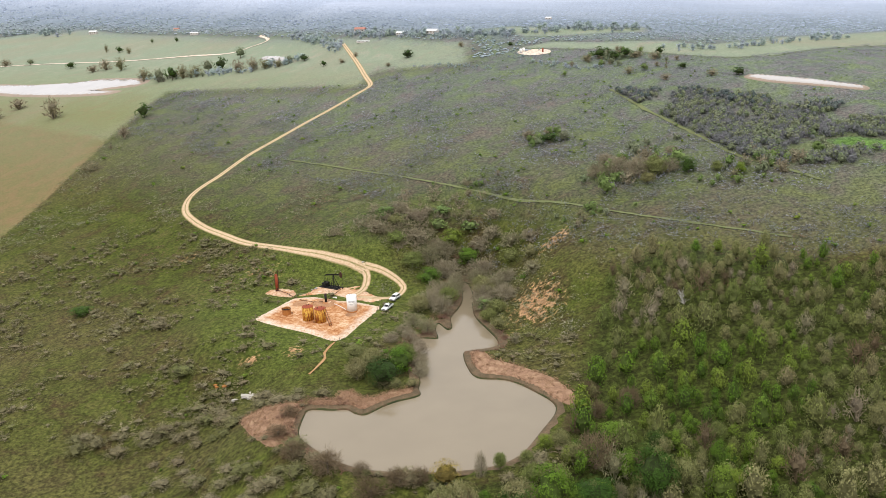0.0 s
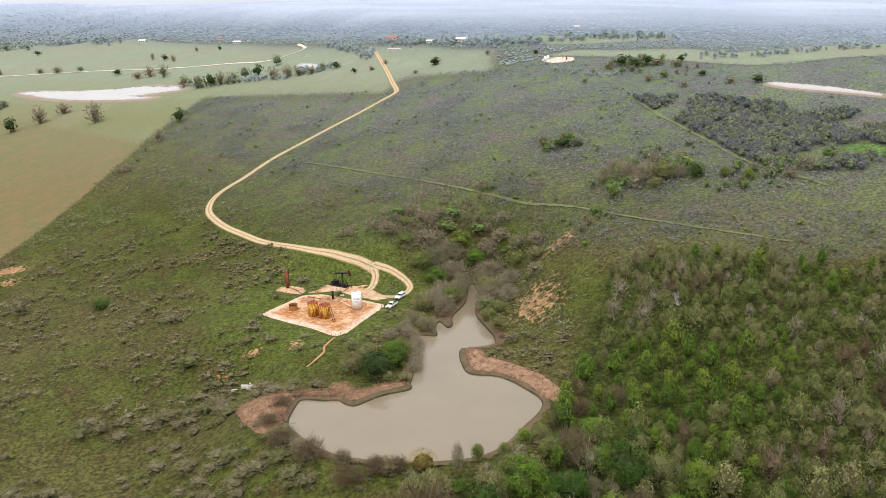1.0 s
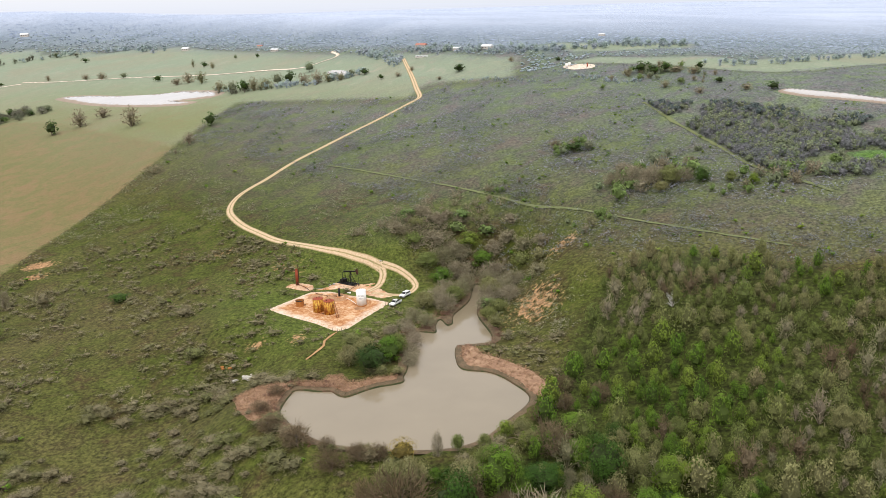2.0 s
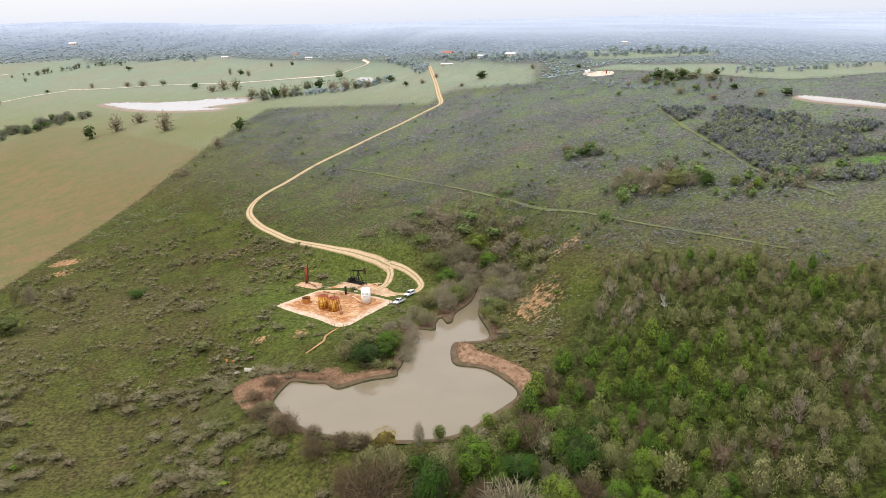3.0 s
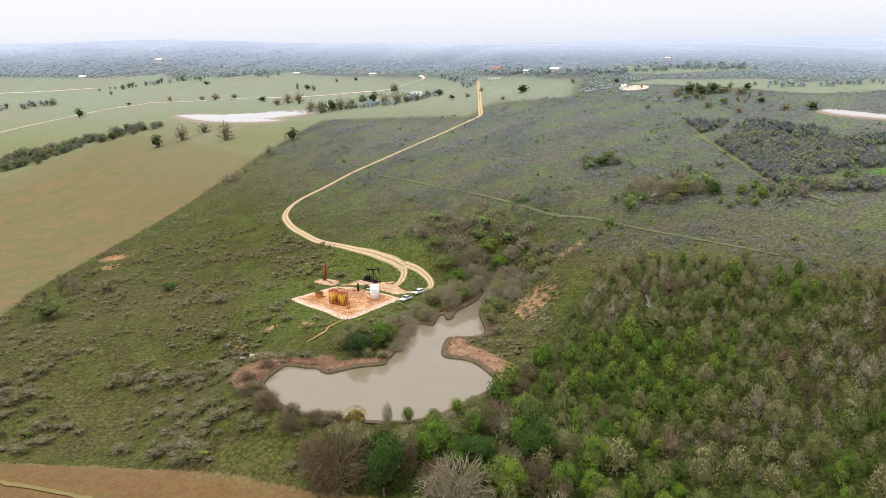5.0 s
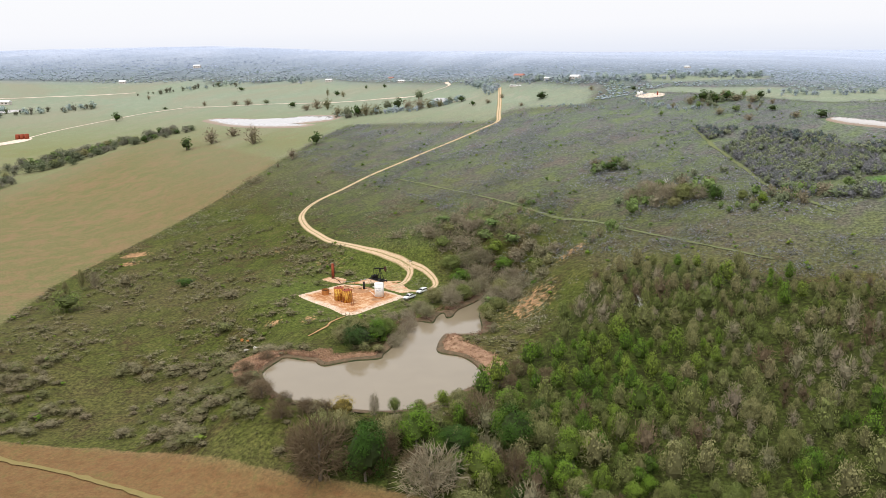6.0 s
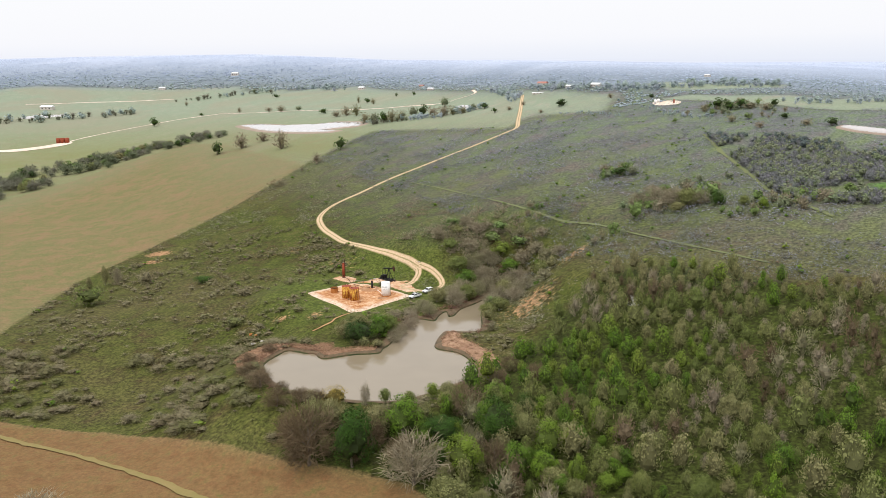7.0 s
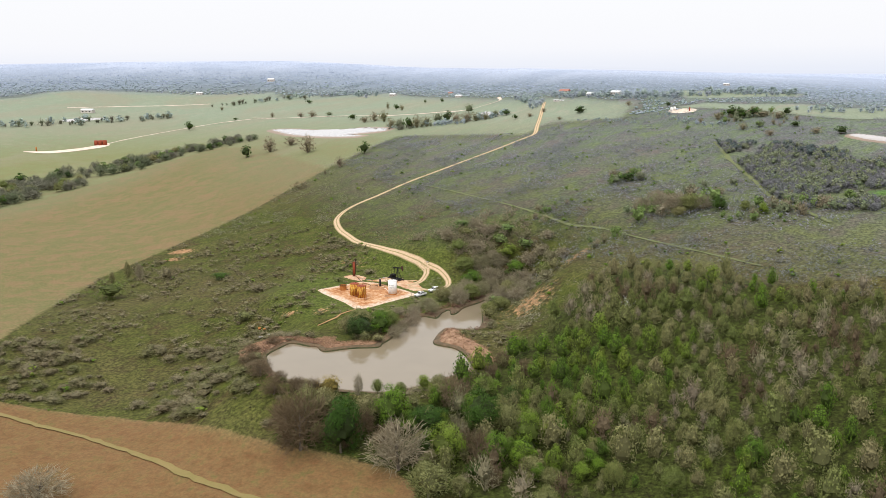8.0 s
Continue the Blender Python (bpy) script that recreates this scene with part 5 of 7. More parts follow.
def make_dam_fill():
    """Mixed trees that fill the belt between the pond and the tan field."""
    rs = np.random.RandomState(61)
    belt = [(-6.5, 159.3), (1.2, 153.2), (22.2, 152.2), (43.4, 147.6), (54.8, 140.6), (68.3, 146), (92.4, 149.8), (85.1, 168.7), (72.2, 194.6), (51.8, 191.8), (37.6, 177.7), (13.6, 171.5), (1.2, 168.6)]
    got = []
    while len(got) < 34:
        p = (rs.uniform(-5, 95), rs.uniform(126, 192))
        if inside(np.array([p[0]]), np.array([p[1]]), belt)[0] and all(np.hypot(p[0] - a, p[1] - b) > 4.2 for a, b in got):
            got.append(p)
    for a, b in got:
        east = a > 38
        kind = rs.choice(["spring", "olive", "bare", "brown", "dark"], p=[0.45, 0.30, 0.10, 0.05, 0.10] if east else [0.14, 0.34, 0.16, 0.32, 0.04])
        h = (4.0 + 2.5 * rs.rand()) * (1.0 if east else 0.85)
        make_plant(str(kind), a, b, h, h * (0.85 + 0.3 * rs.rand()), rs)


make_dam_fill()


def make_groves():
    """Small groves standing in the brush of the slope."""
    rs = np.random.RandomState(67)
    rows = ((88.9, 333.2, 11.9, 8.2, 26, 6.8), (61.3, 380.9, 7.9, 5.3, 14, 4.6), (120.2, 312.2, 13, 6.5, 16, 4.7), (143.8, 313.6, 14.9, 7.5, 22, 4.3), (103.1, 351.7, 10.9, 7.2, 8, 3.3), (32.6, 352.9, 16.2, 9, 12, 3.2), (69, 304.5, 11.2, 7.4, 12, 3.7), (111.5, 467.5, 13, 10.4, 34, 3.6), (132.4, 443.3, 7, 7, 12, 3))
    xs, ys, hs = [], [], []
    for cx, cy, rx, ry, n, size in rows:
        xs.append(cx + rx * rs.normal(size=n) * 0.7), ys.append(cy + ry * rs.normal(size=n) * 0.7), hs.append(size * (0.5 + 0.7 * rs.rand(n)))
    x, y, h = np.concatenate(xs), np.concatenate(ys), np.concatenate(hs)
    u = rs.rand(len(x))
    leaf = [full_crown(rs, 5, 7, 120, 0.080, core_shade=0.3) for _ in range(6)]
    twig = [bare_crown(rs, 160, 0.026, limbs=6) for _ in range(6)]
    # leafy groves use the leaf copies paled for haze
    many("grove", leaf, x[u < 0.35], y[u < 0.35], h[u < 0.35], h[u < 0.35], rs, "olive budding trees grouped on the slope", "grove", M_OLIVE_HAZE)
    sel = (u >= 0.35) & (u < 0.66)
    many("green_grove", leaf, x[sel], y[sel], h[sel], h[sel], rs, "fresh green trees grouped on the slope", "grove", M_SPRING_HAZE)
    sel = u >= 0.66
    many("bare_grove", twig, x[sel], y[sel], h[sel], h[sel], rs, "grey leafless trees grouped on the slope", "grove", M_BARE)


make_groves()


SOUTH_SHORE = [(-8, 178, 3.5, 4.5), (-2, 177, 4, 5), (4, 176.5, 4, 5), (33, 189, 5, 6), (38, 196, 5, 6), (42, 205, 4.5, 5.5), (-16, 182, 3.2, 4.5), (24, 175, 5, 6), (35, 182, 6, 6.5)]
place_trees(SOUTH_SHORE, "brown brown olive olive brown bare brown olive olive".split(), 15)


def make_reeds():
    """Tufts of flattened dead reeds on the brown margins."""
    rs = np.random.RandomState(77)
    xs, ys = [], []
    for poly in (REEDS_EAST, REEDS_NORTH, REEDS_WEST):
        q = np.array(poly)
        x, y = rs.uniform(q[:, 0].min() - 1, q[:, 0].max() + 1, 1500), rs.uniform(q[:, 1].min() - 1, q[:, 1].max() + 1, 1500)
        ok = (signed(x, y, poly) < 0.9 * rs.rand(1500)) & (signed(x, y, POND) > 0.9)
        xs.append(x[ok]), ys.append(y[ok])
    x, y = np.concatenate(xs), np.concatenate(ys)
    shapes = [twig_crown(rs, 26, 0.030, 4, 0.02, 0.55) for _ in range(8)]
    many("reeds", shapes, x, y, 0.35 + 0.5 * rs.rand(len(x)), 0.9 + 0.8 * rs.rand(len(x)), rs, "matted dead reeds on the pond margin", "reeds", M_STRAW, 0.28)


make_reeds()


CROWNS["bleached"] = [quad_mesh("crown", np.concatenate([limb_quads(RS, 16, 0.016, 0.05, 0.6), twig_crown(RS, 60, 0.011, 8, 0.05, 0.5)]), M_BLEACH) for _ in range(3)]


def make_snag(x, y, h, w, lean, turn, kind, label, seed, z=None):
    """A dead tree, leaning or fallen."""
    rs = np.random.RandomState(seed)
    ob = new("dead_tree")
    ob.matrix_basis = pose(x, y, (height(x, y) if z is None else z) - 0.1, 0, lean, turn)
    ob.scale = (w, w, h)
    new("crown", CROWNS[kind][rs.randint(3)]).parent = ob
    new("trunk", TRUNKS[rs.randint(4)]).parent = ob
    return tagged(ob, label, "dead tree", "dead trees")


make_snag(81.3, 243.7, 6.33, 5.84, 50, 100, "bleached", "bleached white dead tree sprawling in the woodland", 1)
make_snag(87.7, 349.3, 3.16, 3.16, 20, 40, "bleached", "bleached white dead tree standing in the grove", 2)
for k, (sx, sy, sh, lean, turn) in enumerate(((-2.2, 236, 6.0, 62, 10), (-2.6, 244, 6.5, 55, -15), (-2.4, 252, 7.0, 48, 5), (-1.8, 259, 5.5, 40, 20))):
    make_snag(sx, sy, sh, sh * 0.8, lean, turn, "bare", "bare dead tree leaning over the pond from its bank", 20 + k)

# ---- the distance: woods, tree lines, stock ponds, farmsteads ----
def canopy_dome(rs):
    """A low, uneven dome of treetops."""
    a = np.pi / 3 * (np.arange(6) + 0.5 * rs.rand(6))
    low = np.stack([0.5 * np.cos(a), 0.5 * np.sin(a), 0.0 * a], -1)
    high = np.stack([0.27 * np.cos(a), 0.27 * np.sin(a), 0.75 + 0.3 * rs.rand(6)], -1)
    side = [[low[k], low[(k + 1) % 6], high[(k + 1) % 6], high[k]] for k in range(6)]
    return np.array(side + [[high[0], high[1], high[2], high[3]], [high[3], high[4], high[5], high[0]]])


def make_far_woods():
    """Woods that fill the land from the far fields to the skyline."""
    rs = np.random.RandomState(71)
    n = 95000
    b = np.radians(rs.uniform(-52, 32, n))
    d = 480 * np.exp(rs.rand(n) * np.log(2600 / 480))
    x, y = 60 + d * np.sin(b), -32 + d * np.cos(b)
    q = sink(x, y)
    c = clumps(x, y, 0.012, 1.0)
    keep = (q < 62) & (q > 0.5) & (c > -0.62 + 0.2 * rs.rand(n))
    for poly, gap in ((FAR_FIELD, 3), (EAST_FIELD, 1.5), (RIDGE_FIELD, 1), (BRUSH, 1), (TAN_FIELD, 2), (HILL_BRUSH, 1), (FAR_WOOD, 1)):
        keep &= signed(x, y, poly) > gap
    x, y, q, d = x[keep], y[keep], q[keep], d[keep]
    s = np.maximum(q, 5) * d / 104000
    h = s * (2.6 + 2.6 * rs.rand(len(x)) ** 2)
    w = s * (7.0 + 4.5 * rs.rand(len(x)))
    shapes = [foliage_mass(rs, 3, 6, 0.2, 0.95, 0.4, 6) for _ in range(14)]
    domes = [canopy_dome(rs) for _ in range(14)]
    # depth below the skyline picks how much haze the tree colour holds
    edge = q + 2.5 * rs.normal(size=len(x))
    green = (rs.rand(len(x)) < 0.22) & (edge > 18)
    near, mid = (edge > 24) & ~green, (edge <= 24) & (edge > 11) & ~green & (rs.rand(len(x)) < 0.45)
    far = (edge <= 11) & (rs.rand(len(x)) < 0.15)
    many("wood_margin", shapes, x[near], y[near], h[near] * 1.05, w[near] * 0.95, rs, "haze-tinted grey-green woods behind the far pastures", "woods", M_NEARWOOD)
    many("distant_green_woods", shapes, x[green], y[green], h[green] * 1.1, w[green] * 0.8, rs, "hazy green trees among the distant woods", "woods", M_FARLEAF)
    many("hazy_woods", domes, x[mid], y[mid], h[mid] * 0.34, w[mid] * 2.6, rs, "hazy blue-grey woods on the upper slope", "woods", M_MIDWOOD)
    many("distant_woods", domes, x[far], y[far], h[far] * 0.22, w[far] * 3.6, rs, "woods tinted haze blue, stretching to the skyline", "woods", M_FARWOOD)
    print("far", len(x))


make_far_woods()


def make_east_wood():
    """The mixed cedar and grey wood beyond the fence line."""
    rs = np.random.RandomState(81)
    n = 12000
    x, y = rs.uniform(90, 290, n), rs.uniform(300, 425, n)
    s = shrink(x, y)
    keep = (signed(x, y, FAR_WOOD) < 0) & (clumps(x, y, 0.045, 4.0) > -0.28 + 0.3 * rs.rand(n)) & (signed(x, y, GREEN_FIELD) > 1)
    x, y, s = x[keep], y[keep], s[keep]
    h = s * (4.2 + 3.2 * rs.rand(len(x)))
    u = rs.rand(len(x)) + 0.5 * clumps(x, y, 0.02, 7.0)
    cedar = (np.abs(signed(x, y, FAR_WOOD)) < 9) & (y + 0.81 * x > 488) & (rs.rand(len(x)) < 0.35)
    leaf = [full_crown(rs, 4, 7, 44, 0.10, core_shade=0.15) for _ in range(8)]
    twig = [hearted(foliage_mass(rs, 3, 6, 0.3, 0.5, 0.5, 10), np.concatenate([fine_twigs(rs, 60, 0.024, 0.3, 0.5), twig_crown(rs, 50, 0.022, 5, 0.04, 0.5)]), 0.12) for _ in range(8)]
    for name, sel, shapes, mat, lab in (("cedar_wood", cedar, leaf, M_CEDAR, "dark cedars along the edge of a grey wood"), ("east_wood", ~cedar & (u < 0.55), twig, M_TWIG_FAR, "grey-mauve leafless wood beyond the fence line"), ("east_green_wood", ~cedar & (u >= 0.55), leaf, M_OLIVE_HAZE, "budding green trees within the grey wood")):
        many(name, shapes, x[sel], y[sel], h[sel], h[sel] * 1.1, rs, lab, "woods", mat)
    print("east", len(x))


make_east_wood()

FAR_OAKS_A = [(-444.8, 1026.8, 6.9, 11), (-412.1, 996.4, 8.1, 13.4), (-377.6, 972.9, 6.5, 11.7), (-310.9, 894.3, 7.2, 9.5), (-263.5, 846.5, 11.3, 14.7), (-244.3, 825.6, 12.1, 13.2), (-275.5, 847.3, 6.8, 12.5), (-202.7, 742.2, 9.9, 12.9), (-184.7, 718.5, 11.5, 12.5), (-172.8, 710.1, 10.7, 11.4), (-164, 705.9, 11.5, 11.3), (-152.4, 699.5, 10.3, 12.1), (-144.4, 706.7, 10.4, 11.3), (-131.9, 696.6, 10.1, 11), (-115.2, 667.9, 9.7, 11.5), (-103.3, 658.3, 9.6, 11.3), (-93.5, 651.5, 7.7, 10.3), (-82.9, 644, 5.9, 8.5), (-75.1, 645.1, 6, 8.5), (-64, 636.3, 5, 7.5)]
FAR_OAKS_B = [(-48.3, 602.4, 4, 4.8), (-36, 596.2, 3.2, 5.5), (-121.9, 726.6, 9.5, 11.5), (-522.4, 1205.2, 6.5, 11.3), (-586.4, 1098.7, 4.4, 7.4), (-624.6, 1039.5, 12.9, 14.4), (-514.1, 1076.3, 7.3, 7.3), (-687.4, 1224.6, 6.7, 6.7), (-296.3, 965.6, 8.9, 5.1), (-278.4, 947.7, 6.3, 8.8), (-262.4, 923.7, 7.3, 6.1), (-248.4, 963.8, 5, 5), (-215.5, 928, 4.9, 4.9), (6.6, 561.4, 5.1, 8.8), (67, 533.4, 2.8, 4.1), (39.6, 556.7, 3.6, 5), (-26.8, 601.1, 3.2, 4), (-5.6, 554.3, 2.4, 4.9)]
FAR_OAKS_C = [(107, 471.5, 6, 10.3), (117.7, 463.8, 5.3, 8.9), (99.1, 471, 4.2, 7.2), (122.2, 459.8, 4.1, 8.8), (134, 458.6, 4.1, 5.3), (137.2, 429.2, 3.3, 4.9), (120.7, 437, 3.9, 6.2), (112.7, 436.5, 3.9, 6.2), (156.5, 406.4, 4.1, 6.7), (125.6, 417.7, 3.3, 5.9), (145.9, 412.1, 3.1, 6.3), (111.5, 463.4, 5.2, 7.8), (129.5, 450.8, 4.4, 7)]
place_trees(FAR_OAKS_A, ["bare", "bare", "olive", "dark", "bare", "bare", "bare", "bare", "olive", "dark"] * 2, 12)
place_trees(FAR_OAKS_B, ["dark", "bare", "olive", "dark", "dark", "dark", "bare", "bare", "bare"] * 2, 13)
place_trees(FAR_OAKS_C, ["dark", "dark", "bare", "bare", "dark", "dark", "spring", "bare", "dark", "bare", "bare", "dark", "bare"], 14)


def far_lines():
    """Tree lines and hedges crossing the far fields."""
    rs = np.random.RandomState(91)
    rows = (([(-203.6, 741.3), (-124.6, 676.1), (-66.5, 639.4)], 70, 6.7, 5.1), ([(-968, 1038.8), (-877.9, 1100.3), (-750.3, 1174.5)], 60, 18.2, 10.2), ([(-80.1, 736.6), (-53.6, 679), (-38.6, 635.8)], 60, 4.9, 4.9), ([(-36.5, 680), (-4.2, 628), (26.9, 601.3)], 90, 6.4, 3.6), ([(26.9, 595.7), (59.4, 568.4), (93.6, 549.4), (139.6, 522.6)], 150, 5.9, 3.8), ([(64.5, 512.2), (83.5, 475.1), (102.8, 453.9)], 40, 2.6, 2.2), ([(10.2, 538.7), (27.9, 525.8), (51, 499.7)], 50, 1.7, 1.3), ([(-729.6, 1271), (-545.1, 1303.7), (-403.4, 1191.4)], 60, 15.6, 8.9), ([(138.6, 470.5), (178.5, 454.3), (260.4, 515.8)], 60, 3.8, 3.5))
    xs, ys, hs = [], [], []
    for line, n, spread, size in rows:
        p = smooth_line(line, 2)
        k = rs.randint(len(p), size=n)
        q = p[k] + rs.normal(size=(n, 2)) * spread * 0.6
        xs.append(q[:, 0]), ys.append(q[:, 1]), hs.append(size * (0.5 + 0.7 * rs.rand(n)))
    x, y, h = np.concatenate(xs), np.concatenate(ys), np.concatenate(hs)
    g = rs.rand(len(x)) < 0.3
    high = rolling(x, y) > 44
    twig = [bare_crown(rs, 40, 0.032, limbs=4) for _ in range(8)]
    a, b = ~g & ~high, ~g & high
    many("tree_line", twig, x[a], y[a], h[a], h[a] * 1.25, rs, "grey leafless tree lines between pale green fields", "tree line", M_HEDGE)
    # high tree lines and green ones carry haze in their leaf colour
    many("far_tree_line", twig, x[b], y[b], h[b], h[b] * 1.25, rs, "haze-tinted grey-green tree lines on the far ridge", "tree line", M_NEARWOOD)
    many("green_tree_line", [full_crown(rs, 4, 6, 50, 0.12, core_shade=0.2) for _ in range(8)], x[g], y[g], h[g], h[g] * 1.2, rs, "haze-dulled green trees in the far tree lines", "tree line", M_FARLEAF)


far_lines()


def sheet_on_land(name, poly, mat, lift, label, category):
    loop = smooth_loop(poly, 5)
    if category == "pond":
        return tagged(draped(name, poly, mat, lift, step=1.5 if max(b for a, b in poly) < 450 else 4.0), label, category, kind="structure")
    z = None
    bm = bmesh.new()
    ring = [bm.verts.new((a, b, (land(np.array([a]), np.array([b]))[0] if z is None else z) + lift)) for a, b in loop]
    f = bm.faces.new(ring)
    bmesh.ops.triangulate(bm, faces=[f])
    for g in bm.faces:
        if g.normal.z < 0:
            g.normal_flip()
    me = bpy.data.meshes.new(name)
    bm.to_mesh(me)
    bm.free()
    me.materials.append(mat)
    return tagged(new(name, me), label, category, kind="structure")


FAR_POND = [(-409.7, 880.6), (-348.1, 809.5), (-302.7, 769), (-255.5, 734), (-215.8, 711.3), (-250, 747.5), (-201.5, 724.7), (-210.6, 752.2), (-251.7, 791.7), (-276.6, 797.8), (-322.8, 823.6), (-366.7, 857.6)]
M_MUD = surface("brown_mud", [(0.3, (0.22, 0.17, 0.13)), (0.7, (0.32, 0.25, 0.19))], 0.08, 0.9, local=False)
sheet_on_land("mud_margin", offset_loop(smooth_loop(FAR_POND, 3), 4.0), M_MUD, 0.45, "brown mud margin round a stock pond", "pond")
sheet_on_land("mud_margin", offset_loop(smooth_loop(EAST_POND, 3), 1.2), M_MUD, 0.40, "brown mud margin round a narrow pond", "pond")
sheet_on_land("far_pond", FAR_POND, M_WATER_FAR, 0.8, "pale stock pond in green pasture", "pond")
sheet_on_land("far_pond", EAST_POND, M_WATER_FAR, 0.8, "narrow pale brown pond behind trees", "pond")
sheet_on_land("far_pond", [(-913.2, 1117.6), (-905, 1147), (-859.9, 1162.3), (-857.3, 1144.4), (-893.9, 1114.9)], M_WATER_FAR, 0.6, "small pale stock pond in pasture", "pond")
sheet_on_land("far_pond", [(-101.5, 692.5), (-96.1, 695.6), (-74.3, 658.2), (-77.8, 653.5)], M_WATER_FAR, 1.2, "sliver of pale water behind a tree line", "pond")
M_CHALK = surface("pale_caliche", [(0.3, (0.50, 0.36, 0.25)), (0.6, (0.72, 0.62, 0.52))], 0.1, 0.95, local=False)
sheet_on_land("far_well_pad", [(68.8, 514.4), (74.8, 504.8), (84.2, 501.1), (85, 508.2), (76.4, 516.6), (70.5, 519.2)], M_CHALK, 0.25, "pale caliche pad of a distant well", "well pad")
sheet_on_land("west_well_pad", [(-773.9, 886.6), (-722.4, 878.5), (-687.6, 910.6), (-680.4, 937.3), (-700.4, 958.1), (-710.7, 925.2), (-739.2, 895.3)], M_CHALK, 0.35, "orange-white caliche pad of a distant tank battery", "well pad")


def far_track(name, pts, width, label, mat):
    line = smooth_line(pts, 3 if width < 4 else 6)
    t = np.gradient(line, axis=0)
    t /= np.linalg.norm(t, axis=1, keepdims=True)
    nrm = np.stack([-t[:, 1], t[:, 0]], -1)
    wav = [np.array([noise.noise((a * 0.21, b * 0.21, k)) for a, b in line])[:, None] for k in (1.0, 5.0)]
    v = np.concatenate([line + nrm * width * (0.5 + 0.55 * wav[0]), line - nrm * width * (0.5 + 0.55 * wav[1])])
    z = land(v[:, 0], v[:, 1]) + 0.3
    n = len(line)
    faces = [(k, k + 1, n + k + 1, n + k) for k in range(n - 1)]
    me = mesh_of(name, np.column_stack([v, z]), faces, mat)
    return tagged(new(name, me), label, "track", kind="structure")


M_FIELDTRACK = surface("olive_wheel_track", [(0.3, (0.175, 0.150, 0.046)), (0.6, (0.220, 0.165, 0.062))], 0.3, 0.95, local=False)
M_TRACK = surface("worn_grass_track", [(0.3, (0.115, 0.135, 0.052)), (0.6, (0.150, 0.165, 0.070))], 0.15, 0.95, local=False)
M_SOIL = surface("orange_soil", [(0.3, (0.30, 0.165, 0.070)), (0.7, (0.44, 0.27, 0.13))], 0.4, 0.95, local=False)
far_track("track", [(-115.8, 803.1), (-104.7, 766.3), (-118.1, 762.3), (-139.6, 767.5), (-201.8, 835.7), (-327.3, 933.9), (-558.3, 1099.1)], 2.6, "pale dirt track crossing the far pasture", M_CHALK)
far_track("track", [(-700.6, 924), (-691.6, 990.4), (-662.4, 1042.2), (-611, 1083.9), (-553, 1086.7)], 4.0, "pale dirt track to the distant tank battery", M_CHALK)
far_track("track", [(-992.6, 1227.8), (-891.3, 1268.4), (-755.2, 1298.3)], 4.0, "pale dirt lane across far pasture", M_CHALK)
far_track("track", [(-62, 446), (-36, 419), (-7, 387), (16, 362), (36, 346), (55, 329), (74, 307), (100, 284), (123, 265)], 0.9, "faint grassy trail through the brush", M_TRACK)
far_track("track", [(99.6, 420), (108.3, 385.3), (118, 354.9), (126.2, 328.2), (138, 309.2), (146, 296)], 1.5, "mown grassy fence line along the wood", M_TRACK)
far_track("track", [(-160, 172), (-111.3, 166.1), (-95.3, 163.6), (-71.3, 158.7), (-40.3, 147.4), (-17.6, 138.5), (0.8, 133.3), (20, 126)], 2.0, "green wheel track across the tan field", M_FIELDTRACK)
far_track("track", [(29.1, 134.5), (39.6, 138.4), (52, 137.1), (62.1, 135.4), (78.3, 139.3)], 0.5, "thin bare dirt path under the trees", M_SOIL)
far_track("track", [(-26.5, 263), (-28.3, 259), (-29.3, 254.5), (-29.2, 250.5), (-31, 246.5), (-33.5, 243)], 0.8, "thin orange dirt path in grass", M_SOIL)

# ---- helpers for built things ----
def box(bm, x0, y0, z0, x1, y1, z1, bev=0.0):
    r = bmesh.ops.create_cube(bm, size=1.0)
    for v in r["verts"]:
        v.co = Vector(((x0 + x1) / 2 + v.co.x * (x1 - x0), (y0 + y1) / 2 + v.co.y * (y1 - y0), (z0 + z1) / 2 + v.co.z * (z1 - z0)))
    if bev:
        es = {e for v in r["verts"] for e in v.link_edges}
        bmesh.ops.bevel(bm, geom=list(es), offset=bev, segments=2, affect="EDGES")


def cyl(bm, p0, p1, r0, r1=None, sides=16, caps=True):
    p0, p1 = Vector(p0), Vector(p1)
    r1 = r0 if r1 is None else r1
    m = Matrix.Translation((p0 + p1) / 2) @ (p1 - p0).to_track_quat("Z", "Y").to_matrix().to_4x4()
    bmesh.ops.create_cone(bm, cap_ends=caps, segments=sides, radius1=r0, radius2=r1, depth=(p1 - p0).length, matrix=m)


def part(name, bm, material, parent, label="", smooth=False):
    me = bpy.data.meshes.new(name)
    bmesh.ops.recalc_face_normals(bm, faces=bm.faces[:])
    bm.to_mesh(me)
    bm.free()
    me.materials.append(material)
    if smooth:
        for f in me.polygons:
            f.use_smooth = len(f.vertices) == 4
    ob = new(name, me)
    ob.parent = parent
    if label:
        ob["label"] = label
    return ob


def stand(name, x, y, turn, label, category, group="", z=None):
    ob = new(name)
    ob.empty_display_size = 0.3
    ob.matrix_basis = pose(x, y, height(x, y) + 0.1 if z is None else z, 0, 0, turn)
    return tagged(ob, label, category, group)


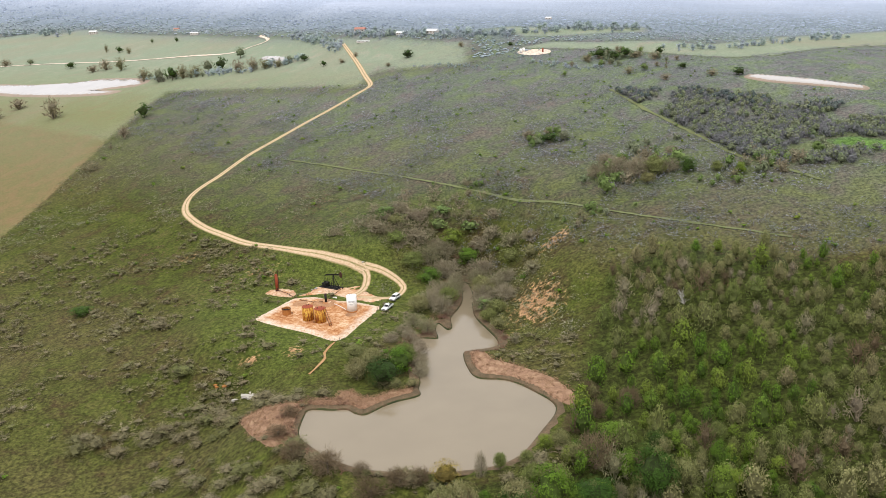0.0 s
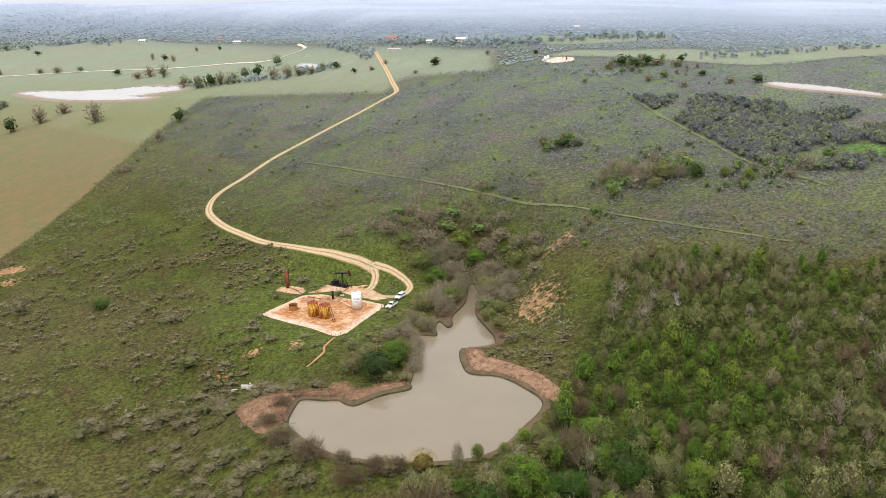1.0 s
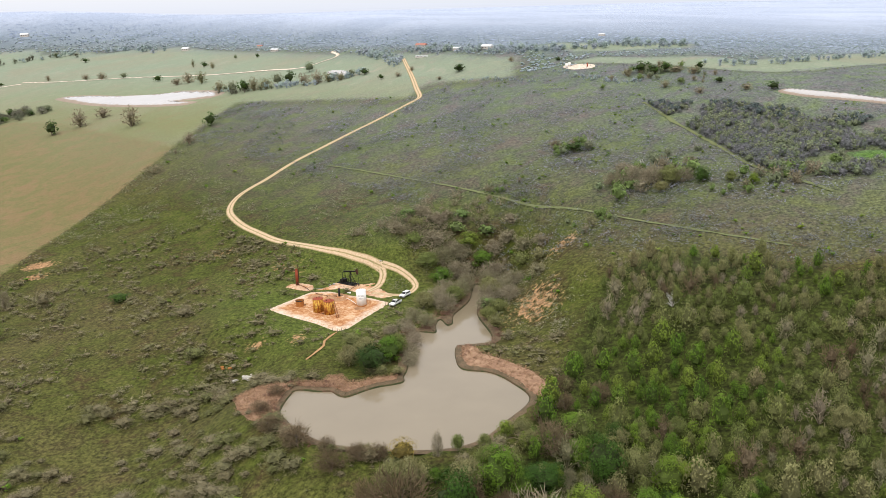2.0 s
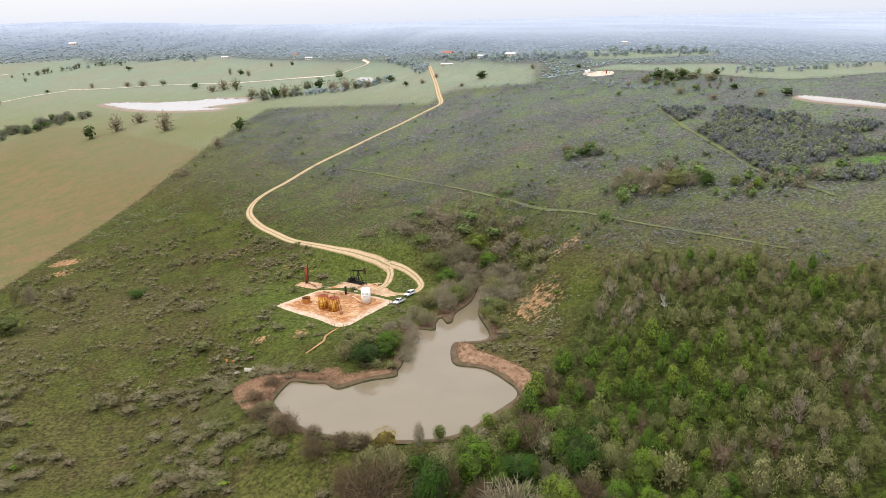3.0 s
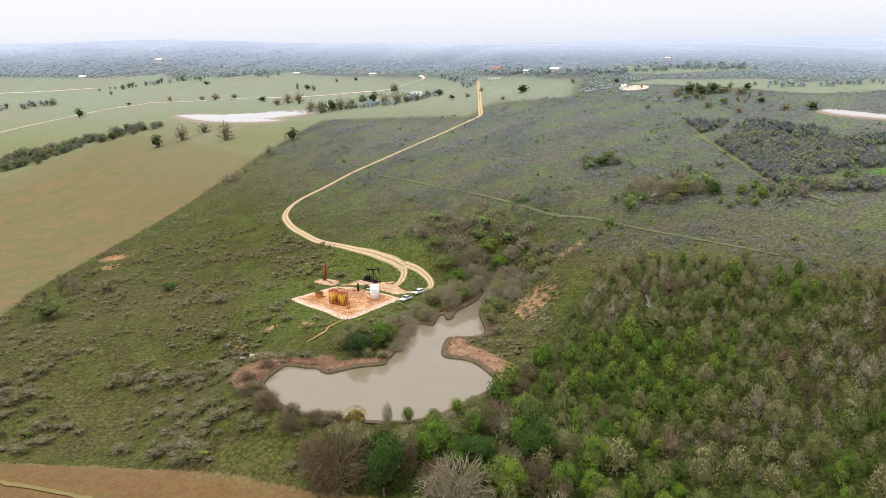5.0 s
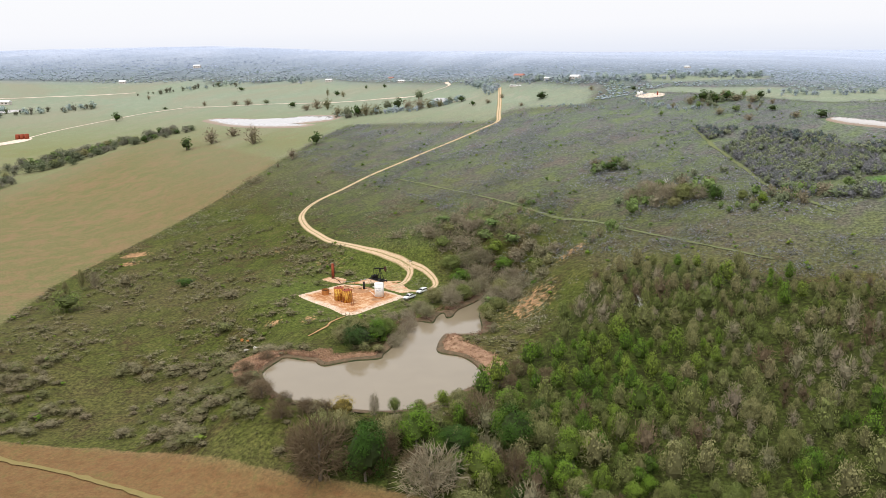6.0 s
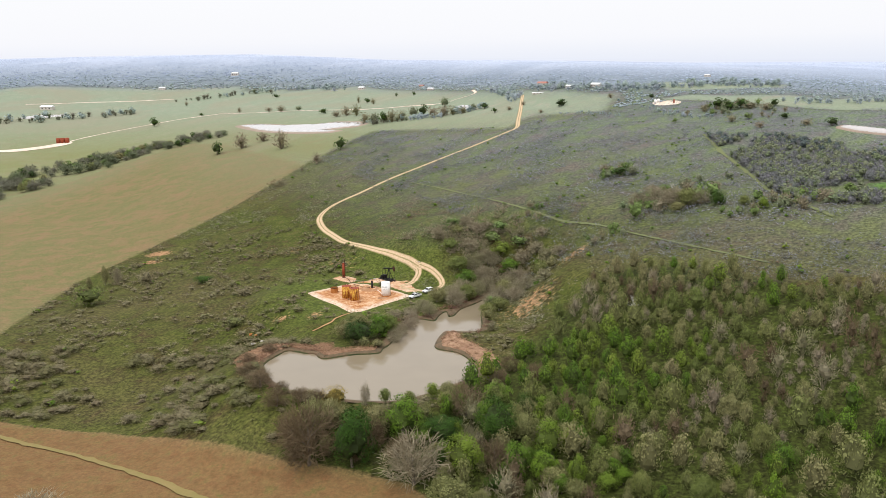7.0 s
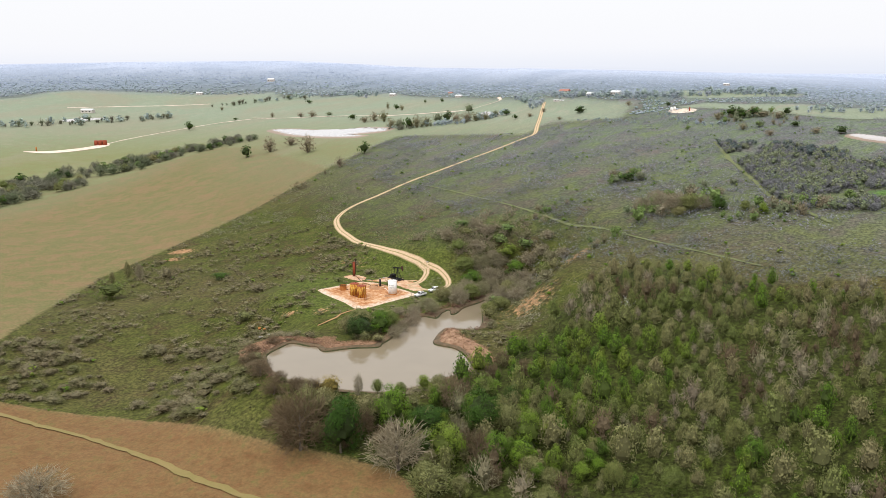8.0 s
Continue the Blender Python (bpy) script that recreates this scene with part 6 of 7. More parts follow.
def streaked(name, stops, rough):
    """Rust that has run down the plates."""
    m, n, l, b = nodes_of(name)
    at = n.new("ShaderNodeMapping")
    at.inputs["Scale"].default_value = (1.0, 1.0, 0.10)
    l.new(n.new("ShaderNodeTexCoord").outputs["Object"], at.inputs["Vector"])
    run = noise_of(n, l, 2.6, 4.0, 0.65, at.outputs[0])
    patch = noise_of(n, l, 1.1, 4.0, 0.6, n.new("ShaderNodeTexCoord").outputs["Object"])
    l.new(ramp_of(n, l, math_of(n, l, "MULTIPLY_ADD", patch, 0.35, math_of(n, l, "MULTIPLY", run, 0.65)), stops), b.inputs["Base Color"])
    b.inputs["Roughness"].default_value = rough
    bump_of(n, l, b, run, 0.2, 0.02)
    return m


M_RUST = streaked("run_down_rust", [(0.36, (0.10, 0.028, 0.010)), (0.45, (0.30, 0.095, 0.018)), (0.51, (0.55, 0.26, 0.035)), (0.58, (0.66, 0.45, 0.09)), (0.66, (0.26, 0.075, 0.018))], 0.8)
M_RUSTRED = surface("red_rust", [(0.3, (0.14, 0.030, 0.014)), (0.55, (0.30, 0.065, 0.028)), (0.75, (0.20, 0.045, 0.02))], 1.2, 0.75, 0.1)
M_RUSTDARK = surface("dark_rust", [(0.3, (0.030, 0.014, 0.010)), (0.6, (0.075, 0.035, 0.022)), (0.8, (0.16, 0.06, 0.025))], 1.5, 0.8, 0.2)
M_RUSTORANGE = surface("orange_rust", [(0.3, (0.24, 0.085, 0.022)), (0.55, (0.42, 0.17, 0.045)), (0.75, (0.52, 0.25, 0.08))], 1.0, 0.85, 0.05)
M_BLACK = surface("black_iron", [(0.3, (0.008, 0.008, 0.009)), (0.6, (0.020, 0.019, 0.018)), (0.85, (0.055, 0.035, 0.025))], 2.0, 0.55, 0.3)
M_WHITE = surface("weathered_white_paint", [(0.25, (0.55, 0.50, 0.44)), (0.42, (0.80, 0.78, 0.74)), (0.7, (0.84, 0.83, 0.81))], 0.7, 0.5, 0.0, fine=7.0, bump=0.08, depth=0.01)
M_CARWHITE = surface("white_car_paint", [(0.3, (0.78, 0.78, 0.78)), (0.7, (0.84, 0.84, 0.84))], 0.8, 0.25, 0.0, bump=0.02, depth=0.005, spec=0.5)
M_GLASS = surface("tinted_glass", [(0.3, (0.012, 0.014, 0.016)), (0.7, (0.025, 0.028, 0.030))], 1.0, 0.06, 0.0, bump=0.0, spec=0.6)
M_TYRE = surface("tyre_rubber", [(0.3, (0.012, 0.012, 0.012)), (0.7, (0.03, 0.03, 0.03))], 3.0, 0.85)
M_STEEL = surface("dull_steel", [(0.3, (0.25, 0.24, 0.22)), (0.7, (0.42, 0.41, 0.39))], 2.0, 0.5, 0.7)
M_MARK = surface("faded_grey_marking", [(0.3, (0.30, 0.31, 0.33)), (0.7, (0.48, 0.48, 0.50))], 2.0, 0.6)
M_LAMP = surface("lamp_glass", [(0.3, (0.5, 0.5, 0.5)), (0.7, (0.7, 0.7, 0.7))], 3.0, 0.15)
M_RED = surface("red_lamp_glass", [(0.3, (0.30, 0.01, 0.01)), (0.7, (0.40, 0.02, 0.02))], 3.0, 0.2)
M_POST = surface("grey_post_wood", [(0.3, (0.09, 0.07, 0.05)), (0.7, (0.22, 0.18, 0.14))], 3.0, 0.9)
M_CONC = surface("chalky_rubble", [(0.3, (0.30, 0.26, 0.21)), (0.6, (0.46, 0.43, 0.38)), (0.8, (0.55, 0.52, 0.48))], 1.2, 0.9)
M_ROOFRED = surface("faded_red_roof", [(0.3, (0.30, 0.12, 0.09)), (0.7, (0.45, 0.20, 0.15))], 0.6, 0.7)
M_ROOFPALE = surface("pale_metal_roof", [(0.3, (0.62, 0.62, 0.62)), (0.7, (0.80, 0.80, 0.80))], 0.6, 0.5)
M_WALL = surface("pale_house_wall", [(0.3, (0.45, 0.40, 0.36)), (0.7, (0.62, 0.57, 0.52))], 0.6, 0.85)


def make_tank(name, x, y, r, h, mat, label, turn=0, lid=True, ladder=True, rings=3, open_top=False, top_mat=None):
    ob = stand(name, x, y, turn, label, "storage tank")
    bm = bmesh.new()
    cyl(bm, (0, 0, -0.1), (0, 0, h), r, sides=32, caps=not open_top)
    if open_top:
        cyl(bm, (0, 0, 0.15), (0, 0, h - 0.02), r - 0.05, sides=32, caps=False)
        cyl(bm, (0, 0, 0.12), (0, 0, 0.16), r - 0.05, sides=32)
    part("shell", bm, mat, ob, smooth=True)
    # black disc added so that the open tank is dark inside
    if open_top:
        bm = bmesh.new()
        cyl(bm, (0, 0, 0.17), (0, 0, h * 0.72), r - 0.09, sides=32)
        part("dark_disc", bm, M_BLACK, ob, "black disc inside the open tank")
    for k in range(rings):
        bm = bmesh.new()
        z = h * (k + 1) / (rings + 1) if k < rings - 1 else h - 0.08
        cyl(bm, (0, 0, z - 0.035), (0, 0, z + 0.035), r + 0.025, sides=32, caps=False)
        part("seam", bm, top_mat or mat, ob, smooth=True)
    if open_top:
        bm = bmesh.new()
        for k in range(32):
            a, b = 2 * math.pi * k / 32, 2 * math.pi * (k + 1) / 32
            vs = [bm.verts.new((math.cos(t) * q, math.sin(t) * q, z)) for t, q, z in ((a, r - 0.07, h), (b, r - 0.07, h), (b, r + 0.09, h), (a, r + 0.09, h))]
            bm.faces.new(vs)
            vs = [bm.verts.new((math.cos(t) * (r + 0.09), math.sin(t) * (r + 0.09), z)) for t, z in ((a, h), (b, h), (b, h - 0.14), (a, h - 0.14))]
            bm.faces.new(vs)
        part("rim", bm, M_RUSTDARK, ob)
        bm = bmesh.new()
        cyl(bm, (0, 0, 0.2), (0, 0, 0.9), r - 0.06, sides=32)
        part("sludge", bm, M_BLACK, ob, "black oily sludge")
    if lid:
        bm = bmesh.new()
        cyl(bm, (0, 0, h), (0, 0, h + 0.28), r * 1.01, r * 0.12, sides=32)
        part("roof", bm, top_mat or mat, ob)
        bm = bmesh.new()
        cyl(bm, (r * 0.45, 0.1, h + 0.1), (r * 0.45, 0.1, h + 0.42), 0.22, sides=12)
        part("hatch", bm, M_STEEL if mat is M_WHITE else M_RUSTDARK, ob)
        bm = bmesh.new()
        cyl(bm, (-r * 0.3, 0, h + 0.1), (-r * 0.3, 0, h + 0.7), 0.07, sides=8)
        cyl(bm, (-r * 0.3, 0, h + 0.7), (-r * 0.3 + 0.25, 0, h + 0.7), 0.07, sides=8)
        part("vent_pipe", bm, M_RUSTDARK, ob)
    if ladder:
        bm = bmesh.new()
        for s in (-0.2, 0.2):
            cyl(bm, (s, -r - 0.12, 0), (s, -r - 0.12, h + 0.3), 0.03, sides=6)
        for k in range(int(h / 0.35)):
            cyl(bm, (-0.2, -r - 0.12, 0.3 + 0.35 * k), (0.2, -r - 0.12, 0.3 + 0.35 * k), 0.02, sides=6)
        part("ladder", bm, M_STEEL if mat is M_WHITE else M_RUSTDARK, ob)
    bm = bmesh.new()
    cyl(bm, (r - 0.1, 0.2, 0.4), (r + 0.6, 0.2, 0.4), 0.07, sides=8)
    cyl(bm, (r + 0.45, 0.2, 0.28), (r + 0.45, 0.2, 0.52), 0.12, sides=8)
    part("valve", bm, M_RUSTDARK, ob)
    return ob


white_tank = make_tank("white_tank", -22.0, 290.2, 1.78, 5.9, M_WHITE, "tall white painted steel oil tank with faint grey markings", 120)
bm = bmesh.new()
cyl(bm, (0, 0, -0.1), (0, 0, 0.5), 1.83, sides=32)
part("base_ring", bm, M_RUSTORANGE, white_tank, "rust-stained base ring", True)
for row, (z_, segs) in enumerate(((4.2, ((-0.75, 0.55),)), (3.85, ((-0.8, -0.25), (-0.1, 0.6))), (3.2, ((-0.55, 0.1), (0.25, 0.5))), (2.85, ((-0.5, 0.2),)))):
    for a0, a1 in segs:
        bm = bmesh.new()
        for k in range(6):
            ta, tb = (a0 + (a1 - a0) * q / 6 - 1.45 - radians(120) for q in (k, k + 1))
            bm.faces.new([bm.verts.new((1.795 * math.cos(t), 1.795 * math.sin(t), zz)) for t, zz in ((ta, z_), (tb, z_), (tb, z_ + 0.2), (ta, z_ + 0.2))])
        part("marking", bm, M_MARK, white_tank, "faded grey lettering bar")
make_tank("rust_tank", -36.9, 284.6, 1.95, 4.9, M_RUST, "heavily rusted steel tank with yellow and orange streaks", 60, ladder=False, top_mat=M_RUSTRED)
make_tank("rust_tank", -32.5, 282.0, 1.95, 4.9, M_RUST, "streaked yellow-brown rusted tank beside its twin", 200, ladder=False, top_mat=M_RUSTRED)
make_tank("open_tank", -45.0, 290.8, 1.5, 2.2, M_RUSTORANGE, "low open-topped orange rusted tank with black rim", 0, lid=False, ladder=False, rings=2, open_top=True)


def make_stairs():
    ob = stand("tank_stairs", -30.9, 281.6, -62, "steep rusty steel stairway leaning from tank to ground", "stairs")
    n, run, rise = 14, 4.4, 4.6
    for s in (-0.4, 0.4):
        bm = bmesh.new()
        vs = [bm.verts.new((a, s + o, b)) for o in (-0.04, 0.04) for a, b in ((0.1, rise), (0.1, rise - 0.3), (run, -0.1), (run + 0.25, -0.1))]
        for q in ((0, 1, 2, 3), (7, 6, 5, 4), (0, 4, 5, 1), (1, 5, 6, 2), (2, 6, 7, 3), (3, 7, 4, 0)):
            bm.faces.new([vs[k] for k in q])
        part("stringer", bm, M_RUSTDARK, ob)
        bm = bmesh.new()
        cyl(bm, (0.1, s, rise + 0.9), (run, s, 0.9), 0.03, sides=6)
        for k in range(4):
            u = k / 3
            cyl(bm, (0.1 + (run - 0.1) * u, s, rise * (1 - u) - 0.1), (0.1 + (run - 0.1) * u, s, rise * (1 - u) + 0.9), 0.025, sides=6)
        part("handrail", bm, M_RUSTRED, ob)
    for k in range(n):
        u = (k + 0.5) / n
        bm = bmesh.new()
        box(bm, 0.1 + run * u - 0.12, -0.38, rise * (1 - u) - 0.02, 0.1 + run * u + 0.12, 0.38, rise * (1 - u) + 0.02)
        part("tread", bm, M_RUSTORANGE, ob)
    bm = bmesh.new()
    box(bm, -1.3, -0.5, rise - 0.04, 0.15, 0.5, rise + 0.04)
    part("landing", bm, M_RUSTORANGE, ob)


make_stairs()


def make_treater():
    ob = stand("heater_treater", -51.2, 316.2, 20, "tall red rusted heater treater vessel with thin stack", "oil vessel")
    bm = bmesh.new()
    cyl(bm, (0, 0, 0.3), (0, 0, 6.4), 0.55, sides=24)
    cyl(bm, (0, 0, 6.4), (0, 0, 6.7), 0.55, 0.25, sides=24)
    part("vessel", bm, M_RUSTRED, ob, smooth=True)
    bm = bmesh.new()
    cyl(bm, (0, 0, -0.1), (0, 0, 0.35), 0.62, sides=24)
    part("skirt", bm, M_RUSTDARK, ob)
    bm = bmesh.new()
    cyl(bm, (0.7, -0.2, 0.8), (0.7, -0.2, 8.4), 0.13, sides=12)
    part("stack", bm, M_RUSTDARK, ob, "thin dark exhaust stack")
    for z in (1.2, 3.4, 5.6):
        bm = bmesh.new()
        cyl(bm, (0.4, -0.1, z), (0.72, -0.2, z), 0.06, sides=8)
        part("bracket", bm, M_RUSTDARK, ob)
    for z in (2.1, 4.2):
        bm = bmesh.new()
        cyl(bm, (0, 0, z - 0.05), (0, 0, z + 0.05), 0.59, sides=24)
        part("flange", bm, M_RUSTRED, ob)
    bm = bmesh.new()
    cyl(bm, (0, -0.5, 1.0), (0, -0.95, 1.0), 0.28, sides=16)
    part("fire_tube", bm, M_RUSTDARK, ob)
    bm = bmesh.new()
    for s in (-0.18, 0.18):
        cyl(bm, (-0.68, s, 0.2), (-0.68, s, 6.4), 0.025, sides=6)
    for k in range(17):
        cyl(bm, (-0.68, -0.18, 0.4 + 0.35 * k), (-0.68, 0.18, 0.4 + 0.35 * k), 0.018, sides=6)
    part("ladder", bm, M_RUSTDARK, ob)


make_treater()


def make_separator():
    ob = stand("separator_column", -31.9, 300.6, 0, "short black upright separator pipe on brown mound", "oil vessel")
    bm = bmesh.new()
    cyl(bm, (0, 0, -0.2), (0, 0, 3.2), 0.42, sides=20)
    part("column", bm, M_BLACK, ob, smooth=True)
    bm = bmesh.new()
    cyl(bm, (0, 0, 3.2), (0, 0, 3.32), 0.5, sides=20)
    part("cap_flange", bm, M_RUSTDARK, ob)
    bm = bmesh.new()
    cyl(bm, (0.4, 0, 0.5), (1.3, 0, 0.5), 0.09, sides=10)
    cyl(bm, (1.3, 0, 0.5), (1.3, 0, -0.1), 0.09, sides=10)
    part("outlet_pipe", bm, M_RUSTDARK, ob)


make_separator()


def make_pumpjack():
    """Beam pump on its skid: x along the beam, horse head at +x."""
    ob = stand("pumpjack", -30.6, 316.6, -32, "black beam pumpjack with rusty horse head on blackened slab", "pumpjack")
    ob.scale = (1.08, 1.08, 1.08)
    bm = bmesh.new()
    box(bm, -4.6, -1.5, -0.1, 3.4, 1.5, 0.22, 0.04)
    part("foundation", bm, M_BLACK, ob, "oil-blackened foundation slab")
    for s in (-0.75, 0.75):
        bm = bmesh.new()
        box(bm, -4.2, s - 0.12, 0.2, 3.0, s + 0.12, 0.5)
        part("skid_rail", bm, M_BLACK, ob)
    for xx in (-4.0, -2.4, -0.8, 0.8, 2.6):
        bm = bmesh.new()
        box(bm, xx - 0.1, -0.85, 0.28, xx + 0.1, 0.85, 0.46)
        part("cross_member", bm, M_BLACK, ob)
    top_ = (0.9, 0, 4.3)
    for a, b in ((2.3, -0.9), (2.3, 0.9), (0.0, -0.75), (0.0, 0.75)):
        bm = bmesh.new()
        cyl(bm, (a, b, 0.4), (top_[0], b * 0.16, top_[2]), 0.13, 0.10, sides=8)
        part("samson_leg", bm, M_BLACK, ob)
    for z_, u in ((1.6, 0.31), (2.8, 0.61)):
        bm = bmesh.new()
        for b in (-0.9, 0.9):
            bb = b * (1 - 0.84 * u)
            cyl(bm, (2.3 - 1.4 * u, bb, z_), (0.9 * u, bb * 0.9, z_), 0.05, sides=6)
        part("brace", bm, M_BLACK, ob)
    bm = bmesh.new()
    cyl(bm, (top_[0], -0.35, 4.42), (top_[0], 0.35, 4.42), 0.2, sides=12)
    part("saddle_bearing", bm, M_BLACK, ob)
    tilt = radians(8)
    m = Matrix.Translation((0.9, 0, 4.62)) @ Matrix.Rotation(-tilt, 4, "Y")
    bm = bmesh.new()
    box(bm, -3.3, -0.16, 0.0, 2.9, 0.16, 0.10)
    box(bm, -3.3, -0.04, 0.08, 2.9, 0.04, 0.42)
    box(bm, -3.3, -0.16, 0.40, 2.9, 0.16, 0.48)
    bm.transform(m)
    part("walking_beam", bm, M_BLACK, ob)
    bm = bmesh.new()
    arc = [(2.9 + 0.95 * math.cos(t) * 0.9, 0.15 + 1.25 * math.sin(t)) for t in np.linspace(-1.25, 1.05, 10)]
    rim_ = [(2.75, 0.75)] + [(a, b) for a, b in arc[::-1]] + [(2.75, -0.35)]
    lo = [bm.verts.new((a, -0.2, b)) for a, b in rim_]
    hi = [bm.verts.new((a, 0.2, b)) for a, b in rim_]
    bm.faces.new(lo)
    bm.faces.new(hi[::-1])
    for k in range(len(rim_)):
        j = (k + 1) % len(rim_)
        bm.faces.new((lo[k], lo[j], hi[j], hi[k]))
    bm.transform(m)
    part("horse_head", bm, M_RUSTDARK, ob, "rusty brown curved horse head")
    for s in (-0.12, 0.12):
        bm = bmesh.new()
        cyl(bm, (4.55, s, 4.9), (4.55, s, 1.7), 0.025, sides=6)
        part("bridle_cable", bm, M_BLACK, ob)
    bm = bmesh.new()
    box(bm, 4.42, -0.25, 1.62, 4.68, 0.25, 1.74)
    part("carrier_bar", bm, M_BLACK, ob)
    bm = bmesh.new()
    cyl(bm, (4.55, 0, 0.6), (4.55, 0, 1.9), 0.03, sides=8)
    part("polished_rod", bm, M_STEEL, ob)
    bm = bmesh.new()
    cyl(bm, (4.55, 0, -0.2), (4.55, 0, 0.9), 0.17, sides=12)
    cyl(bm, (4.2, 0, 0.55), (5.1, 0, 0.55), 0.09, sides=10)
    part("wellhead", bm, M_BLACK, ob)
    bm = bmesh.new()
    box(bm, -2.5, -0.55, 0.5, -1.3, 0.55, 1.75, 0.08)
    part("gearbox", bm, M_BLACK, ob)
    for s in (-1, 1):
        bm = bmesh.new()
        box(bm, -0.18, -0.09, -0.5, 0.18, 0.09, 1.35, 0.03)
        bm.transform(Matrix.Translation((-1.9, s * 0.78, 1.35)) @ Matrix.Rotation(radians(-115), 4, "Y"))
        crank = part("crank_arm", bm, M_BLACK, ob)
        bm = bmesh.new()
        cyl(bm, (0, -0.13, 0), (0, 0.13, 0), 0.62, sides=20)
        bm.transform(Matrix.Translation((-2.75, s * 0.98, 0.98)))
        part("counterweight", bm, M_BLACK, crank)
        bm = bmesh.new()
        cyl(bm, (-2.35, s * 0.95, 1.15), (-2.3, s * 0.55, 4.3), 0.07, sides=8)
        part("pitman_arm", bm, M_BLACK, ob)
    bm = bmesh.new()
    cyl(bm, (-2.3, -0.6, 4.3), (-2.3, 0.6, 4.3), 0.12, sides=10)
    part("equalizer", bm, M_BLACK, ob)
    bm = bmesh.new()
    cyl(bm, (-3.7, -0.45, 1.0), (-3.7, 0.45, 1.0), 0.42, sides=18)
    box(bm, -4.0, -0.3, 0.45, -3.4, 0.3, 0.8)
    part("motor", bm, M_BLACK, ob)
    bm = bmesh.new()
    cyl(bm, (-3.7, 0.5, 1.0), (-3.7, 0.62, 1.0), 0.3, sides=16)
    cyl(bm, (-1.9, 0.6, 1.3), (-1.9, 0.7, 1.3), 0.55, sides=20)
    part("belt_wheel", bm, M_RUSTDARK, ob)
    bm = bmesh.new()
    box(bm, -3.7, 0.62, 1.2, -1.9, 0.72, 1.75)
    part("belt_guard", bm, M_BLACK, ob)


make_pumpjack()


def mound(name, x, y, r, h, hollow, mat, label, seed):
    """A low earthen ring or heap."""
    ob_z = height(x, y)
    verts, faces = [], []
    rings, sides = 8, 28
    for k in range(rings + 1):
        u = k / rings
        for j in range(sides):
            a = 2 * math.pi * j / sides
            q = r * u * (1 + 0.14 * noise.noise((math.cos(a) * 1.5, math.sin(a) * 1.5, seed)))
            z = h * (math.exp(-((u - 0.62) / 0.22) ** 2) if hollow else (1 - u * u) ** 1.5) - 0.1 * (u > 0.99)
            verts.append((x + q * math.cos(a), y + q * math.sin(a), ob_z + 0.13 + z * (0.85 + 0.3 * noise.noise((math.cos(a) * 2, math.sin(a) * 2, seed + 3)))))
    for k in range(rings):
        for j in range(sides):
            b = k * sides
            faces.append((b + j, b + (j + 1) % sides, b + sides + (j + 1) % sides, b + sides + j))
    return tagged(new(name, mesh_of(name, verts, faces, mat, True)), label, "earth mound")


M_BERM = surface("brown_berm_soil", [(0.3, (0.20, 0.095, 0.045)), (0.5, (0.34, 0.18, 0.09)), (0.75, (0.50, 0.32, 0.19))], 0.35, 0.95, fine=8.0, bump=0.6, depth=0.1, local=False)
mound("earth_ring", -32.2, 299.6, 4.6, 0.75, True, M_BERM, "brown earthen ring berm around the black separator", 2.0)
mound("soil_stain", -42.0, 301.5, 3.8, 0.25, False, M_BERM, "low heap of dark oily soil on the pad", 5.0)
mound("soil_heap", -22.3, 287.2, 2.4, 0.18, False, M_BERM, "thin dark soil spill at the white tank foot", 8.0)


def pipe_run(name, pts, r, mat, label, lift=0.35, z0=None):
    bm = bmesh.new()
    pts = [Vector((px_, py_, height(px_, py_) + lift)) for px_, py_ in pts]
    for a, b in zip(pts, pts[1:]):
        cyl(bm, a, b, r, sides=8)
    ob = stand(name, 0, 0, 0, label, "pipe", z=0.0)
    part("pipe", bm, mat, ob)
    for k, p in enumerate(pts):
        bm = bmesh.new()
        cyl(bm, p - Vector((0, 0, 0.7)), p + Vector((0, 0, 0.12)), 0.07, sides=6)
        part("support", bm, M_RUSTDARK, ob)
    return ob


pipe_run("flow_line", [(-50.2, 315.2), (-47, 311.5), (-44.5, 307.5), (-41, 303.5), (-36.5, 300.8), (-33, 300.4)], 0.10, M_RUSTDARK, "rusty flow line from the vessel to the separator", 0.55)
pipe_run("flow_line", [(-30.6, 300.2), (-27, 296), (-24.2, 291.5)], 0.09, M_WHITE, "pale pipe running to the white tank", 0.3)
pipe_run("flow_line", [(-27.2, 313.8), (-29.5, 308), (-31.5, 302)], 0.08, M_RUSTDARK, "dark flow line from pumpjack to separator", 0.25)
pipe_run("pipe_rail", [(-46.0, 309.8), (-42.5, 309.0), (-39.5, 308.6)], 0.06, M_STEEL, "low grey pipe railing at the pad edge", 0.9)


def make_posts(rows, label):
    for a, b in rows:
        ob = stand("fence_post", a, b, 0, label, "post", "posts round the pad")
        bm = bmesh.new()
        cyl(bm, (0, 0, -0.3), (0, 0, 1.35), 0.09, 0.07, sides=8)
        part("post", bm, M_POST, ob)


make_posts([(-28.2, 263.6), (-26.6, 263.2), (-25.2, 263.8), (-13.2, 289.6), (-12.4, 291.2), (-56.6, 287.6), (-55.6, 288.9), (-43.2, 307.6), (-38.6, 307.9)], "weathered grey wooden post at the pad edge")


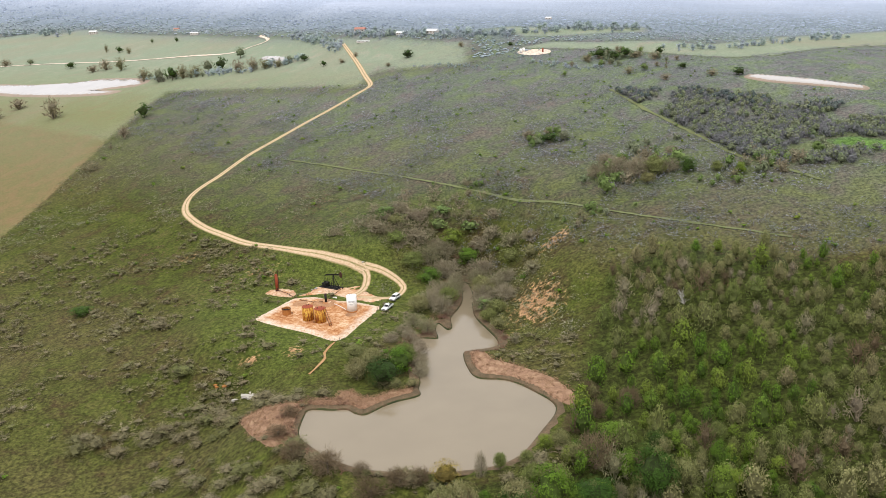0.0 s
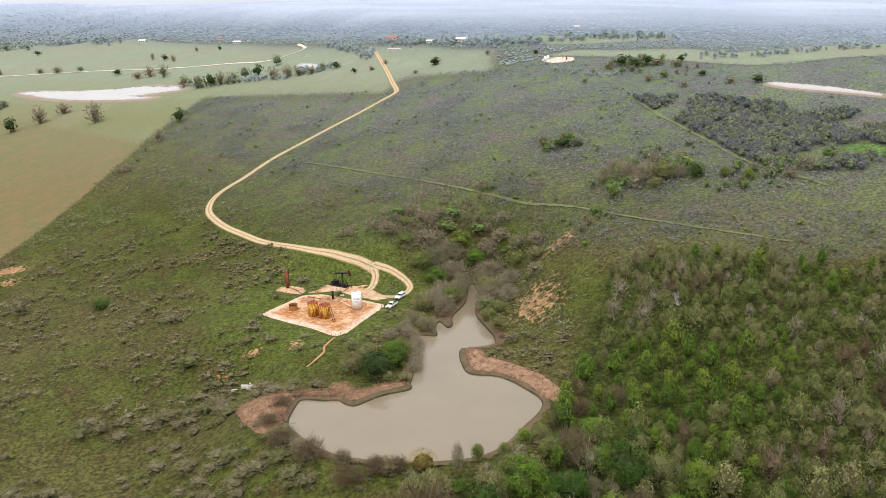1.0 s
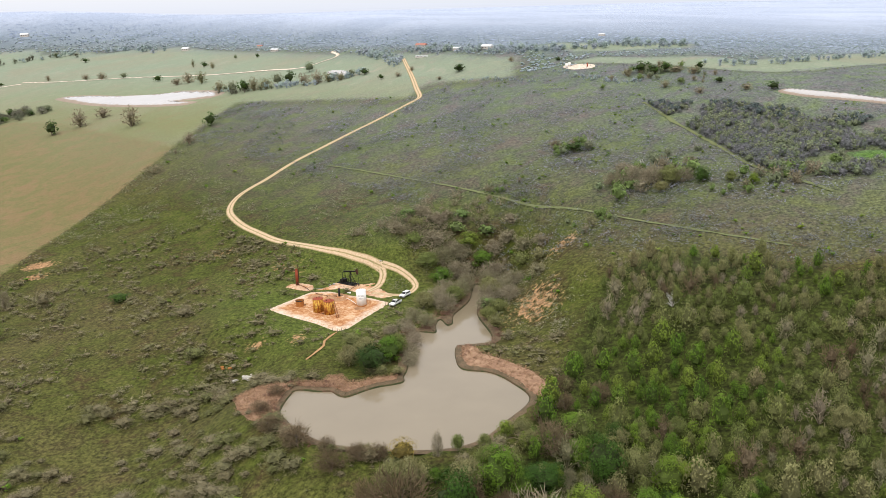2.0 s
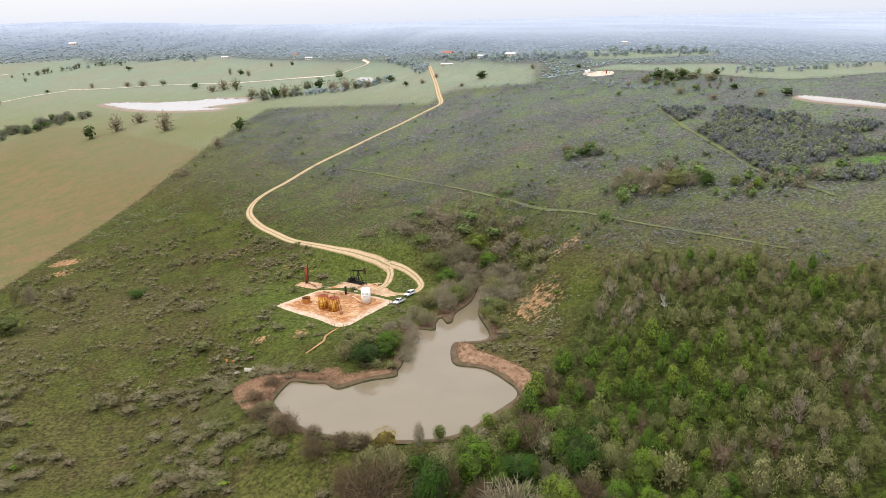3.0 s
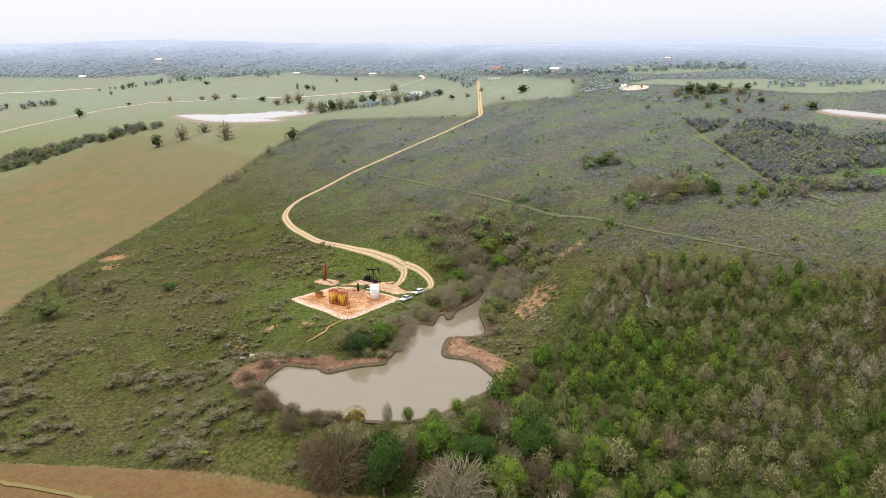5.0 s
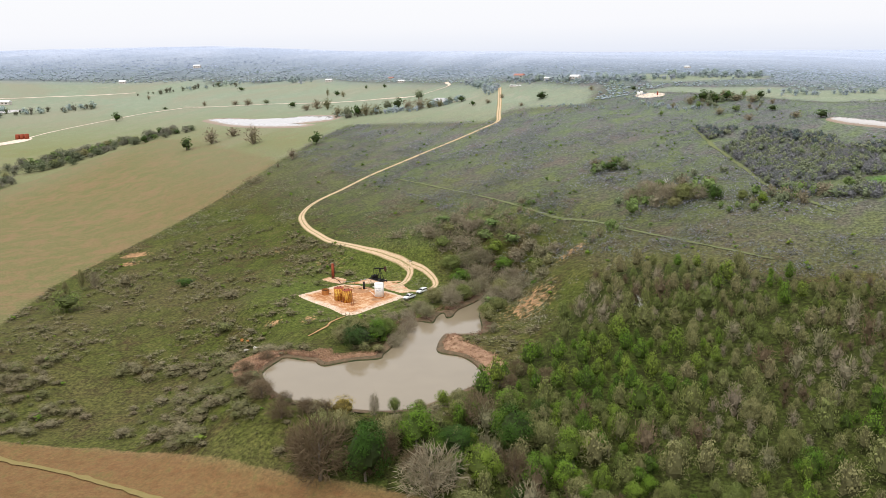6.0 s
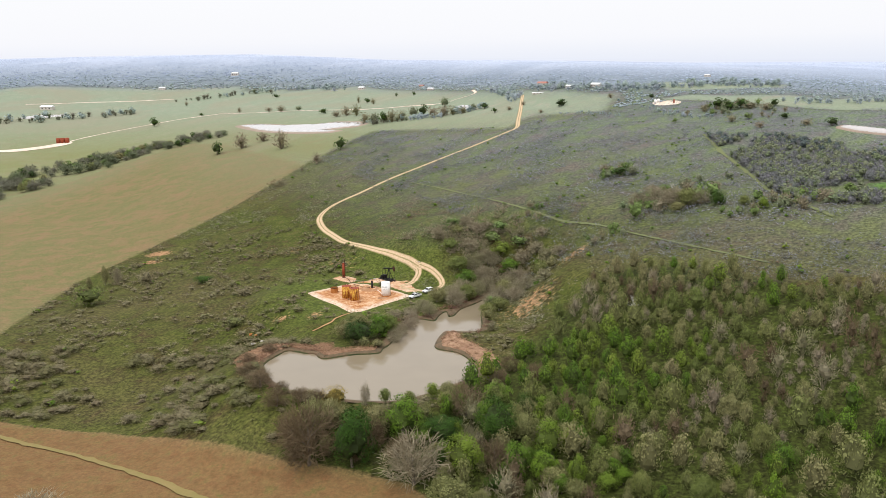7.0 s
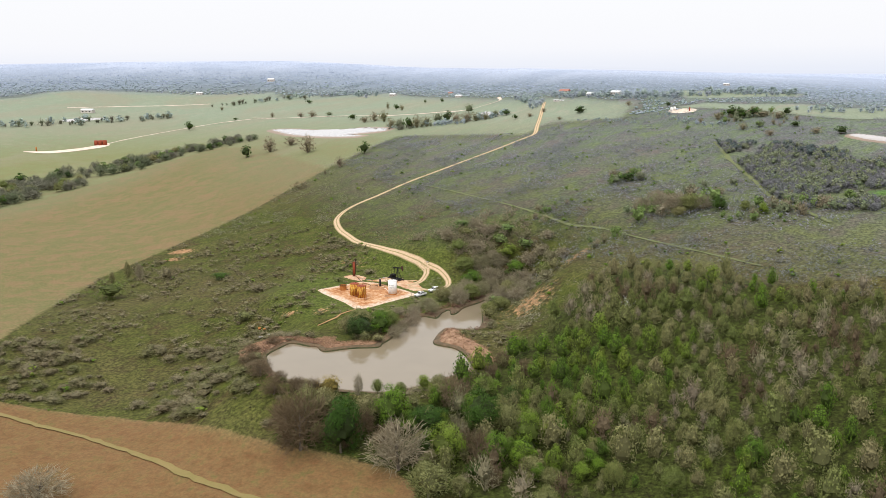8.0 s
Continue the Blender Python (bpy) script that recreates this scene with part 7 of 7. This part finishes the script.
def make_debris(x, y, n, size, mat, label, seed, name="rubble"):
    rs = np.random.RandomState(seed)
    ob = stand(name, x, y, 360 * rs.rand(), label, "rubble")
    for k in range(n):
        bm = bmesh.new()
        a, b, c = size * (0.4 + 0.8 * rs.rand(3))
        box(bm, -a / 2, -b / 2, -0.15, a / 2, b / 2, 0.35 * c)
        for v in bm.verts:
            v.co += Vector(rs.normal(size=3) * 0.08 * size)
        bm.transform(Matrix.Translation((rs.normal() * size * 1.1, rs.normal() * size * 0.7, 0.05)) @ Matrix.Rotation(6.28 * rs.rand(), 4, "Z"))
        part("slab", bm, mat, ob)


make_debris(-51.8, 241.6, 9, 1.5, M_CONC, "scattered pale concrete slabs lying in grass", 3)
make_debris(-62.5, 252, 4, 1.0, M_RUSTORANGE, "small orange clay heap in grass", 4)
make_debris(79.9, 139.8, 8, 1.1, M_CONC, "white chalky rubble heap at the field edge", 5)
make_debris(-19.7, 325.7, 2, 0.8, M_CONC, "white marker stones beside the track junction", 6)
make_debris(-28.6, 305.5, 3, 0.5, M_WHITE, "white drums beside the pad", 7)
make_debris(-37.6, 316.5, 3, 0.9, M_STEEL, "grey steel scrap beside the pumpjack", 9)


def car_body(bm, prof, w):
    """A body lofted across its width from a side profile, narrower towards the roof."""
    rows = []
    for s, inset in ((-1, 0.0), (-0.96, -1), (0.96, -1), (1, 0.0)):
        rows.append([bm.verts.new((a, s * w / 2 * (1 - 0.12 * max(0, (b - 0.95)) / 0.8), b)) for a, b in prof])
    for r0, r1 in zip(rows, rows[1:]):
        for k in range(len(prof)):
            j = (k + 1) % len(prof)
            bm.faces.new((r0[k], r0[j], r1[j], r1[k]))
    bm.faces.new(rows[0])
    bm.faces.new(rows[-1][::-1])


def make_car(x, y, turn, pickup, label):
    ob = stand("pickup_truck" if pickup else "utility_vehicle", x, y, turn, label, "car", z=height(x, y) + 0.18)
    bm = bmesh.new()
    if pickup:
        prof = [(-2.85, 0.55), (-2.85, 1.12), (-0.75, 1.15), (-0.7, 1.18), (1.15, 1.18), (1.25, 1.16), (2.65, 1.02), (2.85, 0.85), (2.85, 0.5)]
    else:
        prof = [(-2.5, 0.55), (-2.55, 1.1), (-2.45, 1.2), (0.9, 1.2), (1.05, 1.15), (2.3, 1.02), (2.5, 0.85), (2.5, 0.5)]
    car_body(bm, prof, 1.95)
    bmesh.ops.bevel(bm, geom=bm.edges[:], offset=0.03, segments=1, affect="EDGES")
    part("body", bm, M_CARWHITE, ob)
    a0, a1 = (-0.72, 1.15) if pickup else (-2.35, 0.9)
    bm = bmesh.new()
    cab = [(a0, 1.15), (a0 + 0.12, 1.80), (a1 - 0.85, 1.86), (a1 - 0.65, 1.80), (a1 + 0.1, 1.15)]
    car_body(bm, cab, 1.80)
    part("cab", bm, M_CARWHITE, ob)
    bm = bmesh.new()
    u0, u1 = Vector((a1 + 0.06, 0, 1.22)), Vector((a1 - 0.58, 0, 1.76))
    off = Vector((0.03, 0, 0.03))
    vs = [bm.verts.new(v) for v in (u0 + off + Vector((0, -0.78, 0)), u0 + off + Vector((0, 0.78, 0)), u1 + off + Vector((0, 0.68, 0)), u1 + off + Vector((0, -0.68, 0)))]
    bm.faces.new(vs)
    bmesh.ops.solidify(bm, geom=bm.faces[:], thickness=0.02)
    part("windscreen", bm, M_GLASS, ob)
    spans = ((a0 + 0.22, a0 + 0.85), (a0 + 0.95, a1 - 0.45)) if pickup else ((a0 + 0.22, a0 + 1.0), (a0 + 1.1, a0 + 1.85), (a0 + 1.95, a1 - 0.45))
    for s in (-1, 1):
        for b0, b1 in spans:
            bm = bmesh.new()
            vs = [bm.verts.new((bx, s * yy, bz)) for bx, yy, bz in ((b0, 0.885, 1.25), (b1 + 0.15, 0.885, 1.25), (b1, 0.825, 1.72), (b0, 0.825, 1.72))]
            bm.faces.new(vs)
            bmesh.ops.solidify(bm, geom=bm.faces[:], thickness=0.02)
            part("side_window", bm, M_GLASS, ob)
        for xx in ((-1.75, 1.85) if pickup else (-1.55, 1.6)):
            bm = bmesh.new()
            cyl(bm, (xx, s * 0.78, 0.22), (xx, s * 1.0, 0.22), 0.39, sides=20)
            tyre = part("tyre", bm, M_TYRE, ob)
            bm = bmesh.new()
            cyl(bm, (xx, s * 0.98, 0.22), (xx, s * 1.02, 0.22), 0.24, sides=14)
            part("rim", bm, M_STEEL, tyre)
        bm = bmesh.new()
        box(bm, prof[-1][0] - 0.05, s * 0.75 - 0.18, 0.72, prof[-1][0] + 0.03, s * 0.75 + 0.18, 0.88)
        part("headlight", bm, M_LAMP, ob)
        bm = bmesh.new()
        box(bm, prof[0][0] - 0.03, s * 0.85 - 0.08, 0.75, prof[0][0] + 0.05, s * 0.85 + 0.08, 1.02)
        part("tail_light", bm, M_RED, ob)
        bm = bmesh.new()
        box(bm, a1 - 0.1, s * 1.0 - 0.1, 1.2, a1 + 0.05, s * 1.0 + 0.1, 1.38)
        part("mirror", bm, M_BLACK, ob)
    bm = bmesh.new()
    box(bm, prof[-1][0] - 0.04, -0.55, 0.60, prof[-1][0] + 0.025, 0.55, 0.84)
    part("grille", bm, M_BLACK, ob)
    for e, d in ((prof[-1][0], 0.08), (prof[0][0], -0.08)):
        bm = bmesh.new()
        box(bm, min(e, e + d), -0.95, 0.38, max(e, e + d), 0.95, 0.58, 0.02)
        part("bumper", bm, M_STEEL, ob)
    if pickup:
        bm = bmesh.new()
        box(bm, -2.72, -0.82, 1.13, -0.85, 0.82, 1.165)
        part("bed_floor", bm, M_BLACK, ob, "dark open load bed")
        for s in (-1, 1):
            bm = bmesh.new()
            box(bm, -2.85, s * 0.97 - 0.08, 1.12, -0.75, s * 0.97 + 0.08 if s < 0 else s * 0.97, 1.28)
            part("bed_rail", bm, M_CARWHITE, ob)
    else:
        bm = bmesh.new()
        vs = [bm.verts.new(v) for v in ((-2.42, -0.72, 1.25), (-2.42, 0.72, 1.25), (-2.30, 0.66, 1.7), (-2.30, -0.66, 1.7))]
        bm.faces.new(vs)
        bmesh.ops.solidify(bm, geom=bm.faces[:], thickness=0.02)
        part("rear_window", bm, M_GLASS, ob)


make_car(-9.6, 290.4, 243, True, "white pickup truck parked on grass beside the pad")
make_car(-6.9, 299.6, 241, False, "white utility vehicle parked on the track loop")


# ---- distant farm buildings and batteries ----
def make_house(x, y, w, d, h, turn, roof, label, sc, name="house"):
    ob = stand(name, x, y, turn, label, "building")
    w, d, h = w * sc, d * sc, h * sc
    bm = bmesh.new()
    box(bm, -w / 2, -d / 2, -0.5, w / 2, d / 2, h)
    part("wall", bm, M_WALL, ob)
    bm = bmesh.new()
    e = 0.4 * sc
    pts = [(-w / 2 - e, -d / 2 - e, h), (w / 2 + e, -d / 2 - e, h), (w / 2 + e, d / 2 + e, h), (-w / 2 - e, d / 2 + e, h), (-w / 2 - e, 0, h + d * 0.3), (w / 2 + e, 0, h + d * 0.3)]
    vs = [bm.verts.new(v) for v in pts]
    for q in ((0, 1, 5, 4), (2, 3, 4, 5), (0, 4, 3), (1, 2, 5), (0, 3, 2, 1)):
        bm.faces.new([vs[k] for k in q])
    part("roof", bm, roof, ob)
    for k in range(3):
        bm = bmesh.new()
        cx = (-0.3 + 0.3 * k) * w
        box(bm, cx - 0.06 * w, -d / 2 - 0.04 * sc, h * 0.3, cx + 0.06 * w, -d / 2 + 0.02, h * 0.75)
        part("window" if k != 1 else "door", bm, M_GLASS if k != 1 else M_POST, ob)
    return ob


make_house(-24.9, 669.3, 18, 10, 4, -20, M_ROOFRED, "red-roofed ranch barn among trees", 0.44, "barn")
make_house(3.6, 620.9, 14, 7, 3, -30, M_ROOFPALE, "pale-roofed ranch house beyond the pasture", 0.4)
make_house(24.6, 604.8, 20, 10, 4, -35, M_ROOFPALE, "long grey metal barn with dark walls", 0.4, "barn")
make_house(-22.1, 633.2, 26, 3, 1.6, -30, M_ROOFPALE, "low white shed row beside the far road", 0.4, "shed")
make_house(-367.3, 1160.4, 12, 6, 3, -20, M_ROOFPALE, "small white shed at the wood edge", 0.83, "shed")
make_house(-769.1, 1534.4, 14, 8, 4, 0, M_ROOFPALE, "distant pale-roofed farm shed", 0.93, "shed")
make_house(-199.5, 941.9, 18, 6, 3, -30, M_ROOFPALE, "long white-roofed poultry shed far off", 0.55, "shed")
make_house(-923.9, 1196.1, 22, 8, 4, 0, M_ROOFPALE, "white metal barn in the far pasture", 1.03, "barn")
make_house(99.5, 590.6, 14, 6, 3, -40, M_ROOFPALE, "small pale farmhouse on the far ridge", 0.3)
make_house(-233.6, 1015, 10, 6, 3, -20, M_ROOFRED, "small brown-roofed far cottage", 0.57)
make_house(-837.8, 1393, 12, 8, 3, 10, M_ROOFPALE, "pale cottage among far trees", 0.93)


def make_battery(x, y, r, h, n, mat, label, sc):
    for k in range(n):
        ob = stand("distant_tank", x + k * 2.3 * r, y + 0.6 * k, 0, label, "storage tank", "distant tanks")
        bm = bmesh.new()
        cyl(bm, (0, 0, -0.2), (0, 0, h), r, sides=16)
        part("shell", bm, mat, ob, smooth=True)
        bm = bmesh.new()
        cyl(bm, (0, 0, h), (0, 0, h + 0.15 * r), r * 1.02, 0.1 * r, sides=16)
        part("roof", bm, mat, ob)


make_battery(-705.5, 945.1, 2.75, 6.31, 3, M_RUSTRED, "red steel oil tank on a distant pad", 1)
make_battery(70.5, 515.4, 0.76, 2.03, 2, M_WHITE, "small white tank on a distant pad", 1)
make_battery(81.6, 506, 0.43, 2.21, 1, M_RUSTRED, "small red vessel on a distant pad", 1)
make_battery(-757.5, 893.3, 0.93, 5.21, 1, M_RUSTORANGE, "orange pump unit on a distant pad", 1)
